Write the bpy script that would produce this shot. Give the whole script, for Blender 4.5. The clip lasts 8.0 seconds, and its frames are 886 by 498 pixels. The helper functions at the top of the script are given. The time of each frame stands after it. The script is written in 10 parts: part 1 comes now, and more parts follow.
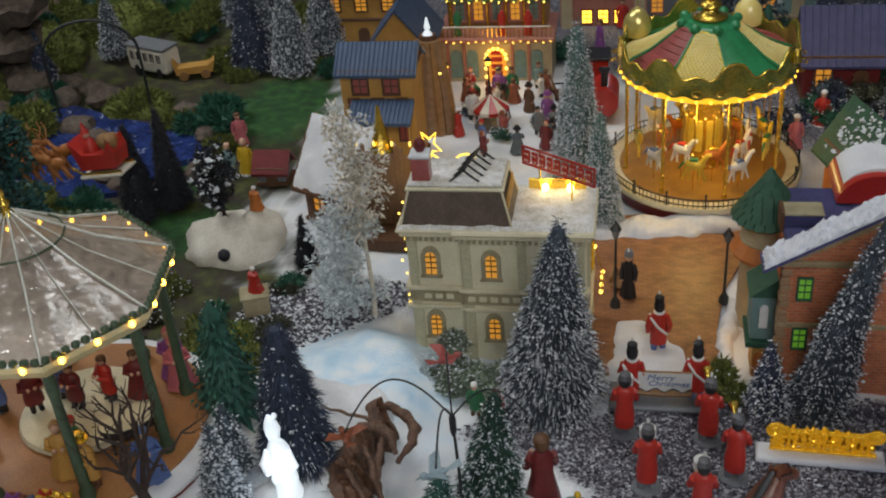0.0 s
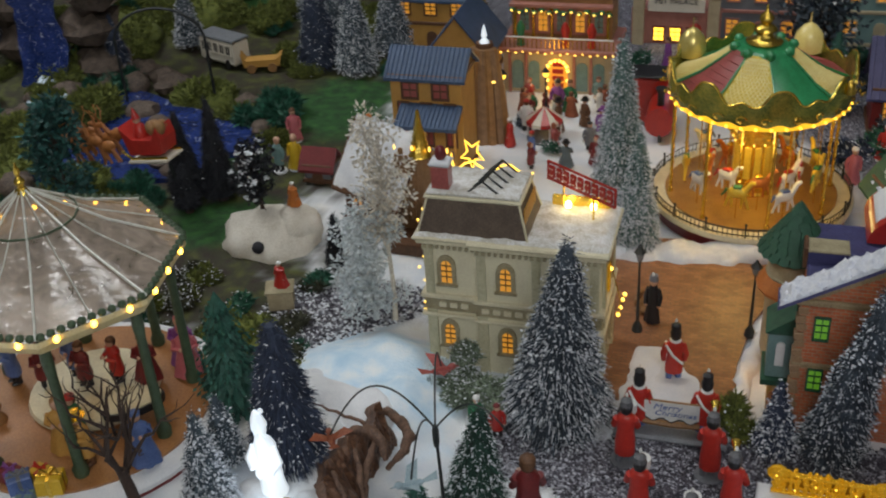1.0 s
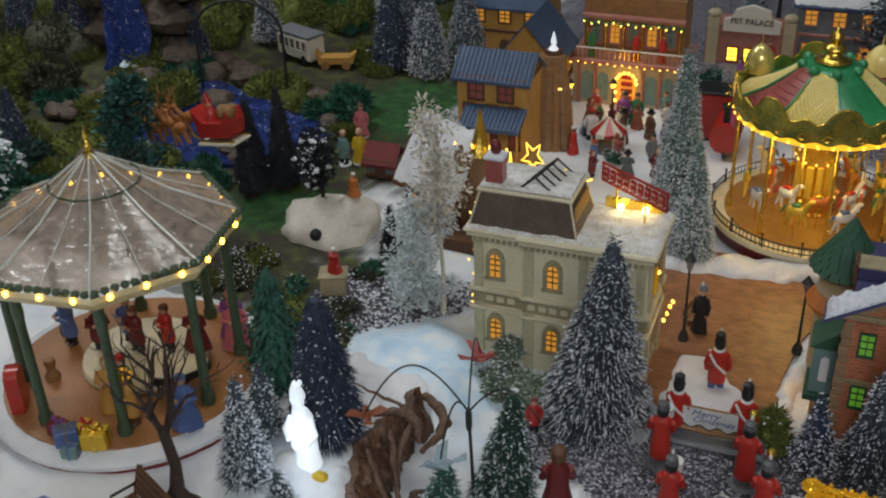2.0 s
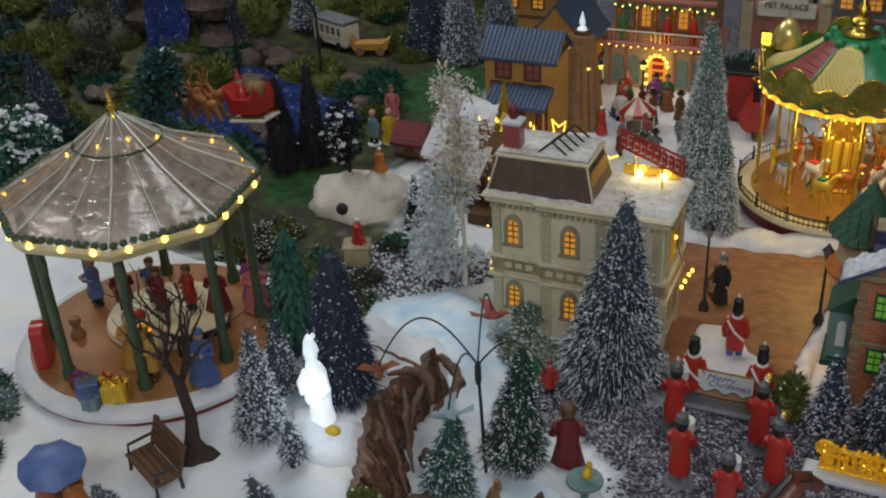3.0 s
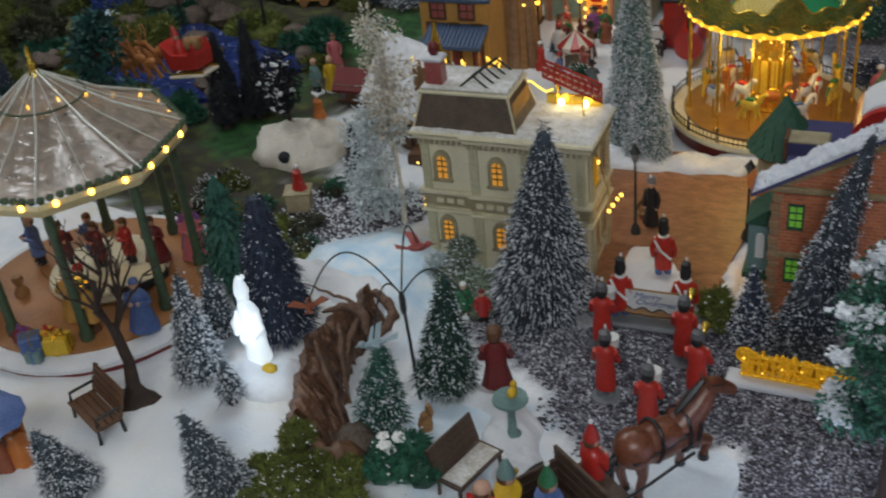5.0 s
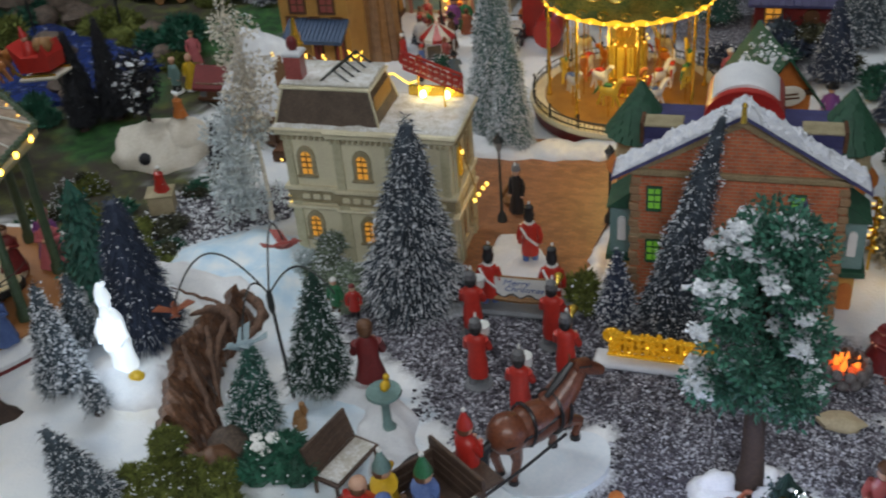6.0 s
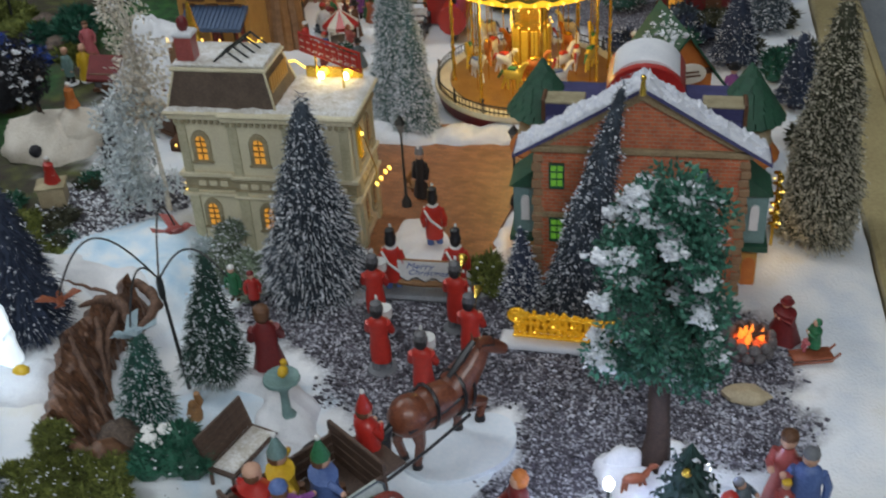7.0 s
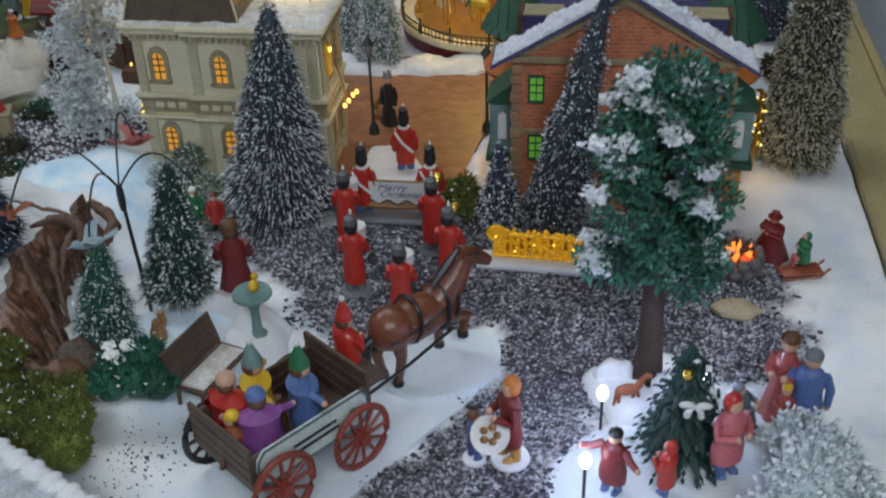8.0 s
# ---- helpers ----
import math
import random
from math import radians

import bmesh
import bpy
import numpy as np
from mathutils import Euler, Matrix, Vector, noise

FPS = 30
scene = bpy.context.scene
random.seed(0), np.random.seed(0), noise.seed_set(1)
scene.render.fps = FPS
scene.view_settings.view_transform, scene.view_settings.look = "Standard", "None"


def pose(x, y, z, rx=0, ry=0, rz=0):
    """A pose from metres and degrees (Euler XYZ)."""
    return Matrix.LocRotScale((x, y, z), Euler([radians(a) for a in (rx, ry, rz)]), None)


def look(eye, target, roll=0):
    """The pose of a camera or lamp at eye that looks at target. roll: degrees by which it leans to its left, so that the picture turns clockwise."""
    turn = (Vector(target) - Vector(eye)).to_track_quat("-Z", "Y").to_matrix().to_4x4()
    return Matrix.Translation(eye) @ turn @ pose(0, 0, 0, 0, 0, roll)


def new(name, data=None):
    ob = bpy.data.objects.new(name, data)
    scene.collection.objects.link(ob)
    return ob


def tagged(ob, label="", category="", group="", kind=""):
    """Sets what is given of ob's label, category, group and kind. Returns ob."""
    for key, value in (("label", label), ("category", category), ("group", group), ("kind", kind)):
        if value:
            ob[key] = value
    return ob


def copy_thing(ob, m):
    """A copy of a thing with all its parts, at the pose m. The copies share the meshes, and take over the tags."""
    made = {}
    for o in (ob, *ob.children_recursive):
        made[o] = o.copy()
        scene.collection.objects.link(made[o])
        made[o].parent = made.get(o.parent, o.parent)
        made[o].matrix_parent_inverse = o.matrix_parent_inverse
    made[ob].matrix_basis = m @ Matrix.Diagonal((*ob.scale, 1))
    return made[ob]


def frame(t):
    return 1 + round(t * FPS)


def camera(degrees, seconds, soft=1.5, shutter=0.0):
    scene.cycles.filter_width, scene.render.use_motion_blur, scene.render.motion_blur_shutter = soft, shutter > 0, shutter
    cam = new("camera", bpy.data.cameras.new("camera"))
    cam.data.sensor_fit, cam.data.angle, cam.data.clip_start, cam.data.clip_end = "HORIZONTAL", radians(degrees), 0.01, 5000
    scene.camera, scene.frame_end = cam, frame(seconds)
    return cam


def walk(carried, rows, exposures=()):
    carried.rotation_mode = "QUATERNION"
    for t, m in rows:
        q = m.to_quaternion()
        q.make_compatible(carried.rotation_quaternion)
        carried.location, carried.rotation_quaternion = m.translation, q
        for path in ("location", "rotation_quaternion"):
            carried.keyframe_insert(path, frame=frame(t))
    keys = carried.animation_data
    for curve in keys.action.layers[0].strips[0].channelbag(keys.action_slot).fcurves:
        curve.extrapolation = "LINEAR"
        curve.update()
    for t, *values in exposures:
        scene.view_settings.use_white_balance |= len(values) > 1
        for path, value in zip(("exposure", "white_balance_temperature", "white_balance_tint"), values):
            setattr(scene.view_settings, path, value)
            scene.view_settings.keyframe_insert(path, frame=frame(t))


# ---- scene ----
cam = camera(43.68, 8.0, soft=2.0, shutter=0.5)
PATH = [
    (0, (0.2361, 0.0176, 0.7251), (-0.1932, 2.0840, -0.6149), -5.11),
    (0.5, (0.2716, 0.0326, 0.7260), (-0.2446, 2.0790, -0.6140), -4.53),
    (1, (0.3150, 0.0428, 0.7206), (-0.3334, 2.0663, -0.5966), -3.91),
    (1.5, (0.3285, 0.0355, 0.7165), (-0.4051, 2.0465, -0.5750), -2.68),
    (3, (0.3832, 0.0055, 0.6663), (-0.5323, 1.9714, -0.5776), -3.25),
    (3.5, (0.4000, 0.0022, 0.6549), (-0.5448, 1.9442, -0.6045), -4.35),
    (4, (0.4104, -0.0055, 0.6400), (-0.5536, 1.9255, -0.6218), -5.26),
    (5.5, (0.4599, 0.0021, 0.6657), (-0.3120, 1.9465, -0.7031), -6.34),
    (6, (0.4580, 0.0037, 0.6570), (-0.1610, 2.0017, -0.7125), -5.13),
    (6.5, (0.4710, 0.0200, 0.6462), (-0.0640, 2.0431, -0.7215), -4.93),
    (7, (0.4731, 0.0165, 0.6231), (0.0230, 2.0593, -0.7462), -3.79),
    (7.5, (0.4674, 0.0206, 0.5962), (0.0806, 2.0461, -0.8171), -3.17),
    (8, (0.4392, 0.0151, 0.5476), (0.1206, 2.0641, -0.8490), -2.14),
]
walk(cam, [(t, look(eye, target, roll)) for t, eye, target, roll in PATH],
     ((0, 0.16, 6750, 10), (1.5, 0.13, 6700, 10), (3.5, 0.0, 6600, 9), (5.5, 0.05, 6500, 9), (6.5, 0.28, 6450, 9), (8, 0.24, 6150, 8)))

ROOM_TOP = 1.75
EXPOSURE = 0.0


def added_panel_light(x, y, w, d, watts, colour):
    lamp = bpy.data.lights.new("added_panel", "AREA")
    lamp.shape, lamp.size, lamp.size_y, lamp.energy, lamp.color = "RECTANGLE", w, d, watts, colour
    ob = new("added_panel_lamp", lamp)
    ob.matrix_world = look((x, y, ROOM_TOP - 0.03), (x, y + 0.001, 0))
    return ob


def glow_lamp(place, watts, colour, size=0.01):
    lamp = bpy.data.lights.new("glow", "POINT")
    lamp.energy, lamp.color, lamp.shadow_soft_size = watts, colour, size
    ob = new("glow_lamp", lamp)
    ob.location = place
    return ob


world = bpy.data.worlds.new("shop")
world.use_nodes = True
world.node_tree.nodes["Background"].inputs[0].default_value = (0.5, 0.55, 0.65, 1)
world.node_tree.nodes["Background"].inputs[1].default_value = 0.02
scene.world = world
scene.view_settings.exposure = EXPOSURE
PANELS = [(0.85, -0.95, 1.6, 0.5), (0.12, 1.30, 1.3, 0.30), (-1.35, 1.45, 0.5, 0.9)]   # x, y, width, depth of the unseen ceiling panels added for light
for (px, py, pw, pd), watts in zip(PANELS, (25.0, 4.2, 13.0)):
    added_panel_light(px, py, pw, pd, watts, (0.93, 0.97, 1.0))
WARM = (1.0, 0.62, 0.2)
glow_lamp((0.311, 1.255, 0.135), 0.12, (1.0, 0.76, 0.28), 0.025)     # carousel canopy
glow_lamp((0.311, 1.225, 0.125), 0.055, (1.0, 0.76, 0.28), 0.015)
glow_lamp((-0.271, 0.725, 0.205), 0.035, WARM, 0.02)     # bandstand
glow_lamp((0.145, 0.990, 0.180), 0.006, (1.0, 0.78, 0.32), 0.004)   # sign lamps on the hall's roof
glow_lamp((0.170, 0.990, 0.180), 0.006, (1.0, 0.78, 0.32), 0.004)
glow_lamp((-0.038, 0.630, 0.095), 0.030, (0.68, 0.84, 1.0), 0.012)    # lit figure
glow_lamp((0.567, 0.812, 0.05), 0.006, (1.0, 0.3, 0.08), 0.006)    # fire pit
glow_lamp((0.014, 1.57, 0.06), 0.05, WARM, 0.015)       # lit entrance
glow_lamp((0.226, 0.955, 0.09), 0.012, WARM, 0.005)     # lights along the hall's side wall
glow_lamp((0.345, 0.955, 0.03), 0.008, WARM, 0.005)     # porches of the brick hall
glow_lamp((0.60, 0.955, 0.03), 0.008, WARM, 0.005)
glow_lamp((0.452, 0.588, 0.062), 0.058, (0.52, 0.62, 1.0), 0.006)   # lanterns by the children
glow_lamp((0.442, 0.522, 0.062), 0.058, (0.52, 0.62, 1.0), 0.006)
glow_lamp((0.528, 0.612, 0.062), 0.035, (0.52, 0.62, 1.0), 0.006)


# ---- materials ----
def mat(name, a, b=None, rough=0.6, scale=120.0, fine=900.0, bump=0.25, metal=0.0, glow=0.0, glow_colour=None, coat=0.0, island=0.0):
    """A surface of two colours mixed by coarse and fine grain, with relief; island: lightness change from piece to piece."""
    m = bpy.data.materials.new(name)
    m.use_nodes = True
    n, l = m.node_tree.nodes, m.node_tree.links
    p = n["Principled BSDF"]
    b = b or tuple(c * 0.72 for c in a)
    tc = n.new("ShaderNodeTexCoord")
    big, small = n.new("ShaderNodeTexNoise"), n.new("ShaderNodeTexNoise")
    big.inputs["Scale"].default_value, small.inputs["Scale"].default_value = scale, fine
    big.inputs["Detail"].default_value, small.inputs["Detail"].default_value = 3, 2
    add = n.new("ShaderNodeMath")
    add.operation = "MULTIPLY_ADD"
    add.inputs[1].default_value = 0.5
    half = n.new("ShaderNodeMath")
    half.operation = "MULTIPLY"
    half.inputs[1].default_value = 0.5
    l.new(tc.outputs["Object"], big.inputs["Vector"])
    l.new(tc.outputs["Object"], small.inputs["Vector"])
    l.new(big.outputs["Fac"], half.inputs[0])
    l.new(small.outputs["Fac"], add.inputs[0])
    l.new(half.outputs[0], add.inputs[2])
    ramp = n.new("ShaderNodeValToRGB")
    ramp.color_ramp.elements[0].position, ramp.color_ramp.elements[1].position = 0.36, 0.64
    ramp.color_ramp.elements[0].color, ramp.color_ramp.elements[1].color = (*b, 1), (*a, 1)
    l.new(add.outputs[0], ramp.inputs[0])
    colour = ramp.outputs[0]
    if island:
        geo, hsv, span = n.new("ShaderNodeNewGeometry"), n.new("ShaderNodeHueSaturation"), n.new("ShaderNodeMapRange")
        span.inputs[3].default_value, span.inputs[4].default_value = 1 - island, 1 + island
        l.new(geo.outputs["Random Per Island"], span.inputs[0])
        l.new(span.outputs[0], hsv.inputs["Value"])
        l.new(colour, hsv.inputs["Color"])
        colour = hsv.outputs[0]
    l.new(colour, p.inputs["Base Color"])
    p.inputs["Roughness"].default_value, p.inputs["Metallic"].default_value = rough, metal
    p.inputs["Coat Weight"].default_value = coat
    if bump:
        bm = n.new("ShaderNodeBump")
        bm.inputs["Strength"].default_value, bm.inputs["Distance"].default_value = bump, 0.0012
        l.new(small.outputs["Fac"], bm.inputs["Height"])
        l.new(bm.outputs[0], p.inputs["Normal"])
    if glow:
        p.inputs["Emission Color"].default_value = (*(glow_colour or a), 1)
        p.inputs["Emission Strength"].default_value = glow
    return m


def brick_mat(name, a, b, mortar, width, height, rough=0.7, turn=0.0):
    m = bpy.data.materials.new(name)
    m.use_nodes = True
    n, l = m.node_tree.nodes, m.node_tree.links
    p = n["Principled BSDF"]
    tc, mp, br, no = n.new("ShaderNodeTexCoord"), n.new("ShaderNodeMapping"), n.new("ShaderNodeTexBrick"), n.new("ShaderNodeTexNoise")
    mp.inputs["Rotation"].default_value = (radians(turn), 0, 0)
    br.inputs["Scale"].default_value = 1.0
    br.inputs["Color1"].default_value, br.inputs["Color2"].default_value, br.inputs["Mortar"].default_value = (*a, 1), (*b, 1), (*mortar, 1)
    br.inputs["Brick Width"].default_value, br.inputs["Row Height"].default_value, br.inputs["Mortar Size"].default_value = width, height, height * 0.12
    no.inputs["Scale"].default_value = 60
    mix = n.new("ShaderNodeMixRGB")
    mix.blend_type, mix.inputs[0].default_value = "OVERLAY", 0.55
    l.new(tc.outputs["Object"], mp.inputs["Vector"])
    l.new(mp.outputs[0], br.inputs["Vector"])
    l.new(tc.outputs["Object"], no.inputs["Vector"])
    l.new(br.outputs["Color"], mix.inputs[1])
    l.new(no.outputs["Fac"], mix.inputs[2])
    l.new(mix.outputs[0], p.inputs["Base Color"])
    bm = n.new("ShaderNodeBump")
    bm.invert = True
    bm.inputs["Strength"].default_value, bm.inputs["Distance"].default_value = 0.6, 0.0008
    l.new(br.outputs["Fac"], bm.inputs["Height"])
    l.new(bm.outputs[0], p.inputs["Normal"])
    p.inputs["Roughness"].default_value = rough
    return m


SNOW = mat("snow", (0.84, 0.85, 0.87), (0.7, 0.72, 0.76), 0.75, 45, 700, 0.5)
FLUFFSNOW = mat("snow_fluffy", (0.86, 0.87, 0.90), (0.62, 0.65, 0.74), 0.8, 120, 900, 0.8)
FLOCK = mat("flock", (0.85, 0.87, 0.9), (0.6, 0.64, 0.7), 0.8, 200, 900, 0.2, island=0.15)
CREAMFLOCK = mat("flock_cream", (0.66, 0.62, 0.50), (0.34, 0.31, 0.22), 0.8, 200, 900, 0.2, island=0.3)
ICE = mat("glazed_snow", (0.8, 0.85, 0.9), (0.7, 0.78, 0.85), 0.3, 30, 300, 0.2, coat=0.3)
INK = mat("needles_ink", (0.018, 0.020, 0.028), (0.007, 0.008, 0.012), 0.7, 90, 900, 0.2, island=0.4)
DARKSLATE = mat("needles_dark_slate", (0.075, 0.098, 0.125), (0.024, 0.033, 0.046), 0.7, 90, 900, 0.2, island=0.6)
NAVY = mat("needles_navy", (0.045, 0.06, 0.105), (0.018, 0.028, 0.055), 0.7, 90, 900, 0.2, island=0.5)
SLATE = mat("needles_slate", (0.085, 0.115, 0.14), (0.03, 0.045, 0.06), 0.7, 90, 900, 0.2, island=0.6)
GREEN = mat("needles_green", (0.04, 0.15, 0.115), (0.012, 0.055, 0.04), 0.65, 90, 900, 0.2, island=0.7)
FOREST = mat("needles_forest", (0.028, 0.085, 0.058), (0.008, 0.028, 0.022), 0.65, 90, 900, 0.2, island=0.7)
PALE = mat("needles_pale", (0.17, 0.27, 0.25), (0.07, 0.13, 0.12), 0.7, 90, 900, 0.2, island=0.5)
OLIVE = mat("needles_olive", (0.07, 0.075, 0.04), (0.03, 0.03, 0.018), 0.75, 90, 900, 0.2, island=0.5)
MOSS = mat("moss", (0.17, 0.19, 0.04), (0.07, 0.09, 0.018), 0.9, 90, 700, 0.4, island=0.5)
LEAF = mat("leaf", (0.03, 0.14, 0.085), (0.012, 0.065, 0.04), 0.6, 120, 800, 0.2, island=0.45)
BARK = mat("bark", (0.06, 0.035, 0.025), (0.03, 0.018, 0.014), 0.8, 150, 700, 0.6)
TWIGBEIGE = mat("twig_frosted_beige", (0.80, 0.76, 0.67), (0.52, 0.46, 0.37), 0.7, 200, 900, 0.2, island=0.3)
TWIG = mat("twig_frosted", (0.74, 0.79, 0.80), (0.46, 0.52, 0.55), 0.7, 200, 900, 0.2, island=0.2)
ROCK = mat("rock", (0.24, 0.12, 0.068), (0.045, 0.022, 0.015), 0.5, 55, 300, 0.9)
GREYROCK = mat("rock_brown_grey", (0.17, 0.125, 0.095), (0.05, 0.036, 0.03), 0.75, 50, 400, 0.8)
CRUMBS = mat("snow_crumbs", (0.56, 0.57, 0.62), (0.32, 0.32, 0.37), 0.8, 60, 900, 0.2, island=0.35)
STONES = mat("stones", (0.10, 0.092, 0.115), (0.026, 0.024, 0.034), 0.6, 200, 900, 0.2, island=0.6)
CREAM = mat("plaster_cream", (0.78, 0.72, 0.52), (0.60, 0.54, 0.37), 0.55, 40, 500, 0.25)
SAGE = mat("plaster_sage", (0.80, 0.75, 0.55), (0.66, 0.60, 0.42), 0.55, 40, 500, 0.25)
PILASTER = mat("pilaster_sage", (0.60, 0.56, 0.38), (0.42, 0.39, 0.25), 0.55, 50, 500, 0.3)
ROOFSNOW = mat("roof_snow_thin", (0.82, 0.82, 0.82), (0.50, 0.46, 0.38), 0.75, 70, 420, 0.5)
CREAMSNOW = mat("snow_cream", (0.80, 0.76, 0.68), (0.60, 0.55, 0.46), 0.75, 40, 500, 0.6)
STONEBAND = mat("stone_trim", (0.44, 0.38, 0.24), (0.25, 0.21, 0.12), 0.6, 60, 600, 0.35)
MANSARD = mat("mansard_slate", (0.16, 0.115, 0.085), (0.09, 0.065, 0.05), 0.6, 60, 500, 0.4)
REDBRICK = brick_mat("brick_red", (0.56, 0.15, 0.055), (0.44, 0.105, 0.04), (0.38, 0.24, 0.15), 0.0085, 0.0036, 0.6, 90)
PAVING = brick_mat("paving_brick", (0.36, 0.155, 0.068), (0.25, 0.10, 0.045), (0.2, 0.11, 0.06), 0.010, 0.0042, 0.4)
REDPAINT = mat("paint_red", (0.5, 0.03, 0.02), (0.38, 0.02, 0.015), 0.4, 60, 500, 0.1, coat=0.3)
UNIFORM = mat("uniform_red", (0.55, 0.035, 0.02), (0.42, 0.022, 0.015), 0.45, 150, 700, 0.15, coat=0.2)
BLACK = mat("paint_black", (0.02, 0.02, 0.022), (0.012, 0.012, 0.014), 0.4, 80, 500, 0.1)
IRON = mat("iron", (0.03, 0.035, 0.035), (0.015, 0.018, 0.018), 0.45, 80, 500, 0.2)
WHITE = mat("paint_white", (0.8, 0.8, 0.78), (0.68, 0.68, 0.66), 0.45, 60, 500, 0.1)
GREYPAINT = mat("paint_grey", (0.2, 0.21, 0.23), (0.14, 0.15, 0.165), 0.55, 60, 500, 0.2)
SKIN = mat("paint_skin", (0.6, 0.36, 0.26), (0.52, 0.3, 0.2), 0.5, 100, 600, 0.05)
YELLOW = mat("paint_yellow", (0.72, 0.48, 0.03), (0.6, 0.36, 0.02), 0.45, 100, 600, 0.1)
BLUE = mat("paint_blue", (0.12, 0.19, 0.42), (0.07, 0.12, 0.3), 0.5, 100, 600, 0.1)
PURPLE = mat("paint_purple", (0.28, 0.09, 0.32), (0.2, 0.06, 0.24), 0.5, 100, 600, 0.1)
PINK = mat("paint_pink", (0.6, 0.18, 0.2), (0.48, 0.12, 0.14), 0.5, 100, 600, 0.1)
ORANGE = mat("paint_orange", (0.6, 0.2, 0.04), (0.48, 0.14, 0.03), 0.5, 100, 600, 0.1)
GREENPAINT = mat("paint_green", (0.03, 0.2, 0.08), (0.02, 0.12, 0.05), 0.45, 100, 600, 0.15)
POSTGREEN = mat("post_green", (0.07, 0.11, 0.06), (0.04, 0.065, 0.035), 0.45, 80, 500, 0.2)
TEAL = mat("patina_teal", (0.2, 0.32, 0.3), (0.13, 0.22, 0.22), 0.6, 60, 500, 0.3)
STALE = mat("paper_grey_blue", (0.34, 0.44, 0.48), (0.24, 0.32, 0.36), 0.7, 60, 500, 0.2)
BROWN = mat("paint_brown", (0.16, 0.075, 0.035), (0.09, 0.04, 0.02), 0.55, 60, 500, 0.25)
WOOD = mat("wood_painted", (0.36, 0.19, 0.075), (0.22, 0.11, 0.04), 0.55, 60, 600, 0.3)
WAGON = mat("wagon_wood", (0.13, 0.082, 0.058), (0.055, 0.034, 0.026), 0.5, 60, 600, 0.3)
MAROON = mat("paint_maroon", (0.2, 0.025, 0.025), (0.13, 0.016, 0.018), 0.45, 60, 500, 0.1)
HORSE = mat("horse_brown", (0.21, 0.068, 0.032), (0.085, 0.026, 0.015), 0.4, 60, 500, 0.15, coat=0.15)
TURNTABLE = mat("turntable_gold_brown", (0.40, 0.22, 0.055), (0.24, 0.12, 0.03), 0.35, 30, 400, 0.2)
DECK = mat("deck_brown", (0.43, 0.20, 0.075), (0.27, 0.12, 0.045), 0.4, 25, 400, 0.2)
GOLD = mat("gold", (0.85, 0.6, 0.12), (0.7, 0.45, 0.06), 0.25, 60, 400, 0.3, metal=0.9)
# gold with a faint emission in place of light falling on it
GOLDGLOW = mat("gold_self_glow", (0.95, 0.62, 0.06), (0.20, 0.09, 0.004), 0.22, 260, 900, 0.7, metal=0.75, glow=0.20, glow_colour=(1.0, 0.5, 0.02))
GOLDSHADE = mat("gold_crevice_shade", (0.42, 0.22, 0.02), (0.10, 0.045, 0.004), 0.3, 260, 900, 0.7, metal=0.8)
CANOPYGREEN = mat("canopy_green", (0.04, 0.32, 0.13), (0.025, 0.2, 0.07), 0.28, 60, 400, 0.2, coat=0.3)
CANOPYRED = mat("canopy_red", (0.42, 0.10, 0.09), (0.3, 0.07, 0.06), 0.35, 60, 400, 0.2, coat=0.3)
CANOPYCREAM = mat("canopy_yellow", (0.84, 0.64, 0.10), (0.68, 0.48, 0.06), 0.3, 200, 600, 0.4, metal=0.3, coat=0.3)
OLIVEGOLD = mat("scroll_olive", (0.52, 0.46, 0.10), (0.09, 0.17, 0.045), 0.17, 38, 400, 0.3, metal=0.6, coat=0.3)
BLUEROOF = mat("roof_blue", (0.07, 0.115, 0.21), (0.04, 0.07, 0.13), 0.45, 50, 500, 0.3)
PURPLEROOF = mat("roof_purple", (0.075, 0.075, 0.19), (0.045, 0.045, 0.12), 0.5, 60, 500, 0.3)
CONEGREEN = mat("roof_green", (0.03, 0.11, 0.06), (0.018, 0.065, 0.04), 0.6, 120, 700, 0.5)
OCHRE = mat("wall_ochre", (0.58, 0.32, 0.08), (0.46, 0.24, 0.055), 0.55, 50, 500, 0.2)
BEIGE = mat("wall_beige", (0.5, 0.42, 0.27), (0.38, 0.31, 0.2), 0.55, 50, 500, 0.25)
ROSE = mat("wall_rose", (0.45, 0.2, 0.16), (0.34, 0.14, 0.11), 0.55, 50, 500, 0.25)
BOARD = mat("table_edge_board", (0.44, 0.37, 0.19), (0.32, 0.26, 0.13), 0.5, 14, 240, 0.25)
TABLE = mat("grey_table", (0.32, 0.34, 0.36), (0.24, 0.26, 0.28), 0.6, 12, 240, 0.2)
ROOMWALL = mat("shop_wall", (0.3, 0.3, 0.31), (0.25, 0.25, 0.26), 0.8, 4, 80, 0.1)
CEILING = mat("shop_ceiling", (0.55, 0.55, 0.55), (0.5, 0.5, 0.5), 0.85, 4, 80, 0.1)
FLOORM = mat("shop_floor", (0.2, 0.19, 0.18), (0.15, 0.14, 0.13), 0.5, 6, 90, 0.1)
WINDOWLIT = mat("window_lit", (0.8, 0.45, 0.08), (0.7, 0.32, 0.04), 0.4, 90, 400, 0.1, glow=0.34, glow_colour=(1.0, 0.42, 0.05))
WINDOWGREEN = mat("window_green", (0.2, 0.5, 0.06), (0.14, 0.36, 0.04), 0.35, 90, 400, 0.1, glow=0.12, glow_colour=(0.3, 0.85, 0.05))
BULB = mat("bulb_warm", (1, 0.8, 0.4), (1, 0.75, 0.35), 0.3, 60, 400, 0.0, glow=2.6, glow_colour=(1.0, 0.60, 0.08))
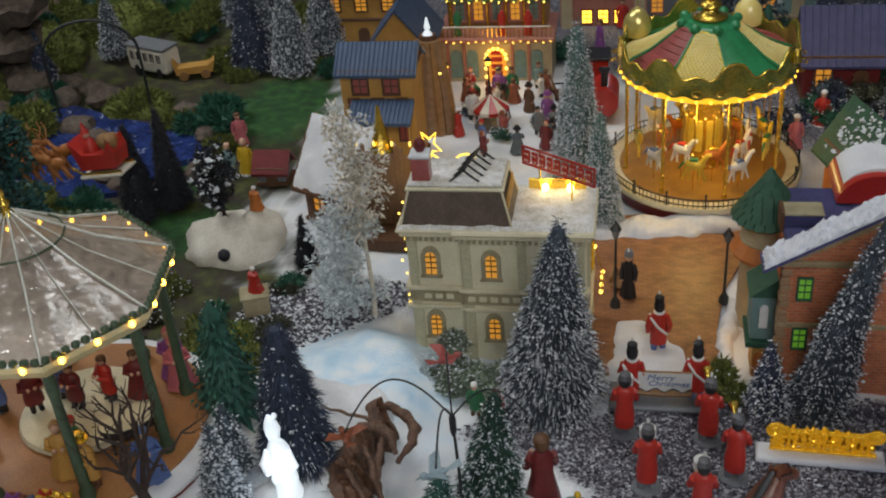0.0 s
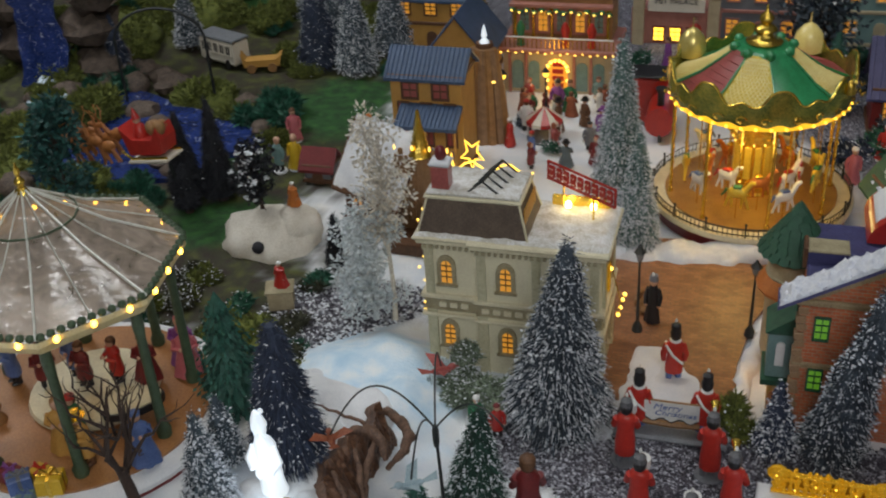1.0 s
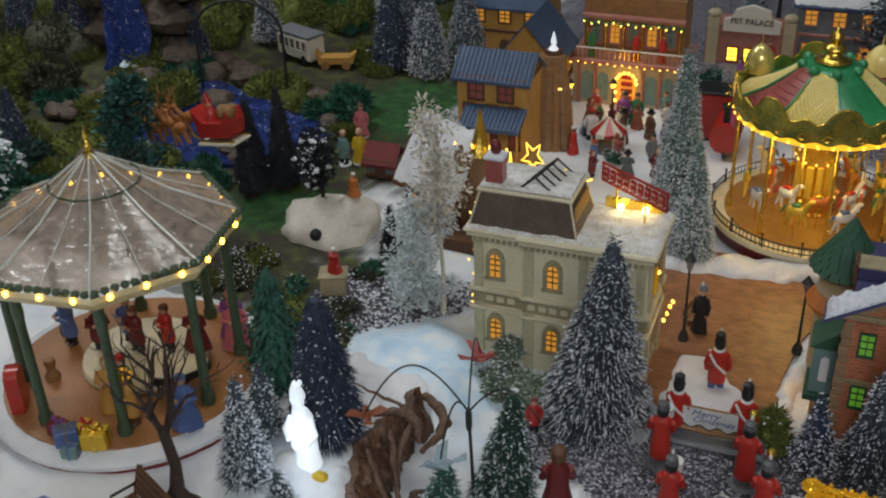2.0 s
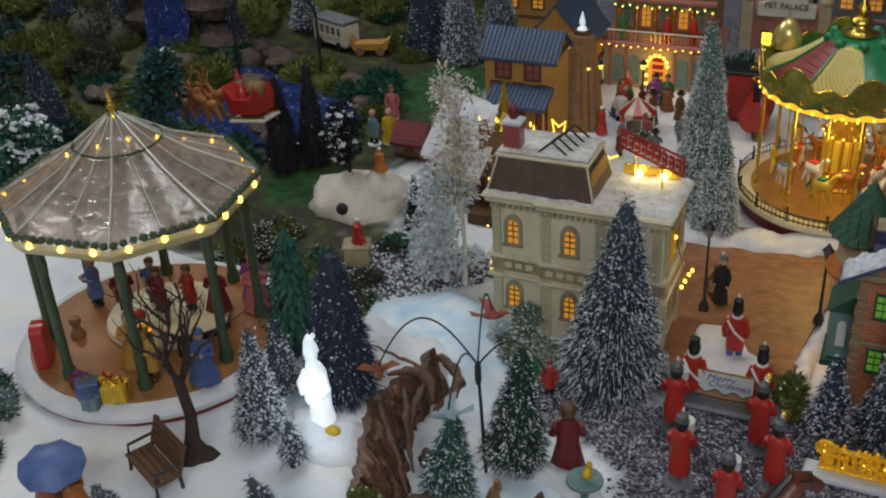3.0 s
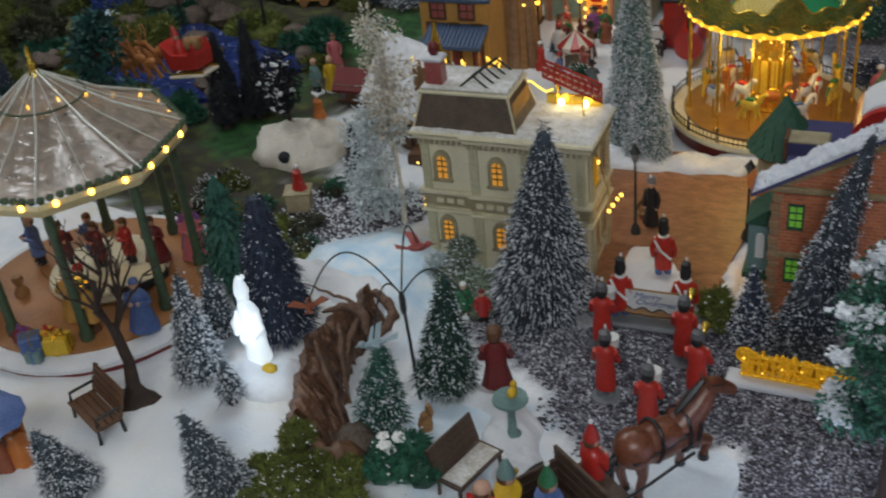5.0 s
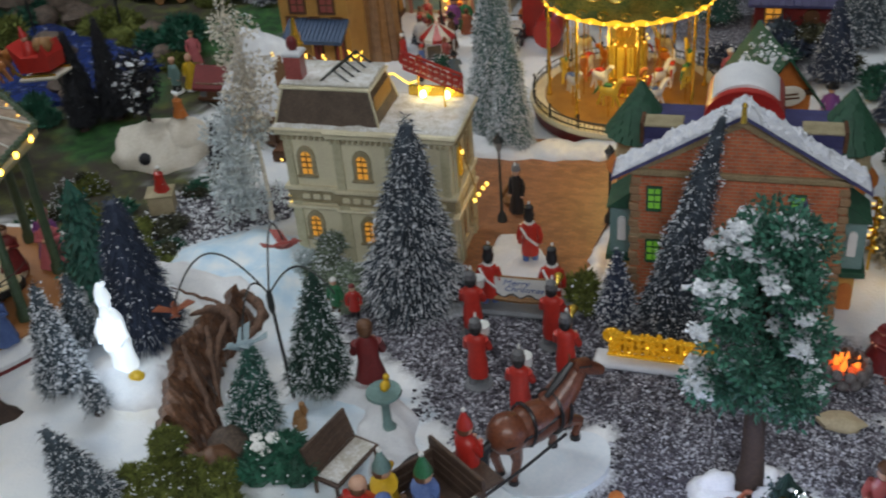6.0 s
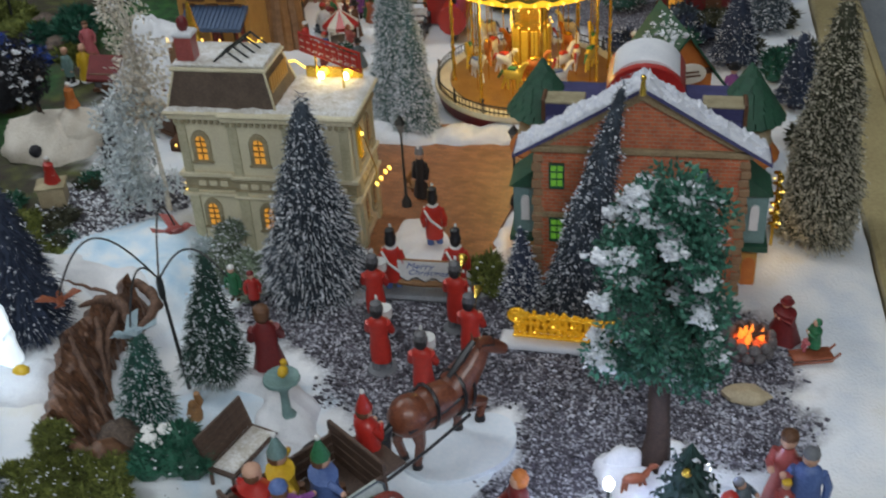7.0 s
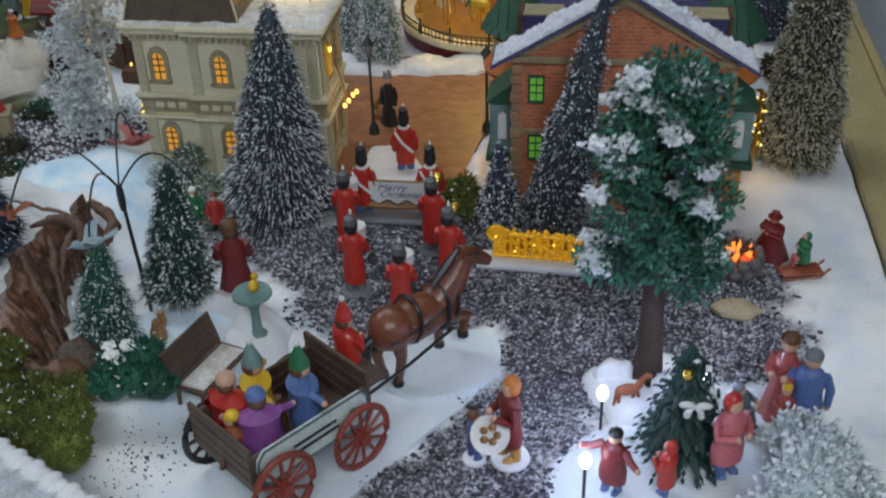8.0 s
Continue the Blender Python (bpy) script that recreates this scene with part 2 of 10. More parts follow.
BULBGOLD = mat("bulb_gold", (1, 0.7, 0.2), (1, 0.65, 0.15), 0.3, 60, 400, 0.0, glow=2.6, glow_colour=(1.0, 0.6, 0.05))
BULBWHITE = mat("bulb_white", (1, 1, 1), (0.95, 0.97, 1), 0.3, 60, 400, 0.0, glow=14.0, glow_colour=(0.85, 0.92, 1.0))
LEDFIG = mat("lit_plastic", (0.9, 0.95, 1.0), (0.7, 0.8, 1.0), 0.3, 150, 500, 0.5, glow=0.5, glow_colour=(0.85, 0.95, 1.0))
PURPLEBULB = mat("bulb_purple", (0.4, 0.2, 1.0), (0.3, 0.1, 0.9), 0.3, 60, 400, 0.0, glow=5.0, glow_colour=(0.25, 0.1, 1.0))
DOMEGOLD = mat("dome_pale_gold", (0.85, 0.7, 0.26), (0.7, 0.55, 0.15), 0.22, 60, 400, 0.15, metal=0.5, coat=0.4)
DOMELIT = mat("dome_lit", (0.86, 0.72, 0.28), (0.72, 0.56, 0.18), 0.22, 60, 400, 0.15, coat=0.4, glow=0.07, glow_colour=(1.0, 0.75, 0.2))
HELMET = mat("helmet_dark", (0.15, 0.15, 0.16), (0.05, 0.05, 0.055), 0.45, 80, 500, 0.1)
FROSTLEAF = mat("leaf_frosted", (0.070, 0.22, 0.15), (0.018, 0.08, 0.055), 0.6, 120, 800, 0.2, island=0.6)
MIST = mat("blue_snow", (0.72, 0.84, 0.94), (0.52, 0.68, 0.84), 0.7, 20, 300, 0.6)
FROST = mat("frosted_twigs", (0.62, 0.7, 0.72), (0.4, 0.48, 0.5), 0.7, 120, 900, 0.2, island=0.3)
TEALLEAF = mat("leaf_blue_green", (0.035, 0.13, 0.115), (0.012, 0.05, 0.045), 0.6, 120, 800, 0.2, island=0.6)
PALELEAF = mat("leaf_pale_frosted", (0.30, 0.36, 0.27), (0.10, 0.14, 0.09), 0.7, 120, 900, 0.2, island=0.5)
LATTICE = mat("lattice_ivory", (0.92, 0.80, 0.34), (0.82, 0.64, 0.20), 0.35, 60, 500, 0.1)
RIBPALE = mat("roof_rib_pale", (0.78, 0.78, 0.72), (0.5, 0.52, 0.46), 0.2, 60, 500, 0.1, coat=0.5)
PLANKS = mat("plank_brown", (0.34, 0.2, 0.11), (0.18, 0.1, 0.05), 0.6, 60, 600, 0.4)
SLATECOAT = mat("paint_slate", (0.12, 0.16, 0.18), (0.07, 0.09, 0.11), 0.5, 100, 600, 0.15)
RUST = mat("paint_rust", (0.34, 0.10, 0.045), (0.20, 0.055, 0.025), 0.5, 100, 600, 0.15)
DEER = mat("reindeer_tan", (0.50, 0.20, 0.055), (0.30, 0.105, 0.03), 0.5, 100, 600, 0.2)
FIRE = mat("embers", (0.7, 0.14, 0.03), (0.10, 0.02, 0.01), 0.6, 260, 500, 0.5, glow=0.55, glow_colour=(1.0, 0.10, 0.02))
FLAME = mat("flame", (0.9, 0.35, 0.05), (0.9, 0.2, 0.03), 0.6, 200, 500, 0.0, glow=1.1, glow_colour=(1.0, 0.26, 0.03))
STRIPE = mat("paint_ivory", (0.75, 0.7, 0.6), (0.65, 0.6, 0.5), 0.5, 60, 500, 0.1)
PANELLAMP = mat("lamp_panel", (0.9, 0.95, 1.0), (0.9, 0.95, 1.0), 0.4, 10, 80, 0.0, glow=1.5, glow_colour=(0.95, 0.98, 1.0))


def clear_plastic(name, tint, share, gloss_rough):
    m = bpy.data.materials.new(name)
    m.use_nodes = True
    n, l = m.node_tree.nodes, m.node_tree.links
    n.remove(n["Principled BSDF"])
    tr, gl, di, mix, mix2 = (n.new(k) for k in ("ShaderNodeBsdfTransparent", "ShaderNodeBsdfGlossy", "ShaderNodeBsdfDiffuse", "ShaderNodeMixShader", "ShaderNodeMixShader"))
    tr.inputs[0].default_value = (*tint, 1)
    di.inputs[0].default_value = (0.44, 0.355, 0.29, 1)
    gl.inputs["Roughness"].default_value = gloss_rough
    tc, no, bm = n.new("ShaderNodeTexCoord"), n.new("ShaderNodeTexNoise"), n.new("ShaderNodeBump")
    no.inputs["Scale"].default_value, no.inputs["Detail"].default_value = 70, 4
    bm.inputs["Strength"].default_value, bm.inputs["Distance"].default_value = 0.6, 0.0040
    squeeze = n.new("ShaderNodeMapping")
    squeeze.inputs["Scale"].default_value = (0.8, 0.8, 3.2)
    l.new(tc.outputs["Object"], squeeze.inputs["Vector"])
    l.new(squeeze.outputs[0], no.inputs["Vector"])
    l.new(no.outputs["Fac"], bm.inputs["Height"])
    l.new(bm.outputs[0], gl.inputs["Normal"])
    ramp = n.new("ShaderNodeMapRange")
    ramp.inputs[1].default_value, ramp.inputs[2].default_value, ramp.inputs[3].default_value, ramp.inputs[4].default_value = 0.3, 0.7, 0.09, 0.30
    l.new(no.outputs["Fac"], ramp.inputs[0])
    l.new(ramp.outputs[0], mix.inputs[0])
    l.new(gl.outputs[0], mix.inputs[2])
    l.new(di.outputs[0], mix.inputs[1])
    body = n.new("ShaderNodeMapRange")
    body.inputs[1].default_value, body.inputs[2].default_value, body.inputs[3].default_value, body.inputs[4].default_value = 0.3, 0.7, share - 0.22, share + 0.25
    broad = n.new("ShaderNodeTexNoise")
    broad.inputs["Scale"].default_value, broad.inputs["Detail"].default_value, broad.inputs["Distortion"].default_value = 34, 2, 1.5
    l.new(tc.outputs["Object"], broad.inputs["Vector"])
    l.new(broad.outputs["Fac"], body.inputs[0])
    l.new(body.outputs[0], mix2.inputs[0])
    l.new(tr.outputs[0], mix2.inputs[1])
    l.new(mix.outputs[0], mix2.inputs[2])
    l.new(mix2.outputs[0], n["Material Output"].inputs[0])
    return m


PLASTIC = clear_plastic("clear_plastic", (0.80, 0.70, 0.60), 0.68, 0.17)


def water_mat():
    m = mat("water_blue", (0.03, 0.055, 0.21), (0.010, 0.018, 0.075), 0.14, 22, 160, 0.9)
    n, l = m.node_tree.nodes, m.node_tree.links
    p = n["Principled BSDF"]
    link = p.inputs["Base Color"].links[0].from_socket
    # pale glints on the ripples, painted into the base colour by noise
    tc, no, th, mix = n.new("ShaderNodeTexCoord"), n.new("ShaderNodeTexNoise"), n.new("ShaderNodeMapRange"), n.new("ShaderNodeMixRGB")
    no.inputs["Scale"].default_value, no.inputs["Detail"].default_value, no.inputs["Distortion"].default_value = 75, 5, 1.2
    th.inputs[1].default_value, th.inputs[2].default_value, th.inputs[4].default_value = 0.62, 0.74, 0.8
    mix.inputs[2].default_value = (0.55, 0.6, 0.75, 1)
    l.new(tc.outputs["Object"], no.inputs["Vector"])
    l.new(no.outputs["Fac"], th.inputs[0])
    l.new(th.outputs[0], mix.inputs[0])
    l.new(link, mix.inputs[1])
    l.new(mix.outputs[0], p.inputs["Base Color"])
    return m


WATER = water_mat()


def ground_mat():
    """Snow, dark grit with snow lying on it, and moss, laid out by the sheet's own cover map."""
    m = bpy.data.materials.new("ground_cover")
    m.use_nodes = True
    n, l = m.node_tree.nodes, m.node_tree.links
    p = n["Principled BSDF"]
    tc, at, sep = n.new("ShaderNodeTexCoord"), n.new("ShaderNodeVertexColor"), n.new("ShaderNodeSeparateColor")
    at.layer_name = "cover"
    l.new(at.outputs[0], sep.inputs[0])

    def noise_at(scale, detail=3):
        k = n.new("ShaderNodeTexNoise")
        k.inputs["Scale"].default_value, k.inputs["Detail"].default_value = scale, detail
        l.new(tc.outputs["Object"], k.inputs["Vector"])
        return k.outputs["Fac"]

    def ramp(fac, stops):
        k = n.new("ShaderNodeValToRGB")
        while len(k.color_ramp.elements) < len(stops):
            k.color_ramp.elements.new(0.5)
        for e, (pos, c) in zip(k.color_ramp.elements, stops):
            e.position, e.color = pos, (*c, 1)
        l.new(fac, k.inputs[0])
        return k.outputs[0]

    def blend(fac, a, b):
        k = n.new("ShaderNodeMixRGB")
        l.new(fac, k.inputs[0])
        l.new(a, k.inputs[1])
        l.new(b, k.inputs[2])
        return k.outputs[0]

    snow = ramp(noise_at(16, 4), [(0.3, (0.66, 0.72, 0.8)), (0.48, (0.80, 0.83, 0.86)), (0.6, (0.85, 0.86, 0.87)), (0.75, (0.80, 0.78, 0.72))])
    grit = ramp(noise_at(420, 2), [(0.38, (0.035, 0.033, 0.042)), (0.50, (0.11, 0.105, 0.13)), (0.60, (0.30, 0.30, 0.34)), (0.70, (0.55, 0.56, 0.60))])
    moss = ramp(noise_at(35, 5), [(0.35, (0.030, 0.018, 0.014)), (0.5, (0.036, 0.036, 0.014)), (0.68, (0.085, 0.095, 0.018))])
    base = blend(sep.outputs[0], snow, grit)
    base = blend(sep.outputs[1], base, moss)
    bluish = ramp(noise_at(38, 4), [(0.3, (0.48, 0.70, 0.88)), (0.5, (0.66, 0.82, 0.95)), (0.7, (0.86, 0.91, 0.95))])
    base = blend(sep.outputs[2], base, bluish)
    grass = ramp(noise_at(60, 4), [(0.35, (0.012, 0.045, 0.012)), (0.55, (0.022, 0.09, 0.02)), (0.72, (0.04, 0.13, 0.025))])
    base = blend(at.outputs["Alpha"], base, grass)
    l.new(base, p.inputs["Base Color"])
    p.inputs["Roughness"].default_value = 0.75
    bm = n.new("ShaderNodeBump")
    bm.inputs["Strength"].default_value, bm.inputs["Distance"].default_value = 0.6, 0.002
    l.new(noise_at(380, 2), bm.inputs["Height"])
    l.new(bm.outputs[0], p.inputs["Normal"])
    return m


GROUND = ground_mat()


# ---- mesh building ----
class Build:
    """Collects vertices and faces of one mesh, with a material slot for each face."""

    def __init__(self):
        self.v, self.f, self.m = [], [], []

    def add(self, verts, faces, slot=0, at=None):
        k = len(self.v)
        self.v += [tuple(at @ Vector(q)) if at is not None else tuple(q) for q in verts]
        self.f += [tuple(i + k for i in face) for face in faces]
        self.m += [slot] * len(faces)

    def box(self, c, s, slot=0, bev=0.0, at=None):
        x, y, z = (q / 2 for q in s)
        if bev <= 0:
            v = [(c[0] + i * x, c[1] + j * y, c[2] + k * z) for i in (-1, 1) for j in (-1, 1) for k in (-1, 1)]
            self.add(v, [(0, 1, 3, 2), (4, 6, 7, 5), (0, 4, 5, 1), (2, 3, 7, 6), (0, 2, 6, 4), (1, 5, 7, 3)], slot, at)
            return
        e = min(bev, x * 0.9, y * 0.9, z * 0.9)
        ring = lambda a, b: [(c[0] - a, c[1] - b), (c[0] + a, c[1] - b), (c[0] + a, c[1] + b), (c[0] - a, c[1] + b)]
        levels = [(-z, x - e, y - e), (-z + e, x, y), (z - e, x, y), (z, x - e, y - e)]
        v = [(px, py, c[2] + lz) for lz, a, b in levels for px, py in ring(a, b)]
        f = [(3, 2, 1, 0), (12, 13, 14, 15)]
        for i in range(3):
            f += [(i * 4 + j, i * 4 + (j + 1) % 4, i * 4 + 4 + (j + 1) % 4, i * 4 + 4 + j) for j in range(4)]
        self.add(v, f, slot, at)

    def tube(self, pts, radii, n=6, slot=0, at=None, close=True):
        pts = [Vector(q) for q in pts]
        radii = radii if isinstance(radii, (list, tuple)) else [radii] * len(pts)
        v, f = [], []
        for i, q in enumerate(pts):
            d = (pts[min(i + 1, len(pts) - 1)] - pts[max(i - 1, 0)]).normalized()
            u = d.cross(Vector((0.31, 0.2, 1)) if abs(d.z) < 0.9 else Vector((1, 0.1, 0))).normalized()
            w = d.cross(u)
            v += [q + (u * math.cos(2 * math.pi * j / n) + w * math.sin(2 * math.pi * j / n)) * radii[i] for j in range(n)]
        for i in range(len(pts) - 1):
            f += [(i * n + j, i * n + (j + 1) % n, i * n + n + (j + 1) % n, i * n + n + j) for j in range(n)]
        if close:
            f += [tuple(range(n))[::-1], tuple(range((len(pts) - 1) * n, len(pts) * n))]
        self.add(v, f, slot, at)

    def lathe(self, profile, n=16, c=(0, 0, 0), slot=0, at=None, squash=1.0, turn=0.0):
        v, f = [], []
        for r, z in profile:
            v += [(c[0] + r * math.cos(2 * math.pi * j / n + turn), c[1] + r * squash * math.sin(2 * math.pi * j / n + turn), c[2] + z) for j in range(n)]
        for i in range(len(profile) - 1):
            f += [(i * n + j, i * n + (j + 1) % n, i * n + n + (j + 1) % n, i * n + n + j) for j in range(n)]
        f += [tuple(range(n))[::-1], tuple(range((len(profile) - 1) * n, len(profile) * n))]
        self.add(v, f, slot, at)

    def ball(self, c, r, n=8, slot=0, at=None):
        rx, ry, rz = r if isinstance(r, (tuple, list)) else (r, r, r)
        rows = max(4, n // 2 + 1)
        v, f = [], []
        for i in range(rows + 1):
            a = math.pi * i / rows
            s = max(math.sin(a), 0.02)
            v += [(c[0] + rx * s * math.cos(2 * math.pi * j / n), c[1] + ry * s * math.sin(2 * math.pi * j / n), c[2] - rz * math.cos(a)) for j in range(n)]
        for i in range(rows):
            f += [(i * n + j, i * n + (j + 1) % n, i * n + n + (j + 1) % n, i * n + n + j) for j in range(n)]
        self.add(v, f, slot, at)

    def slab(self, outline, y0, y1, slot=0, at=None):
        """An outline of (x, z) with thickness from y0 to y1."""
        n = len(outline)
        v = [(x, y0, z) for x, z in outline] + [(x, y1, z) for x, z in outline]
        f = [tuple(range(n)), tuple(range(n, 2 * n))[::-1]] + [((i + 1) % n, i, n + i, n + (i + 1) % n) for i in range(n)]
        self.add(v, f, slot, at)

    def plate(self, outline, z0, z1, slot=0, at=None):
        """An outline of (x, y) with thickness from z0 to z1."""
        n = len(outline)
        v = [(x, y, z0) for x, y in outline] + [(x, y, z1) for x, y in outline]
        f = [tuple(range(n))[::-1], tuple(range(n, 2 * n))] + [(i, (i + 1) % n, n + (i + 1) % n, n + i) for i in range(n)]
        self.add(v, f, slot, at)

    def mesh(self, name, mats, smooth=False):
        me = bpy.data.meshes.new(name)
        me.from_pydata(self.v, [], self.f)
        for m in mats if isinstance(mats, (list, tuple)) else [mats]:
            me.materials.append(m)
        me.polygons.foreach_set("material_index", self.m)
        me.polygons.foreach_set("use_smooth", [smooth] * len(self.f))
        me.update()
        if smooth:
            me.set_sharp_from_angle(angle=radians(50))
        return me


def grow(s, tall=1.06):
    """A plan scale, with heights a little more."""
    return Matrix.Diagonal((s, s, s * tall, 1))


def thing(name, at, label, category, group=""):
    """An empty at the thing's base, to carry its parts."""
    ob = new(name)
    ob.empty_display_size = 0.01
    ob.matrix_world = at if isinstance(at, Matrix) else pose(*at)
    return tagged(ob, label, category, group)


def part(name, b, mats, parent=None, label="", smooth=False):
    ob = new(name, b if isinstance(b, bpy.types.Mesh) else b.mesh(name, mats, smooth))
    ob.parent = parent
    if label:
        ob["label"] = label
    return ob


def loose(ob):
    """Marks a part whose pieces nobody could count."""
    ob["kind"] = "stuff"
    return ob


def solid(name, b, mats, at, label, category, group="", kind="", smooth=True):
    """A thing that is a single mesh."""
    ob = part(name, b, mats, None, "", smooth)
    ob.matrix_world = at if isinstance(at, Matrix) else pose(*at)
    return tagged(ob, label, category, group, kind)


def pieces(name, me, parent, poses, label=""):
    """Alike pieces of their own on one shared mesh."""
    for m in poses:
        ob = part(name, me, None, parent, label)
        ob.matrix_local = m if isinstance(m, Matrix) else Matrix.Translation(m)


def bulb_mesh(r, m):
    b = Build()
    b.ball((0, 0, 0), r, 6)
    return b.mesh("bulb", m, True)


BULB_S, BULB_M, BULB_L = bulb_mesh(0.0016, BULB), bulb_mesh(0.0028, BULB), bulb_mesh(0.005, BULB)
BULB_G = bulb_mesh(0.0021, BULBGOLD)
# gilt that emits, standing in for the rim lights shining on it
RIMGLOW = mat("gold_rim_self_glow", (0.85, 0.55, 0.05), (0.5, 0.27, 0.012), 0.25, 150, 600, 0.5, metal=0.7, glow=1.0, glow_colour=(1.0, 0.54, 0.03))
BULB_BAND = bulb_mesh(0.0031, mat("bulb_bandstand", (1, 0.8, 0.4), (1, 0.75, 0.35), 0.3, 60, 400, 0.0, glow=8.0, glow_colour=(1.0, 0.56, 0.06)))


def smooth_step(a, b, x):
    t = np.clip((x - a) / (b - a), 0, 1)
    return t * t * (3 - 2 * t)


# ---- ground ----
GRIT = [(0.08, 0.813), (0.112, 0.862), (0.225, 0.857), (0.333, 0.879), (0.37, 0.878), (0.563, 0.872), (0.606, 0.800), (0.612, 0.690), (0.582, 0.655), (0.535, 0.672), (0.490, 0.668), (0.468, 0.660), (0.458, 0.622), (0.440, 0.575), (0.430, 0.540), (0.425, 0.440), (0.245, 0.44), (0.293, 0.514), (0.325, 0.558), (0.350, 0.604), (0.372, 0.650), (0.374, 0.703), (0.313, 0.702), (0.263, 0.662), (0.22, 0.702), (0.186, 0.743)]
GRIT_BACK = [(-0.232, 0.897), (-0.146, 0.893), (-0.055, 0.978), (0.016, 1.049), (-0.081, 1.069), (-0.205, 1.023)]
GRIT_FAR = [(0.45, 1.40), (0.52, 1.34), (0.575, 1.40), (0.60, 1.60), (0.69, 1.72), (0.69, 2.9), (-0.25, 2.9), (-0.22, 1.70), (0.10, 1.68), (0.30, 1.56)]
MOSSY = [(-0.14, 0.885), (-0.15, 0.96), (-0.20, 1.03), (-0.17, 1.12), (-0.27, 1.21), (-0.21, 1.28), (-0.24, 1.62), (-0.30, 2.9), (-2.6, 2.9), (-2.6, 1.02), (-0.6, 0.97), (-0.33, 0.92)]


def edge_distance(poly, x, y):
    """Signed distance to an outline, positive inside, for arrays of places."""
    best, inside = np.full(x.shape, 1e9), np.zeros(x.shape, bool)
    for (ax, ay), (bx, by) in zip(poly, poly[1:] + poly[:1]):
        dx, dy = bx - ax, by - ay
        t = np.clip(((x - ax) * dx + (y - ay) * dy) / (dx * dx + dy * dy), 0, 1)
        best = np.minimum(best, np.hypot(x - ax - t * dx, y - ay - t * dy))
        inside ^= ((ay > y) != (by > y)) & (x < (bx - ax) * (y - ay) / (by - ay + 1e-12) + ax)
    return np.where(inside, best, -best)


def waves(x, y, k):
    return np.sin(x * k + 1.3 * np.sin(y * k * 0.7)) * np.cos(y * k * 1.1 + 0.9 * np.sin(x * k * 0.6))


TERRACE = [(0.06, 0.2), (0.055, 0.52), (0.03, 0.60), (0.005, 0.655), (-0.012, 0.72), (-0.03, 0.78), (-0.075, 0.835), (-0.17, 0.865), (-0.33, 0.90), (-0.6, 0.95), (-2.6, 1.0), (-2.6, -0.6), (0.06, -0.6)]
DRIFT = [(-0.135, 0.87), (-0.11, 0.93), (-0.05, 0.965), (0.015, 0.93), (0.048, 0.87), (0.045, 0.81), (0.0, 0.79), (-0.06, 0.805)]
KNOLL = [(0.075, 0.58), (0.17, 0.60), (0.205, 0.66), (0.185, 0.71), (0.12, 0.73), (0.06, 0.67)]
TERRACE_TOP = 0.045
LAWNS = [(-0.345, 1.16, 0.085, 0.06), (-0.32, 1.53, 0.085, 0.11), (-0.40, 1.30, 0.06, 0.06), (-0.70, 1.92, 0.16, 0.10)]   # x, y, and half widths


def ground_height(x, y):
    x, y = np.asarray(x, float), np.asarray(y, float)
    z = TERRACE_TOP * smooth_step(-0.025, 0.03, edge_distance(TERRACE, x, y))
    z = np.maximum(z, 0.020 * smooth_step(-0.02, 0.03, edge_distance(KNOLL, x, y)))
    z = z + 0.030 * smooth_step(-0.03, 0.05, edge_distance(DRIFT, x, y)) * (1 + 0.25 * waves(x, y, 47))
    z = z + 0.13 * smooth_step(0.0, 0.6, 0.95 - np.hypot(x + 1.35, y - 2.2))
    return z + 0.0022 * waves(x, y, 31) + 0.001 * waves(y, x, 83)


def on_ground(x, y):
    return float(ground_height(np.array([x]), np.array([y]))[0])


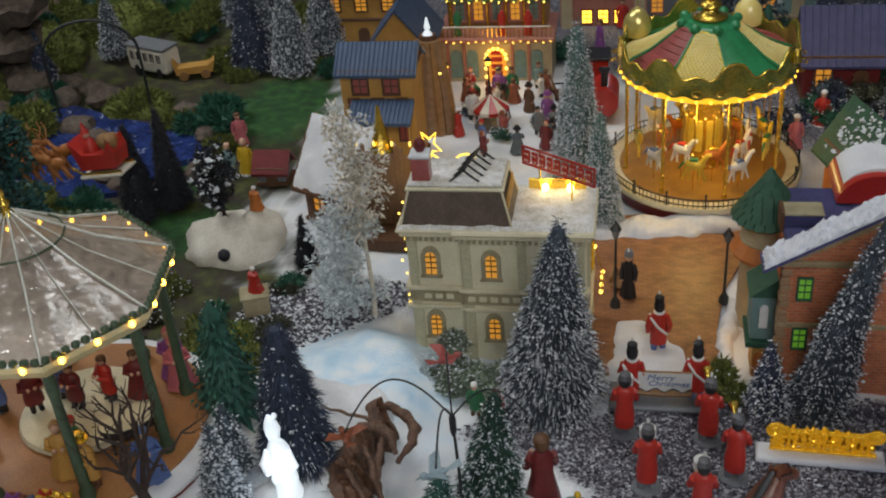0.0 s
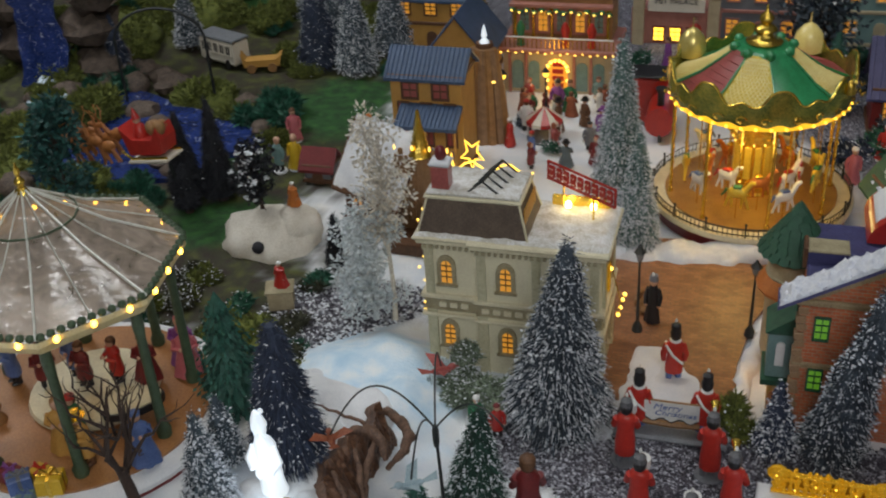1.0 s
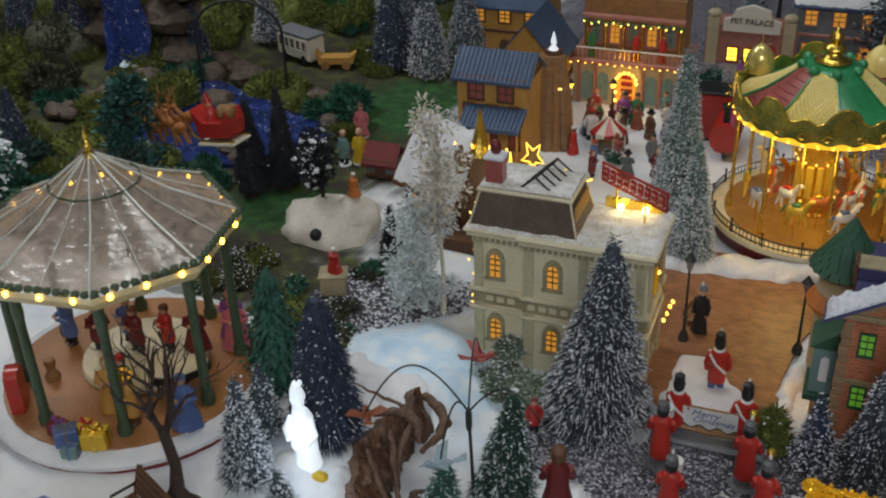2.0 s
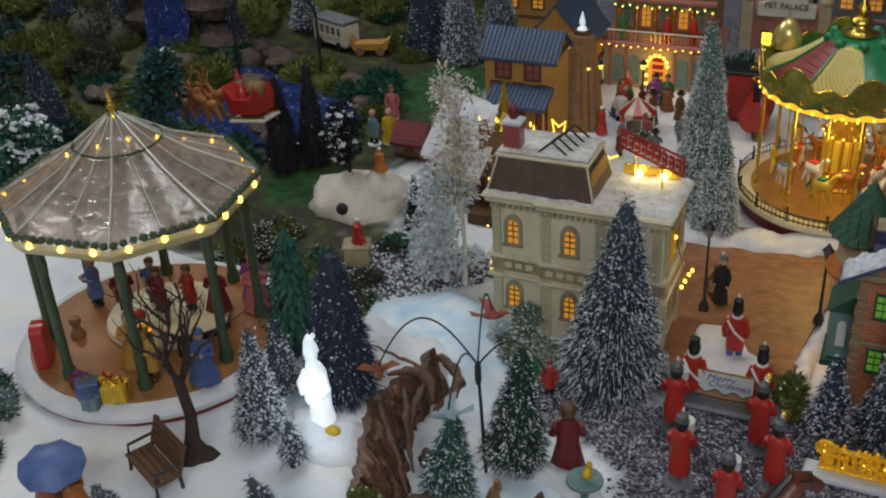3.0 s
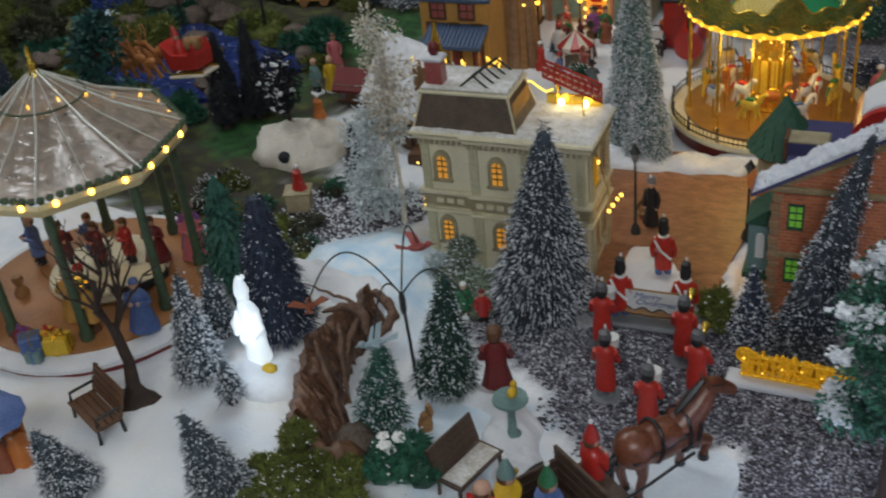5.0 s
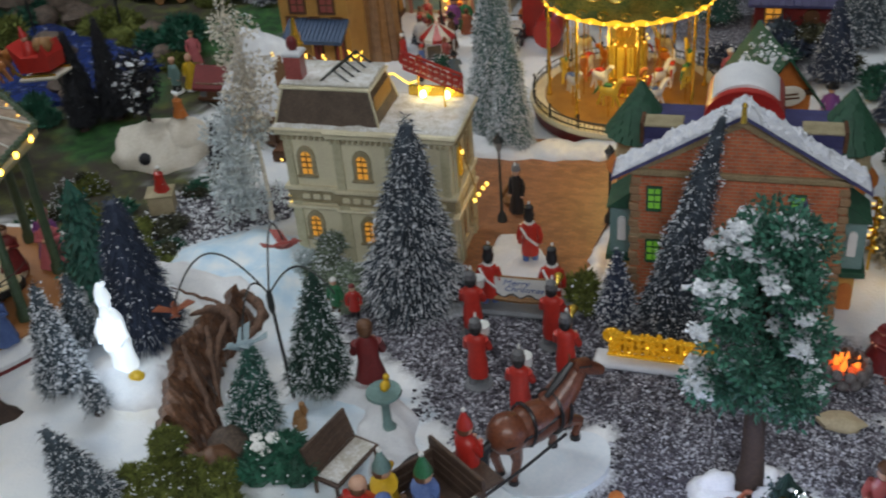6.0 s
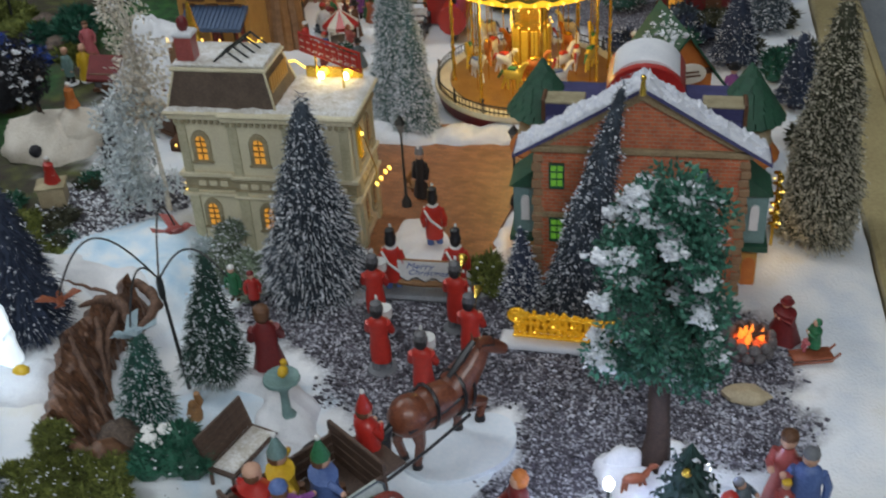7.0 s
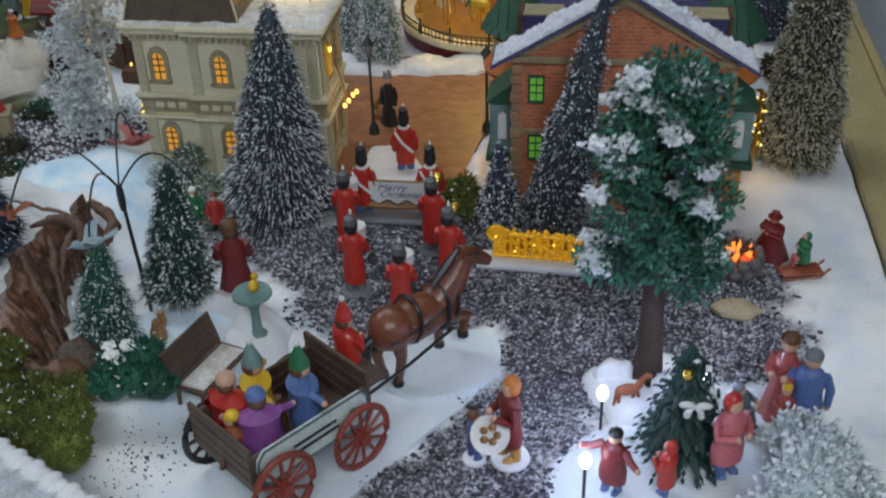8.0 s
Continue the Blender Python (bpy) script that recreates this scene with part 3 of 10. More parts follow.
def make_ground():
    xs = np.unique(np.round(np.concatenate([np.arange(-2.6, -0.6, 0.05), np.arange(-0.6, -0.35, 0.02), np.arange(-0.35, 0.69, 0.0075), [0.69]]), 4))
    ys = np.unique(np.round(np.concatenate([np.arange(-0.6, 0.4, 0.04), np.arange(0.4, 1.2, 0.0075), np.arange(1.2, 1.7, 0.025), np.arange(1.7, 2.9, 0.06)]), 4))
    gx, gy = np.meshgrid(xs, ys)
    gz = ground_height(gx, gy)
    nx, ny = len(xs), len(ys)
    idx = np.arange(nx * ny).reshape(ny, nx)
    faces = np.stack([idx[:-1, :-1], idx[:-1, 1:], idx[1:, 1:], idx[1:, :-1]], -1).reshape(-1, 4)
    me = bpy.data.meshes.new("ground")
    me.from_pydata(np.stack([gx, gy, gz], -1).reshape(-1, 3).tolist(), [], faces.tolist())
    jitter = 0.012 * waves(gx, gy, 60) + 0.008 * waves(gy, gx, 140)
    grit = np.maximum(smooth_step(-0.01, 0.012, edge_distance(GRIT, gx, gy) + jitter), smooth_step(-0.02, 0.02, edge_distance(GRIT_BACK, gx, gy) + jitter))
    grit = np.maximum(grit, smooth_step(-0.02, 0.05, edge_distance(GRIT_FAR, gx, gy) + 2 * jitter))
    moss = smooth_step(-0.03, 0.03, edge_distance(MOSSY, gx, gy) + 2 * jitter)
    drift = smooth_step(-0.035, 0.03, edge_distance(DRIFT, gx, gy) + 1.4 * jitter)
    drift = np.maximum(drift, 0.55 * smooth_step(-0.02, 0.03, edge_distance(KNOLL, gx, gy) + 2.5 * jitter))
    grit, moss = grit * (1 - drift), moss * (1 - drift)
    col = me.color_attributes.new("cover", "FLOAT_COLOR", "POINT")
    lawn = np.zeros_like(grit)
    for cx, cy, rx, ry in LAWNS:
        lawn = np.maximum(lawn, smooth_step(-0.25, 0.2, 1 - np.hypot((gx - cx) / rx, (gy - cy) / ry) + 14 * jitter))
    rgba = np.stack([grit, moss, drift, lawn], -1).reshape(-1)
    col.data.foreach_set("color", rgba)
    me.materials.append(GROUND)
    me.polygons.foreach_set("use_smooth", [True] * len(faces))
    tagged(new("ground", me), "display board covered with snow, dark grit and moss", "ground", kind="structure")


make_ground()


def flat(name, b, m, label, category, kind="structure"):
    return tagged(part(name, b, m), label, category, kind=kind)


b = Build()
b.box((0.721, 1.15, -0.012), (0.058, 3.5, 0.05), 0, 0.004)
b.box((0.753, 1.15, 0.000), (0.010, 3.5, 0.034), 0, 0.002)
flat("board_edge", b, BOARD, "pale wooden board along the display's edge", "edge board")
b = Build()
b.box((1.66, 1.15, -0.06), (1.8, 3.5, 0.06), 0, 0.004)
flat("side_table", b, TABLE, "grey table top beside the display", "table")
b = Build()
b.box((-0.955, 1.15, -0.09), (3.29, 3.5, 0.10), 0, 0.004)
flat("display_table", b, TABLE, "grey table under the snowy display", "table")
b = Build()
b.box((-1, 1, -0.86), (9, 9, 0.04))
flat("floor", b, FLOORM, "dark shop floor under the tables", "floor")
b = Build()
b.box((-1, 1, ROOM_TOP + 0.03), (9, 9, 0.06))
flat("ceiling", b, CEILING, "white shop ceiling", "ceiling")
for nm, c, s in (("wall_north", (-1, 4.6, 0.45), (9, 0.1, 2.6)), ("wall_south", (-1, -3.4, 0.45), (9, 0.1, 2.6)), ("wall_east", (3.45, 0.6, 0.45), (0.1, 7.9, 2.6)), ("wall_west", (-5.45, 0.6, 0.45), (0.1, 7.9, 2.6))):
    b = Build()
    b.box(c, s)
    flat(nm, b, ROOMWALL, "plain grey shop wall", "wall")
# out-of-view panels, added to brighten the display and give reflections
for x, y, w, d in PANELS:
    fixture = thing("added_panel", (x, y, ROOM_TOP), "unseen white light panel added over the display", "light")
    b = Build()
    b.box((0, 0, -0.008), (w + 0.06, d + 0.06, 0.016), 0, 0.004)
    part("frame", b, WHITE, fixture)
    b = Build()
    b.box((0, 0, -0.018), (w, d, 0.003))
    part("diffuser", b, PANELLAMP, fixture, "glowing white diffuser")


# ---- trees and plants ----
def fan_mesh(name, roots, tips, width, m, seed):
    """Thin pointed blades from roots to tips, each a folded pair of triangles."""
    rng = np.random.default_rng(seed)
    d = tips - roots
    side = np.cross(d, rng.normal(size=d.shape))
    side *= (width / np.maximum(np.linalg.norm(side, axis=1), 1e-9))[:, None]
    mid = roots + d * 0.45
    n = len(roots)
    v = np.stack([roots, mid + side, tips, mid - side], 1).reshape(-1, 3)
    k = np.arange(n)[:, None] * 4
    f = np.concatenate([k + np.array([[0, 1, 2]]), k + np.array([[0, 2, 3]])])
    me = bpy.data.meshes.new(name)
    me.from_pydata(v.tolist(), [], f.tolist())
    me.materials.append(m)
    return me


def flake_mesh(name, places, sizes, m, seed):
    """Small lumps of snow: squashed five-sided tents."""
    rng = np.random.default_rng(seed)
    n = len(places)
    base = np.array([[math.cos(2 * math.pi * j / 4), math.sin(2 * math.pi * j / 4), 0] for j in range(4)] + [[0, 0, 0.6], [0, 0, -0.5]])
    q = rng.normal(size=(n, 3, 3))
    q, _ = np.linalg.qr(q)
    stretch = np.array([1.15, 0.9, 0.8]) * rng.uniform(0.7, 1.3, (n, 1, 3))
    v = (np.einsum("nij,kj->nki", q, base) * stretch * np.asarray(sizes)[:, None, None] + places[:, None, :]).reshape(-1, 3)
    one = [(0, 1, 4), (1, 2, 4), (2, 3, 4), (3, 0, 4), (1, 0, 5), (2, 1, 5), (3, 2, 5), (0, 3, 5)]
    f = (np.arange(n)[:, None, None] * 6 + np.array(one)[None]).reshape(-1, 3)
    me = bpy.data.meshes.new(name)
    me.from_pydata(v.tolist(), [], f.tolist())
    me.materials.append(m)
    return me


def cone_radius(u, r, shape):
    if shape == "round":
        return r * np.sqrt(np.clip(1 - u ** 2.2, 0, 1)) * (0.75 + 0.25 * np.sin(np.clip(u, 0, 1) * 2.2 + 0.6))
    if shape == "egg":
        return r * (0.05 + 0.95 * np.clip(1 - u, 0, 1) ** 0.62)
    if shape == "column":
        return r * np.clip(1 - u, 0, 1) ** 0.55
    return r * (0.06 + 0.94 * np.clip(1 - u, 0, 1) ** 0.9)


def brush_tree(at, h, r, m, snow, seed, label, blades=1500, shape="cone", stem=0.012, base=True, lean=(0, 0), group="bottle-brush trees", name="brush_tree", blade=0.0011, flock=None):
    """A bottle-brush tree: stem on a small foot, bristles all round, and snow caught on them."""
    blades, snow = int(blades * 3.4), int(snow * 2.6)
    rng = np.random.default_rng(seed)
    t = thing(name, at, label, "tree", group)
    bend = np.array([lean[0], lean[1], 0.0])
    b = Build()
    b.tube([(0, 0, 0), (lean[0] * 0.05, lean[1] * 0.05, stem + h * 0.05), (lean[0] * 0.9, lean[1] * 0.9, h * 0.93)], [0.0035 + r * 0.03, 0.003, 0.001], 6)
    part("trunk", b, BARK, t)
    if base:
        b = Build()
        b.lathe([(r * 0.34, 0.0), (r * 0.32, 0.004), (r * 0.12, 0.007)], 10)
        part("foot", b, BARK, t, "small brown wooden foot", True)
    b = Build()
    prof = [(float(cone_radius(np.array(u), r * 0.72, shape)) + 0.0004, stem + u * (h - stem) * 0.97) for u in (0.0, 0.15, 0.3, 0.45, 0.6, 0.75, 0.88, 0.97)]
    b.lathe(prof, 10)
    b.v = [(x + bend[0] * (z / h) ** 1.3, y + bend[1] * (z / h) ** 1.3, z) for x, y, z in b.v]
    part("core", b, m, t)
    u = 1 - np.sqrt(rng.uniform(0, 1, blades)) * 0.999
    a = rng.uniform(0, 2 * math.pi, blades)
    lump = 1 + 0.10 * np.sin(a * 3 + seed) * np.cos(u * 17 + seed) + 0.06 * np.sin(a * 7 + u * 40)
    rad = cone_radius(u, r, shape) * lump * rng.uniform(0.80, 1.03, blades)
    z = stem + u * (h - stem)
    out = np.stack([np.cos(a), np.sin(a), np.zeros(blades)], 1)
    curve = bend[None] * ((z / h) ** 1.3)[:, None]
    roots = out * (rad * 0.55)[:, None] + np.stack([0 * z, 0 * z, z + 0.10 * rad], 1) + curve
    tips = out * rad[:, None] + rng.normal(0, 0.0022, (blades, 3)) + np.stack([0 * z, 0 * z, np.maximum(z - 0.18 * rad, 0.002)], 1) + curve
    loose(part("bristle_coat", fan_mesh("needles", roots, tips, blade * 0.34 + r * 0.004, m, seed), None, t))
    if snow:
        k = int(snow * 0.75)
        pick = rng.integers(0, blades, k)
        near, far = roots[pick], tips[pick]
        loose(part("snow_frost", fan_mesh("frost", near + (far - near) * rng.uniform(0.62, 0.8, (k, 1)) + np.array([0, 0, 0.0006]), far + (far - near) * 0.04 + np.array([0, 0, 0.0006]), 0.00026 + r * 0.0032, flock or FLOCK, seed + 7), None, t, "snow frosted along the bristles"))
        k = int(snow * 0.7)
        pick = rng.integers(0, blades, k)
        places = tips[pick] * rng.uniform(0.93, 1.0, (k, 1)) + np.array([0, 0, 0.001])
        places[:, 2] = np.maximum(places[:, 2], 0.002)
        loose(part("snow_dusting", flake_mesh("snow_flakes", places, rng.uniform(0.4, 1.2, k) ** 1.8 * 0.00132, flock or FLOCK, seed), None, t, "white snow flecks on the bristles"))
    return t


brush_tree((0.157, 0.866, 0), 0.214, 0.058, DARKSLATE, 2100, 3, "tall dark bottle-brush tree thick with white snow flecks", 3600, lean=(0.011, -0.0037))
brush_tree((-0.094, 0.634, 0.043), 0.118, 0.026, SLATE, 1300, 4, "slim grey-green bottle-brush tree flecked with snow", 1600)
brush_tree((-0.056, 0.714, 0.042), 0.158, 0.039, NAVY, 230, 5, "dark navy bottle-brush tree with a little snow", 3000, shape="egg")
brush_tree((-0.0476, 0.608, 0.045), 0.0479, 0.0131, SLATE, 420, 6, "tiny frosted bottle-brush tree on snow", 700)
brush_tree((-0.1085, 0.6925, 0.045), 0.083, 0.0201, SLATE, 420, 7, "small grey-blue bottle-brush tree on snow", 1000)
brush_tree((0.006, 0.506, 0.043), 0.075, 0.027, SLATE, 700, 8, "leaning grey-green bottle-brush tree on snow", 1700, lean=(-0.031, 0.0103))
brush_tree((-0.118, 0.478, 0.043), 0.062, 0.025, SLATE, 700, 9, "leaning frosted bottle-brush tree on snow", 1500, lean=(-0.0255, 0))
brush_tree((0.078, 0.641, 0.018), 0.094, 0.025, GREEN, 520, 10, "green bottle-brush tree with tiny snow flecks", 2000, shape="egg", lean=(0.011, 0))
brush_tree((0.117, 0.699, 0.022), 0.130, 0.032, FOREST, 650, 11, "larger deep green bottle-brush tree flecked with snow", 2600, lean=(0.010, 0))
brush_tree((0.410, 0.864, 0), 0.243, 0.033, DARKSLATE, 900, 12, "tall leaning dark bottle-brush tree with grey snow", 3000, lean=(0.040, -0.014))
brush_tree((0.3613, 0.8562, 0), 0.0889, 0.0219, NAVY, 560, 13, "small dark bottle-brush tree with snow", 1200)
brush_tree((0.5211, 0.8592, 0), 0.1569, 0.0237, NAVY, 560, 14, "narrow dark bottle-brush tree by the brick wall", 1200)
brush_tree((0.640, 1.005, 0), 0.262, 0.042, OLIVE, 5200, 15, "tall olive bottle-brush tree heavily flecked with snow", 4600, shape="column", flock=CREAMFLOCK)
brush_tree((0.164, 1.24, 0), 0.258, 0.044, PALE, 4500, 16, "tall pale frosted bottle-brush tree", 3600)
brush_tree((0.192, 1.19, 0), 0.165, 0.031, PALE, 2600, 17, "shorter pale frosted bottle-brush tree", 2400)
brush_tree((-0.415, 1.207, 0), 0.1397, 0.0312, INK, 4, 18, "plain dark bottle-brush tree", 1500)
brush_tree((-0.374, 1.222, 0), 0.155, 0.0293, INK, 4, 19, "plain tall dark bottle-brush tree", 1500)
brush_tree((-0.402, 1.180, 0), 0.0748, 0.0198, INK, 4, 20, "small plain dark bottle-brush tree", 800)
brush_tree((-0.1502, 1.0777, 0), 0.0838, 0.0174, INK, 4, 21, "small dark bottle-brush tree", 800)


SPRUCE = mat("needles_spruce", (0.022, 0.065, 0.055), (0.01, 0.03, 0.028), 0.65, 90, 900, 0.2, island=0.4)


def layered_fir(at, h, r, m, seed, label, tiers=7, snowy=0, group="layered fir trees"):
    """A moulded fir with drooping tiers of pointed boughs."""
    rng = np.random.default_rng(seed)
    t = thing("fir_tree", at, label, "tree", group)
    b = Build()
    b.tube([(0, 0, 0), (0, 0, h * 0.8)], [0.004, 0.0015], 6)
    part("trunk", b, BARK, t)
    places = []
    for k in range(tiers):
        u = k / tiers
        z, rad = h * (0.10 + 0.84 * u), r * (1 - u) ** 0.85 + 0.003
        b = Build()
        n = 9 + 2 * (tiers - k) // 2
        v, f = [(0, 0, z + h * 0.13)], []
        for j in range(2 * n):
            a = math.pi * j / n + k * 0.7
            rr = rad * (1.0 if j % 2 == 0 else 0.66) * rng.uniform(0.88, 1.1)
            v.append((rr * math.cos(a), rr * math.sin(a), z - (0.25 if j % 2 == 0 else 0.02) * rad))
            if j % 2 == 0:
                places.append(v[-1])
        v.append((0, 0, z + 0.01 * h))
        for j in range(2 * n):
            f += [(0, 1 + j, 1 + (j + 1) % (2 * n)), (2 * n + 1, 1 + (j + 1) % (2 * n), 1 + j)]
        b.add(v, f)
        part("bough_tier", b, m, t)
    places = np.array(places)
    rr = np.repeat(places, 14, 0) * rng.uniform(0.6, 1.03, (len(places) * 14, 1)) * np.array([1, 1, 0]) + np.repeat(places, 14, 0) * np.array([0, 0, 1.0]) + rng.normal(0, r * 0.07, (len(places) * 14, 3))
    tips = rr * np.array([1.16, 1.16, 1.0]) + np.array([0, 0, -0.004])
    loose(part("bristle_coat", fan_mesh("needles", rr, tips, 0.0016, m, seed), None, t))
    if snowy:
        pick = rng.integers(0, len(rr), snowy)
        loose(part("snow_clump", flake_mesh("snow_clump", rr[pick] + np.array([0, 0, 0.002]), rng.uniform(0.5, 1.4, snowy) * 0.0035, FLOCK, seed), None, t, "white snow clumps on the boughs"))
    return t


layered_fir((-0.138, 0.772, 0.04), 0.142, 0.036, GREEN, 31, "deep green moulded fir tree", 8)
layered_fir((0.511, 0.584, 0.004), 0.100, 0.029, SPRUCE, 32, "dark green moulded fir by the children", 6, 10)


def leafy_tree(at, h, crown, m, seed, label, leaves=1500, snow=260, trunk=0.008, name="leafy_tree", clump=0.02, leaf=0.004, flake=0.004, twigs=None, group="leafy trees", puffs=0):
    """Trunk, limbs, and a crown of leaf clumps with gaps, snow lying on the upper sides. crown: (low, high, radius)."""
    rng = np.random.default_rng(seed)
    t = thing(name, at, label, "tree", group)
    low, high, rad = crown
    mid = (low + high) / 2
    b = Build()
    b.tube([(0, 0, -0.004), (0.002, 0.001, h * 0.12), (0.0, 0.0, low), (0.002, 0, mid), (0, 0, high - 0.02)], [trunk * 1.5, trunk, trunk * 0.8, trunk * 0.5, trunk * 0.2], 8)
    part("trunk", b, twigs or BARK, t, "", True)
    heads = []
    for k in range(34):
        a, u = rng.uniform(0, 2 * math.pi), rng.uniform(0.02, 1)
        prof = math.sqrt(max(0.08, 1 - (2 * u - 0.9) ** 2 / 1.4))
        p = np.array([math.cos(a), math.sin(a), 0]) * rad * prof * (rng.uniform(0.55, 0.95) if k % 4 else rng.uniform(0.1, 0.5))
        p[2] = low + u * (high - low)
        heads.append(p)
        b = Build()
        b.tube([(0, 0, max(low * 0.8, p[2] - 0.03)), tuple(p * np.array([0.5, 0.5, 1]) - np.array([0, 0, 0.008])), tuple(p)], [trunk * 0.4, trunk * 0.25, trunk * 0.08], 5)
        part("limb", b, twigs or BARK, t)
    heads = np.array(heads)
    k = rng.integers(0, len(heads), leaves)
    d = rng.normal(size=(leaves, 3))
    d /= np.linalg.norm(d, axis=1)[:, None]
    places = heads[k] + d * clump * rng.uniform(0.35, 1.0, (leaves, 1))
    tips = places + d * leaf + rng.normal(0, leaf * 0.6, (leaves, 3))
    loose(part("leafage", fan_mesh("leaves", places, tips, leaf * 0.42, m, seed), None, t))
    if snow:
        share = rng.uniform(0.1, 1.0, len(heads)) ** 2
        k = rng.choice(len(heads), snow, p=share / share.sum())
        d = rng.normal(size=(snow, 3))
        d[:, 2] = np.abs(d[:, 2]) * 1.3 + 0.2
        d /= np.linalg.norm(d, axis=1)[:, None]
        if puffs:
            side = np.array([-0.6, -0.5, 0.3])
            spot = heads[rng.integers(0, len(heads), puffs * 3)] + rng.normal(0, clump * 0.55, (puffs * 3, 3))
            centre = np.array([0, 0, mid])
            spot = spot[np.argsort(-(((spot - centre) @ side) + rng.normal(0, 0.045, puffs * 3)))[:puffs]]
            near = spot[rng.integers(0, puffs, snow)] + rng.normal(0, clump * 0.15, (snow, 3)) * np.array([1.3, 1.3, 0.7])
            d = (near - heads[k]) / (clump * 0.95)
        loose(part("snow_clump", flake_mesh("snow_clump", heads[k] + d * clump * 0.95, rng.uniform(0.4, 1.2, snow) * flake, FLOCK, seed), None, t, "white snow on the twigs"))
    return t


leafy_tree((0.488, 0.660, 0), 0.265, (0.100, 0.252, 0.050), FROSTLEAF, 41, "green leafy tree with thick snow and a dark trunk", 16000, 7000, 0.0092, clump=0.0190, leaf=0.0036, flake=0.0026, puffs=80)
leafy_tree((-0.268, 1.128, 0.036), 0.115, (0.034, 0.104, 0.024), INK, 46, "thin dark tree with white snow clumps on the mound", 2000, 420, 0.0028, clump=0.0105, leaf=0.0040, flake=0.0026, puffs=46)
leafy_tree((-0.074, 0.992, 0), 0.175, (0.012, 0.145, 0.042), TWIG, 42, "white-blue frosted twig tree", 3600, 420, 0.0030, clump=0.0135, leaf=0.0042, flake=0.0014, twigs=TWIG)
leafy_tree((-0.052, 0.994, 0), 0.262, (0.115, 0.2565, 0.0255), TWIGBEIGE, 43, "tall beige frosted twig tree behind the hall", 1900, 300, 0.0026, clump=0.0145, leaf=0.0038, flake=0.0014, twigs=TWIGBEIGE)
leafy_tree((-0.6741, 0.9758, 0.035), 0.1067, (0.0305, 0.0991, 0.0539), LEAF, 44, "snow-topped leafy bush with small lights", 2200, 420, 0.0043, clump=0.02157, leaf=0.00575, flake=0.00575)
leafy_tree((-0.505, 1.075, 0), 0.205, (0.070, 0.198, 0.034), TEALLEAF, 47, "blue-green leafy tree by the lake", 3400, 0, 0.0034, clump=0.014, leaf=0.0055)
leafy_tree((0.4058, 1.7516, 0), 0.229, (0.0458, 0.2138, 0.0576), SLATE, 45, "dark twiggy tree at the back", 1500, 120, 0.0058, clump=0.02881, leaf=0.00864, flake=0.0036)


def bush(at, r, m, seed, label, blades=1500, snow=0, squash=0.7, blade=0.005, name="bush", group="bushes", spread=0.42):
    rng = np.random.default_rng(seed)
    t = thing(name, at, label, "bush", group)
    lumps = rng.normal(0, spread, (9, 3)) * r
    lumps[:, 2] = np.abs(lumps[:, 2]) * squash
    b = Build()
    for p in lumps:
        b.ball((p[0], p[1], p[2] + r * 0.12), (r * 0.42, r * 0.42, r * 0.34), 7)
    part("core", b, m, t)
    k = rng.integers(0, 9, blades)
    d = rng.normal(size=(blades, 3))
    d /= np.linalg.norm(d, axis=1)[:, None]
    d[:, 2] = np.abs(d[:, 2])
    roots = lumps[k] + d * r * 0.34 + np.array([0, 0, r * 0.10])
    tips = roots + d * blade * rng.uniform(0.6, 1.8, (blades, 1)) + rng.normal(0, blade * 0.5, (blades, 3))
    loose(part("foliage", fan_mesh("foliage", roots, tips, blade * 0.22, m, seed), None, t))
    if snow:
        pick = rng.integers(0, blades, snow)
        loose(part("snow_dusting", flake_mesh("snow_flakes", tips[pick], rng.uniform(0.4, 1.2, snow) * (0.0014 if r < 0.055 else 0.0022), FLOCK, seed), None, t, "white snow flecks"))
    return t


bush((0.074, 0.540, 0.018), 0.042, MOSS, 51, "olive moss bush with frosty tips on snow", 9000, 160, blade=0.0032)
bush((0.036, 0.552, 0.028), 0.036, MOSS, 52, "yellow-green moss bush at the cliff's foot", 7000, 120, blade=0.0032)
bush((0.040, 0.512, 0.034), 0.030, MOSS, 53, "low moss bush by the snow bank", 3600, 200, blade=0.0032)
bush((0.056, 0.886, 0), 0.034, PALELEAF, 54, "pale frosted bush against the hall's wall", 5200, 900, 0.5, 0.0042)
bush((0.030, 0.890, 0), 0.022, FROST, 62, "frosted pale blue twigs beside the hall", 2600, 300, 0.9, 0.0036)
bush((0.084, 0.872, 0), 0.026, PALELEAF, 55, "small green bush by the hall", 1500, 160, 0.89726)
bush((0.3182, 0.8946, 0), 0.0188, MOSS, 56, "small moss bush by the brick hall", 1200, 20, 0.84418)
bush((0.335, 0.8753, 0), 0.0132, MOSS, 57, "small moss tuft by the brick hall", 800, 20, 0.75711)
bush((0.598, 0.528, 0.0), 0.058, FROST, 58, "white frosted bush on the snow", 6500, 3200, 0.5)
bush((-0.1513, 0.8653, 0), 0.0382, MOSS, 59, "dark mossy scrub below the pavilion", 1500, 30, 0.4248)
bush((-0.2147, 0.9127, 0), 0.0412, MOSS, 60, "dark mossy scrub below the pavilion", 1500, 30, 0.41215)
t = bush((0.118, 0.592, 0.026), 0.038, LEAF, 61, "green garland bush with white flowers", 4200, 60, 0.9, 0.0035, "flower_bush", spread=0.22)
rng = np.random.default_rng(7)
b = Build()
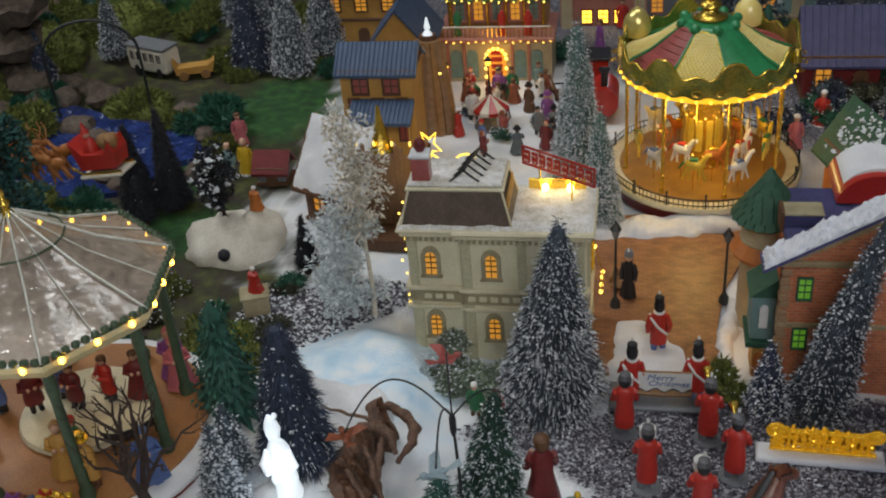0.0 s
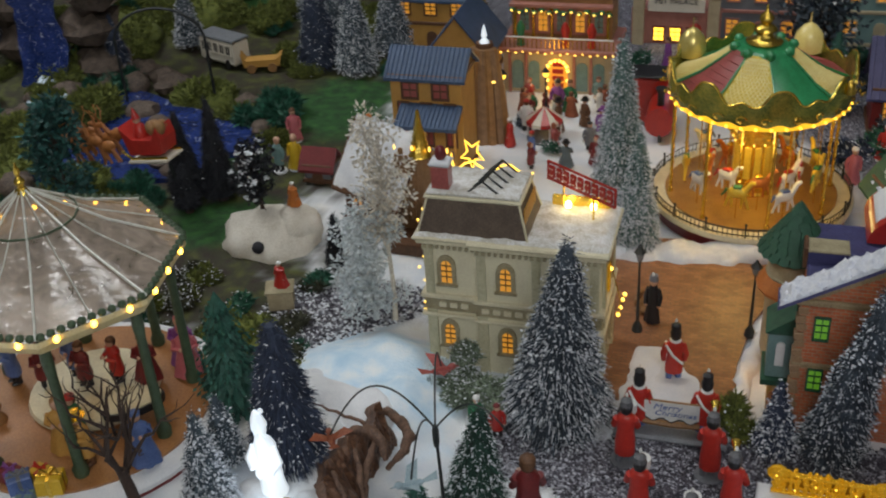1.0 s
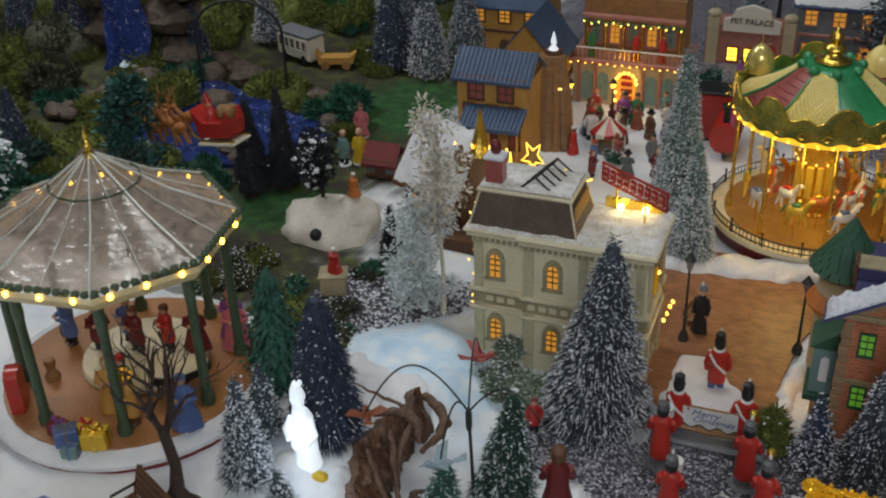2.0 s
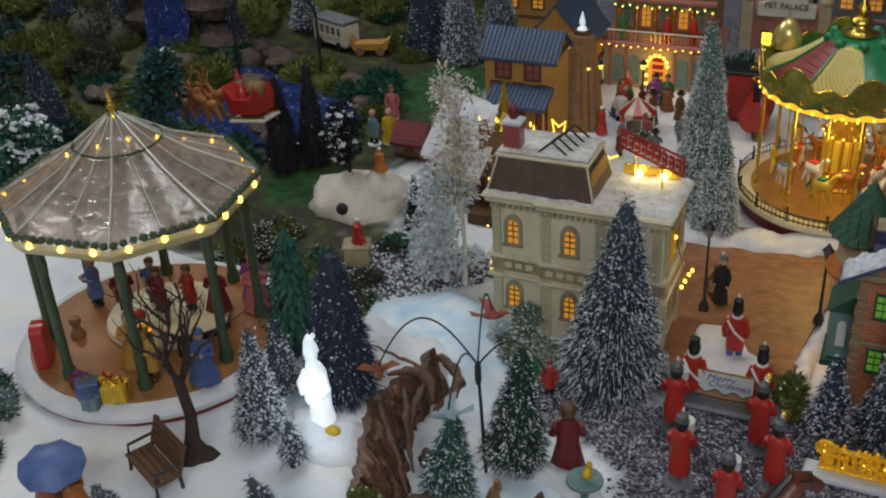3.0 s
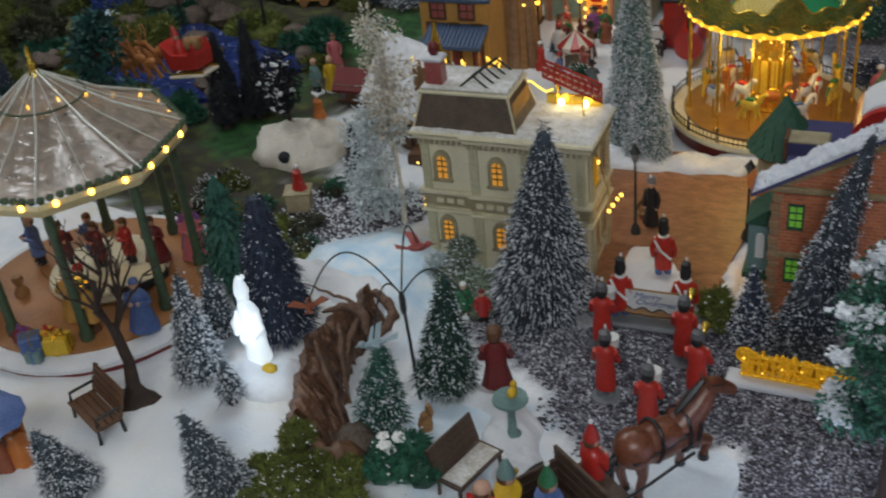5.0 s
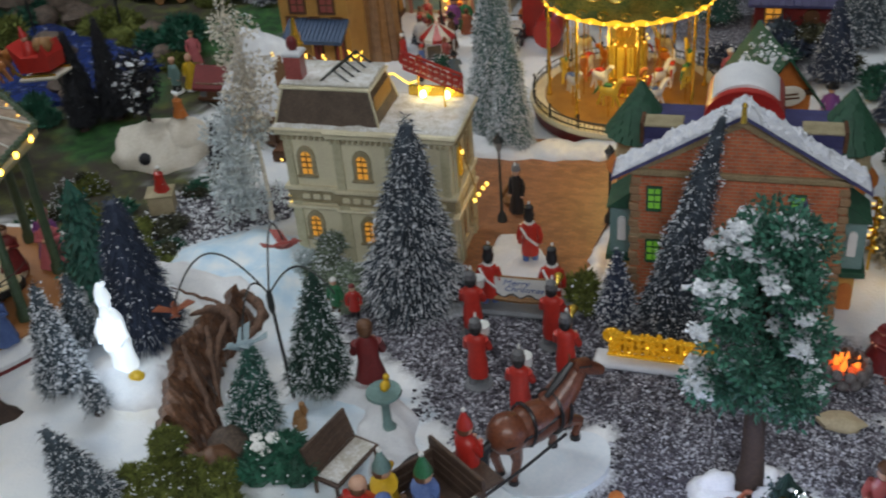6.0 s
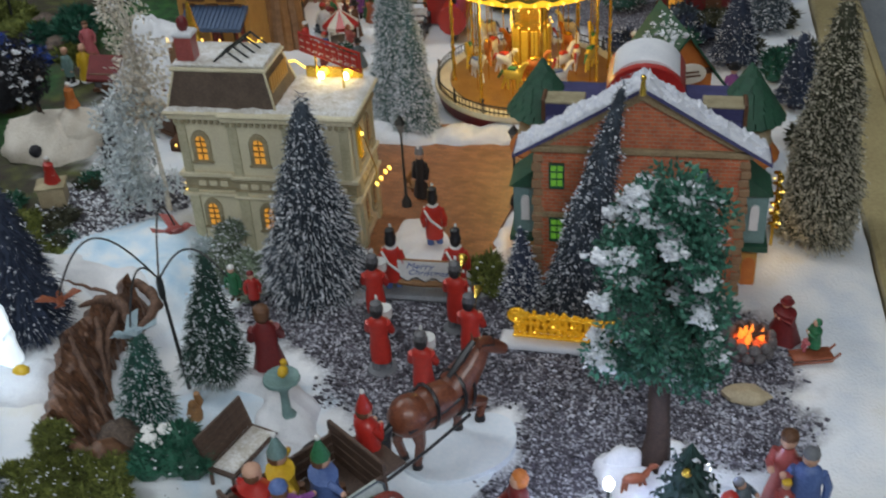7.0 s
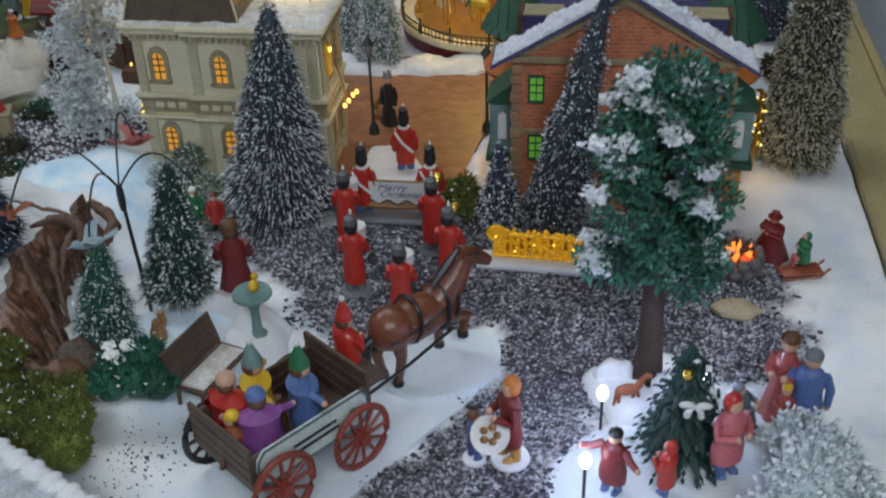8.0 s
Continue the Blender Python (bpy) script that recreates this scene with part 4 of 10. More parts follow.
for k in range(7):
    p = (rng.uniform(-0.014, 0.008), rng.uniform(-0.014, 0.006), 0.027 + rng.uniform(-0.004, 0.003))
    for j in range(5):
        a = 2 * math.pi * j / 5
        b.ball((p[0] + 0.0032 * math.cos(a), p[1] + 0.0032 * math.sin(a), p[2]), (0.0028, 0.0028, 0.0014), 6)
part("flower", b, WHITE, t, "clump of white flowers", True)


def bare_tree(at, h, seed, label):
    rng = random.Random(seed)
    t = thing("bare_tree", at, label, "tree")
    b = Build()
    b.lathe([(0.022, -0.004), (0.018, 0.003), (0.011, 0.010), (0.007, 0.020)], 12)
    b.v = [(x * (1 + 0.2 * math.sin(3 * math.atan2(y, x))), y * (1 + 0.2 * math.sin(3 * math.atan2(y, x))), z) for x, y, z in b.v]
    b.tube([(0, 0, 0.01), (0.003, 0.002, h * 0.25), (-0.004, 0.003, h * 0.45)], [0.0075, 0.0050, 0.0044], 8)
    part("trunk", b, BARK, t, "", True)

    def branch(p, d, length, r, level):
        b = Build()
        q1 = p + d * length * 0.5 + Vector((rng.uniform(-1, 1), rng.uniform(-1, 1), rng.uniform(-0.4, 1))) * length * 0.12
        q2 = q1 + (d + Vector((rng.uniform(-0.5, 0.5), rng.uniform(-0.5, 0.5), rng.uniform(-0.1, 0.5)))).normalized() * length * 0.5
        b.tube([p, q1, q2], [r, r * 0.75, r * 0.4], 6)
        part("branch", b, BARK, t)
        if level < 3:
            for _ in range(3 if level == 0 else 2):
                nd = (d + Vector((rng.uniform(-0.9, 0.9), rng.uniform(-0.9, 0.9), rng.uniform(-0.1, 0.6)))).normalized()
                branch(q1 if rng.random() < 0.4 else q2, nd, length * 0.62, r * 0.55, level + 1)

    for k in range(5):
        a = k * 1.26 + 0.3
        branch(Vector((-0.004, 0.003, h * (0.36 + 0.02 * k))), Vector((0.45 * math.cos(a), 0.45 * math.sin(a), 0.9)).normalized(), h * 0.29, 0.0030, 0)
    return t


bare_tree((-0.136, 0.588, 0.043), 0.185, 3, "dark bare gnarled tree on the snow")

# far conifers and bushes, built once and copied
spots = random.Random(11)
far_trees = [brush_tree((-0.30, 1.76, 0), 0.1564, 0.0397, SLATE, 900, 71, "frosted conifer in the woods", 1500, blade=0.00113, group="far conifers"),
             brush_tree((-0.4043, 1.6776, 0), 0.1838, 0.0434, NAVY, 200, 72, "dark conifer in the woods", 1500, blade=0.00116, group="far conifers"),
             brush_tree((-0.76, 1.84, 0.02), 0.1607, 0.0455, GREEN, 60, 73, "green conifer in the woods", 1500, blade=0.00101, group="far conifers")]
for k in range(64):
    x, y = spots.uniform(-1.7, -0.28), spots.uniform(1.62, 2.35)
    if x > -0.42 and y > 1.9 or -0.72 < x < -0.42 and y < 1.84:
        continue
    copy_thing(far_trees[k % 3], pose(x, y, on_ground(x, y) - 0.004, 0, 0, spots.uniform(0, 360)) @ Matrix.Scale(spots.uniform(0.6, 1.15), 4))
for k in range(12):
    x, y = spots.uniform(-0.3, 0.66), spots.uniform(1.98, 2.4)
    copy_thing(far_trees[k % 2], pose(x, y, on_ground(x, y) - 0.004, 0, 0, spots.uniform(0, 360)) @ Matrix.Scale(spots.uniform(0.6, 1.0), 4))
far_bush = bush((-0.6901, 1.409, 0), 0.0647, MOSS, 75, "mossy shrub on the hillside", 4200, 0, 0.35285, 0.0075, "shrub", "hillside shrubs")
far_bush2 = bush((-0.40, 1.46, 0), 0.0500, LEAF, 76, "dark green shrub on the hillside", 4200, 0, 0.42, 0.0075, "shrub", "hillside shrubs")
for k in range(150):
    x, y = spots.uniform(-1.45, -0.24), spots.uniform(1.08, 2.0)
    lake_off = math.hypot((x + 0.60) / 0.21, (y - 1.38) / 0.16)
    if lake_off < 1.15 or x > -0.42 and y < 1.34 or -0.46 < x and 1.44 < y < 1.64 or -0.72 < x < -0.46 and 1.5 < y < 1.74:
        continue
    copy_thing(far_bush if k % 5 else far_bush2, pose(x, y, on_ground(x, y) - 0.006, 0, 0, spots.uniform(0, 360)) @ Matrix.Scale(spots.uniform(0.4, 0.95), 4))


dusk = random.Random(53)
for k in range(46):
    x, y = dusk.uniform(-1.35, -0.70), dusk.uniform(1.02, 1.62)
    if math.hypot((x + 0.60) / 0.21, (y - 1.38) / 0.16) < 1.25 or math.hypot(x + 0.84, y - 1.50) < 0.12:
        continue
    if k % 3 == 0:
        copy_thing(far_trees[1], pose(x, y, on_ground(x, y) - 0.004, 0, 0, dusk.uniform(0, 360)) @ Matrix.Scale(dusk.uniform(0.5, 0.8), 4))
    else:
        bush((x, y, on_ground(x, y) - 0.004), dusk.uniform(0.03, 0.05), (INK, SPRUCE, OLIVE)[k % 3], 520 + k, "dark undergrowth beside the lake", 1400, 0, 0.8, 0.008, "shrub", "dark undergrowth")


def moss_mound(at, r, h, seed, m=MOSS, label="olive moss mound on the hillside"):
    """A soft mound of moss with a ragged pile."""
    rng = np.random.default_rng(seed)
    t = thing("moss_mound", at, label, "moss", "moss mounds")
    b = Build()
    b.ball((0, 0, 0), (r, r * 0.8, h), 20)
    b.v = [tuple(Vector(q) * (1 + 0.22 * noise.noise(Vector(q) * (2.0 / r) + Vector((seed, 0, 0))))) for q in b.v]
    part("mound", b, m, t, "", True)
    n = 2600
    a, u = rng.uniform(0, 2 * math.pi, n), rng.uniform(0, 1, n)
    d = np.stack([np.cos(a) * np.sqrt(1 - u * u), np.sin(a) * np.sqrt(1 - u * u), u], 1)
    roots = d * np.array([r, r * 0.8, h]) * 0.93
    tips = roots + d * 0.006 + rng.normal(0, 0.004, (n, 3))
    loose(part("moss_coat", fan_mesh("pile", roots, tips, 0.0016, m, seed), None, t))


for k, (x, y, r, h) in enumerate(((-0.80, 1.68, 0.085, 0.05), (-0.555, 1.535, 0.055, 0.026), (-0.88, 1.88, 0.08, 0.05), (-0.60, 1.225, 0.05, 0.024), (-0.72, 1.25, 0.06, 0.03), (-0.52, 1.19, 0.04, 0.018), (-0.46, 1.47, 0.045, 0.022), (-0.68, 1.83, 0.07, 0.045), (-0.99, 1.55, 0.08, 0.05), (-0.78, 1.36, 0.05, 0.03), (-0.37, 1.40, 0.03, 0.012))):
    moss_mound((x, y, on_ground(x, y) - 0.003), r, h, 200 + k, OLIVE if x < -0.87 else MOSS, "dark moss mound on the hillside" if x < -0.87 else "olive moss mound on the hillside")

for k, (x, y, h, r, m, sn) in enumerate(((0.575, 1.42, 0.12, 0.034, NAVY, 300), (0.62, 1.55, 0.16, 0.04, SLATE, 700), (0.52, 1.70, 0.18, 0.045, NAVY, 200), (0.60, 1.78, 0.15, 0.04, SLATE, 500), (0.645, 1.30, 0.10, 0.03, NAVY, 200), (0.42, 1.62, 0.13, 0.035, GREEN, 200), (0.235, 1.62, 0.10, 0.028, PALE, 400), (-0.33, 1.66, 0.17, 0.04, SLATE, 1200), (-0.40, 1.72, 0.19, 0.045, SLATE, 1200), (-0.665, 1.71, 0.12, 0.03, SLATE, 800))):
    brush_tree((x, y, on_ground(x, y)), h, r, m, sn, 300 + k, "frosted bottle-brush tree at the back of the village" if sn > 350 else "dark bottle-brush tree at the back of the village", 1300, group="back row trees")
for k, (x, y, r, m) in enumerate(((0.63, 1.40, 0.03, LEAF), (0.55, 1.56, 0.035, OLIVE), (0.45, 1.78, 0.035, LEAF), (0.30, 1.74, 0.03, OLIVE), (0.62, 1.66, 0.035, LEAF), (0.65, 1.20, 0.022, OLIVE), (0.12, 1.72, 0.03, LEAF))):
    bush((x, y, on_ground(x, y)), r, m, 330 + k, "dark leafy shrub at the back of the village", 1200, 90, 0.8, 0.006, "shrub", "back row shrubs")

clutter = random.Random(31)
for k in range(22):
    x, y = clutter.uniform(0.43, 0.66), clutter.uniform(1.42, 1.80)
    bush((x, y, on_ground(x, y) - 0.002), clutter.uniform(0.016, 0.030), (NAVY, OLIVE, SLATE, LEAF, DARKSLATE)[k % 5], 480 + k, "dark twiggy shrub behind the carousel", 900, 60 if k % 3 else 260, 0.9, 0.007, "shrub", "back row shrubs")
scrub = random.Random(77)
for k in range(30):
    x, y = scrub.uniform(-0.36, -0.10), scrub.uniform(0.885, 1.06)
    if math.hypot(x + 0.255, (y - 1.10) * 1.2) < 0.095 or x > -0.16 and y > 0.93:
        continue
    bush((x, y, on_ground(x, y) - 0.002), scrub.uniform(0.010, 0.021), (OLIVE, MOSS, LEAF, OLIVE)[k % 4], 400 + k, "low dark scrub on mossy ground" if k % 4 < 3 else "low dark scrub dusted with snow", 700, 40 if k % 4 < 3 else 160, 0.55, 0.0045, "shrub", "low scrub")
for k, (x, y, r, m) in enumerate(((-0.343, 0.572, 0.022, PALE), (-0.305, 0.520, 0.018, OLIVE), (-0.372, 0.602, 0.018, GREEN))):
    bush((x, y, on_ground(x, y) - 0.002), r, m, 450 + k, "frosted shrub on the snowy terrace", 1500, 160, 0.75, 0.004, "shrub", "terrace shrubs")


# ---- buildings ----
def arch(w, h, n=7):
    """Outline of a round-headed opening, foot at z = 0."""
    r = w / 2
    return [(-r, 0), (r, 0)] + [(r * math.cos(math.pi * k / n), h - r + r * math.sin(math.pi * k / n)) for k in range(n + 1)]


def arched_window(parent, x, y, z, w, h, pane_mat, frame_mat, at=None):
    m = (at or Matrix()) @ Matrix.Translation((x, y, z))
    b = Build()
    outer, inner = arch(w * 1.75, h * 1.26, 9), arch(w, h, 9)
    outer = [(px, pz - h * 0.04) for px, pz in outer]
    n = len(outer)
    v = [(px, -0.003, pz) for px, pz in outer] + [(px, -0.003, pz) for px, pz in inner] + [(px, 0.001, pz) for px, pz in outer] + [(px, 0.001, pz) for px, pz in inner]
    f = []
    for i in range(n):
        j = (i + 1) % n
        f += [(i, j, n + j, n + i), (j, i, 2 * n + i, 2 * n + j), (n + i, n + j, 3 * n + j, 3 * n + i)]
    b.add(v, f)
    b.box((0, -0.0035, -h * 0.07), (w * 2.0, 0.004, h * 0.07))
    win = part("window", b, frame_mat, parent)
    win.matrix_local = m
    b = Build()
    b.slab(inner, -0.0010, 0.0005)
    part("pane", b, pane_mat, win, "warm lit pane")
    b = Build()
    b.box((0, -0.0018, h * 0.48), (0.0012, 0.0012, h * 0.95))
    for k in (0.28, 0.52, 0.76):
        b.box((0, -0.0018, h * k), (w * 0.98, 0.0012, 0.0011))
    part("glazing_bar", b, BROWN, win)


def square_window(parent, x, y, z, w, h, pane_mat, frame_mat, at=None, bars=2, label="lit pane"):
    m = (at or Matrix()) @ Matrix.Translation((x, y, z))
    b = Build()
    t = min(w, h) * 0.14
    for sx in (-1, 1):
        b.box((sx * (w + t) / 2, -0.001, h / 2), (t, 0.004, h + 2 * t))
    for sz in (-t / 2, h + t / 2):
        b.box((0, -0.001, sz), (w, 0.004, t))
    win = part("window", b, frame_mat, parent)
    win.matrix_local = m
    b = Build()
    b.box((0, 0.0002, h / 2), (w, 0.001, h))
    part("pane", b, pane_mat, win, label)
    b = Build()
    b.box((0, -0.0008, h / 2), (w * 0.08, 0.0012, h))
    for k in range(1, bars + 1):
        b.box((0, -0.0008, h * k / (bars + 1)), (w, 0.0012, w * 0.08))
    part("glazing_bar", b, frame_mat, win)


BULBROOF = mat("bulb_pale_warm", (1, 0.9, 0.6), (1, 0.85, 0.5), 0.3, 60, 400, 0.0, glow=7.0, glow_colour=(1.0, 0.78, 0.30))
BULB_ROOF = bulb_mesh(0.0048, BULBROOF)


def hall():
    """Sage and cream hall with a mansard roof; front faces -y."""
    t = thing("town_hall", pose(0.0995, 0.93, -0.019) @ Matrix.Diagonal((0.79, 0.72, 1.005, 1)), "sage and cream two-storey hall with brown mansard and snowy roof", "building")
    W, D, H = 0.1135, 0.105, 0.168
    b = Build()
    b.box((0, D / 2, H / 2), (2 * W, D, H), 0, 0.001)
    part("wall", b, SAGE, t)
    BX, BO = (W - 0.043) / 2, 0.006       # middle and depth of the bay that stands forward
    BW = W + 0.043
    b = Build()
    b.box((BX, -BO / 2 + 0.001, 0.0836), (BW, BO + 0.002, 0.1672), 0, 0.001)
    part("bay_wall", b, SAGE, t)
    for x in (-W + 0.007, -0.037, 0.033, W - 0.008):
        f = 0 if x < -0.05 else -BO
        b = Build()
        b.box((x, f - 0.0010, 0.045), (0.013, 0.005, 0.09), 0, 0.001)
        b.box((x, f - 0.0010, 0.136), (0.011, 0.005, 0.062), 0, 0.001)
        b.box((x, f - 0.0015, 0.1640), (0.015, 0.007, 0.006), 0, 0.001)
        part("pilaster", b, PILASTER, t)
    for y in (0.012, 0.092):
        b = Build()
        b.box((W + 0.001, y, 0.084), (0.006, 0.016, 0.168), 0, 0.001)
        part("pilaster", b, PILASTER, t)
    for z, hh, out in ((0.083, 0.004, 0.006), (0.106, 0.005, 0.006), (0.090, 0.0022, 0.004), (0.1015, 0.0022, 0.004)):
        b = Build()
        b.box((0, D / 2, z), (2 * W + 2 * out, D + 2 * out, hh), 0, 0.001)
        b.box((BX, 0, z), (BW + 2 * out - 0.0012, 2 * (out + BO), hh - 0.0006), 0, 0.001)
        part("belt_course", b, STONEBAND if hh < 0.003 else CREAM, t)
    b = Build()
    b.box((0, D / 2, 0.0955), (2 * W + 0.003, D + 0.003, 0.011))
    b.box((BX, 0, 0.0955), (BW + 0.002, 2 * BO + 0.003, 0.0106))
    part("frieze", b, STONEBAND, t)
    panel = Build()
    panel.box((0, 0, 0), (0.0095, 0.003, 0.0062), 0, 0.001)
    me = panel.mesh("frieze_panel", CREAM)
    pieces("frieze_panel", me, t, [(-W + 0.022 + 0.0145 * k, -0.0022 - (BO if k > 3 else 0), 0.0955) for k in range(14) if k != 3])
    pieces("frieze_panel", me, t, [Matrix.Translation((W + 0.0022, 0.016 + 0.0145 * k, 0.0955)) @ pose(0, 0, 0, 0, 0, 90) for k in range(6)])
    b = Build()
    b.box((0, D / 2, 0.1705), (2 * W + 0.014, D + 0.014, 0.005), 0, 0.001)
    b.box((0, D / 2, 0.1755), (2 * W + 0.022, D + 0.022, 0.005), 0, 0.002)
    b.box((BX, 0, 0.1703), (BW + 0.012, 2 * BO + 0.014, 0.0046), 0, 0.001)
    b.box((BX, 0, 0.1753), (BW + 0.020, 2 * BO + 0.022, 0.0046), 0, 0.002)
    part("cornice", b, CREAM, t)
    dent = Build()
    dent.box((0, 0, 0), (0.004, 0.004, 0.004), 0, 0.0006)
    me = dent.mesh("dentil", STONEBAND)
    pieces("dentil", me, t, [(-W + 0.004 + 0.0077 * k, -0.005 - (BO if k > 8 else 0), 0.1655) for k in range(29)])
    pieces("dentil", me, t, [(W + 0.006, 0.004 + 0.0077 * k, 0.1655) for k in range(13)])
    for x in (-0.084, -0.006, 0.072):
        f = 0 if x < -0.05 else -BO
        arched_window(t, x, f, 0.122, 0.0142, 0.027, WINDOWLIT, STONEBAND)
        arched_window(t, x, f, 0.046, 0.0142, 0.026, WINDOWLIT, STONEBAND)
    for y in (0.03, 0.072):
        for z in (0.122, 0.046):
            arched_window(t, 0, 0, 0, 0.0125, 0.026, WINDOWLIT, STONEBAND, pose(W, y, z, 0, 0, 90))
    # roof: snow over the flat part, mansard on the other
    b = Build()
    n = 40
    v, f = [], []
    for i in range(n + 1):
        for j in range(n + 1):
            px, py = (2 * W + 0.019) * (i / n - 0.5), D / 2 + (D + 0.019) * (j / n - 0.5)
            rim = min(i, n - i, j, n - j)
            v.append((px, py, 0.1775 if rim == 0 else 0.1800 + min(rim, 3) * 0.0006 + 0.0016 * noise.noise(Vector((px, py, 1)) * 55) + 0.0009 * noise.noise(Vector((px, py, 4)) * 170)))
    for i in range(n):
        for j in range(n):
            q = i * (n + 1) + j
            f.append((q, q + n + 1, q + n + 2, q + 1))
    b.add(v, f)
    part("roof_snow", b, ROOFSNOW, t, "snow on the flat roof", True)
    x0, x1, y0, y1, z0, z1 = -W - 0.004, 0.022, -0.004, 0.095, 0.180, 0.216
    i = 0.012
    b = Build()
    b.add([(x0, y0, z0), (x1, y0, z0), (x1, y1, z0), (x0, y1, z0), (x0 + i, y0 + i, z1), (x1 - i, y0 + i, z1), (x1 - i, y1 - i, z1), (x0 + i, y1 - i, z1)],
          [(0, 1, 5, 4), (1, 2, 6, 5), (2, 3, 7, 6), (3, 0, 4, 7), (4, 5, 6, 7)])
    mans = part("mansard", b, MANSARD, t, "brown slate mansard")
    for (ax, ay), (bx, by) in (((x0, y0), (x0 + i, y0 + i)), ((x1, y0), (x1 - i, y0 + i)), ((x1, y1), (x1 - i, y1 - i))):
        b = Build()
        b.tube([(ax, ay, z0), (bx, by, z1)], 0.0016, 5)
        part("corner_trim", b, CREAM, mans)
    b = Build()
    b.box(((x0 + x1) / 2, (y0 + y1) / 2, z1 + 0.001), (x1 - x0 - 2 * i + 0.008, y1 - y0 - 2 * i + 0.008, 0.0036), 0, 0.0012)
    part("coping", b, CREAM, mans, "cream coping")
    b = Build()
    b.box(((x0 + x1) / 2, (y0 + y1) / 2, z1 + 0.0045), (x1 - x0 - 2 * i + 0.003, y1 - y0 - 2 * i + 0.003, 0.004), 0, 0.0018)
    part("top_snow", b, ROOFSNOW, mans, "snow on the mansard", True)
    # ochre on this side paints the yellow light of the roof lamps
    b = Build()
    b.box((0, 0, 0), (0.002, 0.005, 0.024), 0, 0.0008)
    pieces("lamplight_panel", b.mesh("lamplight_panel", OCHRE), mans, [(x1 - i * 0.5 + 0.0006, y0 + 0.016 + 0.009 * k, (z0 + z1) / 2) for k in range(8)], "panel on the mansard's side with lamplight put in as ochre")
    # skylight frame
    b = Build()
    zc, ry0, ry1 = z1 + 0.009, 0.014, 0.078
    rx = -0.036
    b.tube([(rx, ry0, zc + 0.010), (rx + 0.012, ry1, zc + 0.010)], 0.0018, 5)
    sky = part("skylight", b, IRON, t, "black iron skylight ridge")
    for s in (-1, 1):
        b = Build()
        b.tube([(0, 0, zc + 0.010), (s * 0.020, 0.002, zc - 0.004)], 0.0013, 5)
        pieces("glazing_rafter", b.mesh("glazing_rafter", IRON), sky, [(rx + 0.012 * k / 4, ry0 + (ry1 - ry0) * k / 4, 0) for k in range(5)])
    b = Build()
    b.box((-0.090, 0.026, z1 + 0.017), (0.022, 0.020, 0.026), 0, 0.001)
    chim = part("chimney", b, CANOPYRED, t, "red brick chimney")
    b = Build()
    b.box((-0.090, 0.026, z1 + 0.0325), (0.027, 0.025, 0.006), 0, 0.003)
    part("chimney_snow", b, SNOW, chim, "", True)
    b = Build()
    b.ball((-0.090, 0.026, z1 + 0.042), (0.008, 0.008, 0.008), 8, 0)
    part("chimney_pot", b, MAROON, chim, "", True)
    # sign on posts
    b = Build()
    for z in (0.030, 0.049):
        b.box((-0.002, 0, z), (0.118, 0.003, 0.0016))
    for x in (-0.060, 0.056):
        b.box((x, 0, 0.0395), (0.0016, 0.003, 0.021))
    sg = part("roof_sign", b, REDPAINT, t, "red-framed roof sign on gilded posts")
    sg.matrix_local = pose(0.076, 0.078, 0.176, 0, 0, -36)
    for x in (-0.032, 0.020):
        b = Build()
        b.tube([(x, 0, 0), (x, 0, 0.050)], 0.0014, 5)
        part("post", b, GOLD, sg)
    bar = Build()
    bar.box((0, -0.001, 0), (0.0085, 0.003, 0.014), 0, 0.001)
    me = bar.mesh("sign_bar", REDPAINT)
    pieces("sign_bar", me, sg, [(-0.052 + 0.0125 * k, 0, 0.0395) for k in range(9)], "red block on the roof sign")
    pieces("bulb", bulb_mesh(0.0010, STRIPE), sg, [(-0.054 + 0.0125 * k + dx, -0.003, 0.0395 + dz) for k in range(9) for dx in (0, 0.004) for dz in (-0.004, 0.003)], "small unlit ivory bulb")
    lamp = Build()
    lamp.lathe([(0.003, 0), (0.0035, 0.003), (0.001, 0.005)], 8)
    me = lamp.mesh("lamp_foot", GOLD, True)
    for x in (0.061, 0.093):
        pieces("lamp_foot", me, t, [(x - 0.004, 0.090, 0.1790)])
        pieces("bulb", BULB_ROOF, t, [(x - 0.004, 0.090, 0.1865)], "bright warm bulb")
    # gold box added where the roof lamps cast a yellow glow
    b = Build()
    b.box((0.072, 0.1005, 0.187), (0.074, 0.004, 0.013), 0, 0.002)
    part("lamp_glow_panel", b, GOLD, t, "gold panel standing in for the glow behind the roof lamps")
    # lights on the side wall, their string, and a bracket that glows by its material
    pieces("bulb", BULB_M, t, [(W + 0.009, 0.014, 0.152), (W + 0.016, 0.039, 0.086), (W + 0.016, 0.062, 0.083), (W + 0.016, 0.088, 0.080), (W + 0.016, 0.1125, 0.075), (-W - 0.004, 0.004, 0.083)])
    b = Build()
    b.tube([(W + 0.007, 0.010, 0.165), (W + 0.020, 0.026, 0.110), (W + 0.016, 0.039, 0.086), (W + 0.016, 0.088, 0.080), (W + 0.016, 0.1125, 0.075)], 0.0008, 5)
    part("light_string", b, GOLD, t)
    # light on the bracket is emission in its gold
    b = Build()
    b.box((W + 0.0070, 0.013, 0.142), (0.003, 0.012, 0.030), 0, 0.001)
    part("glow_bracket", b, GOLDGLOW, t, "gilded bracket with bulb light put in as its own glow")
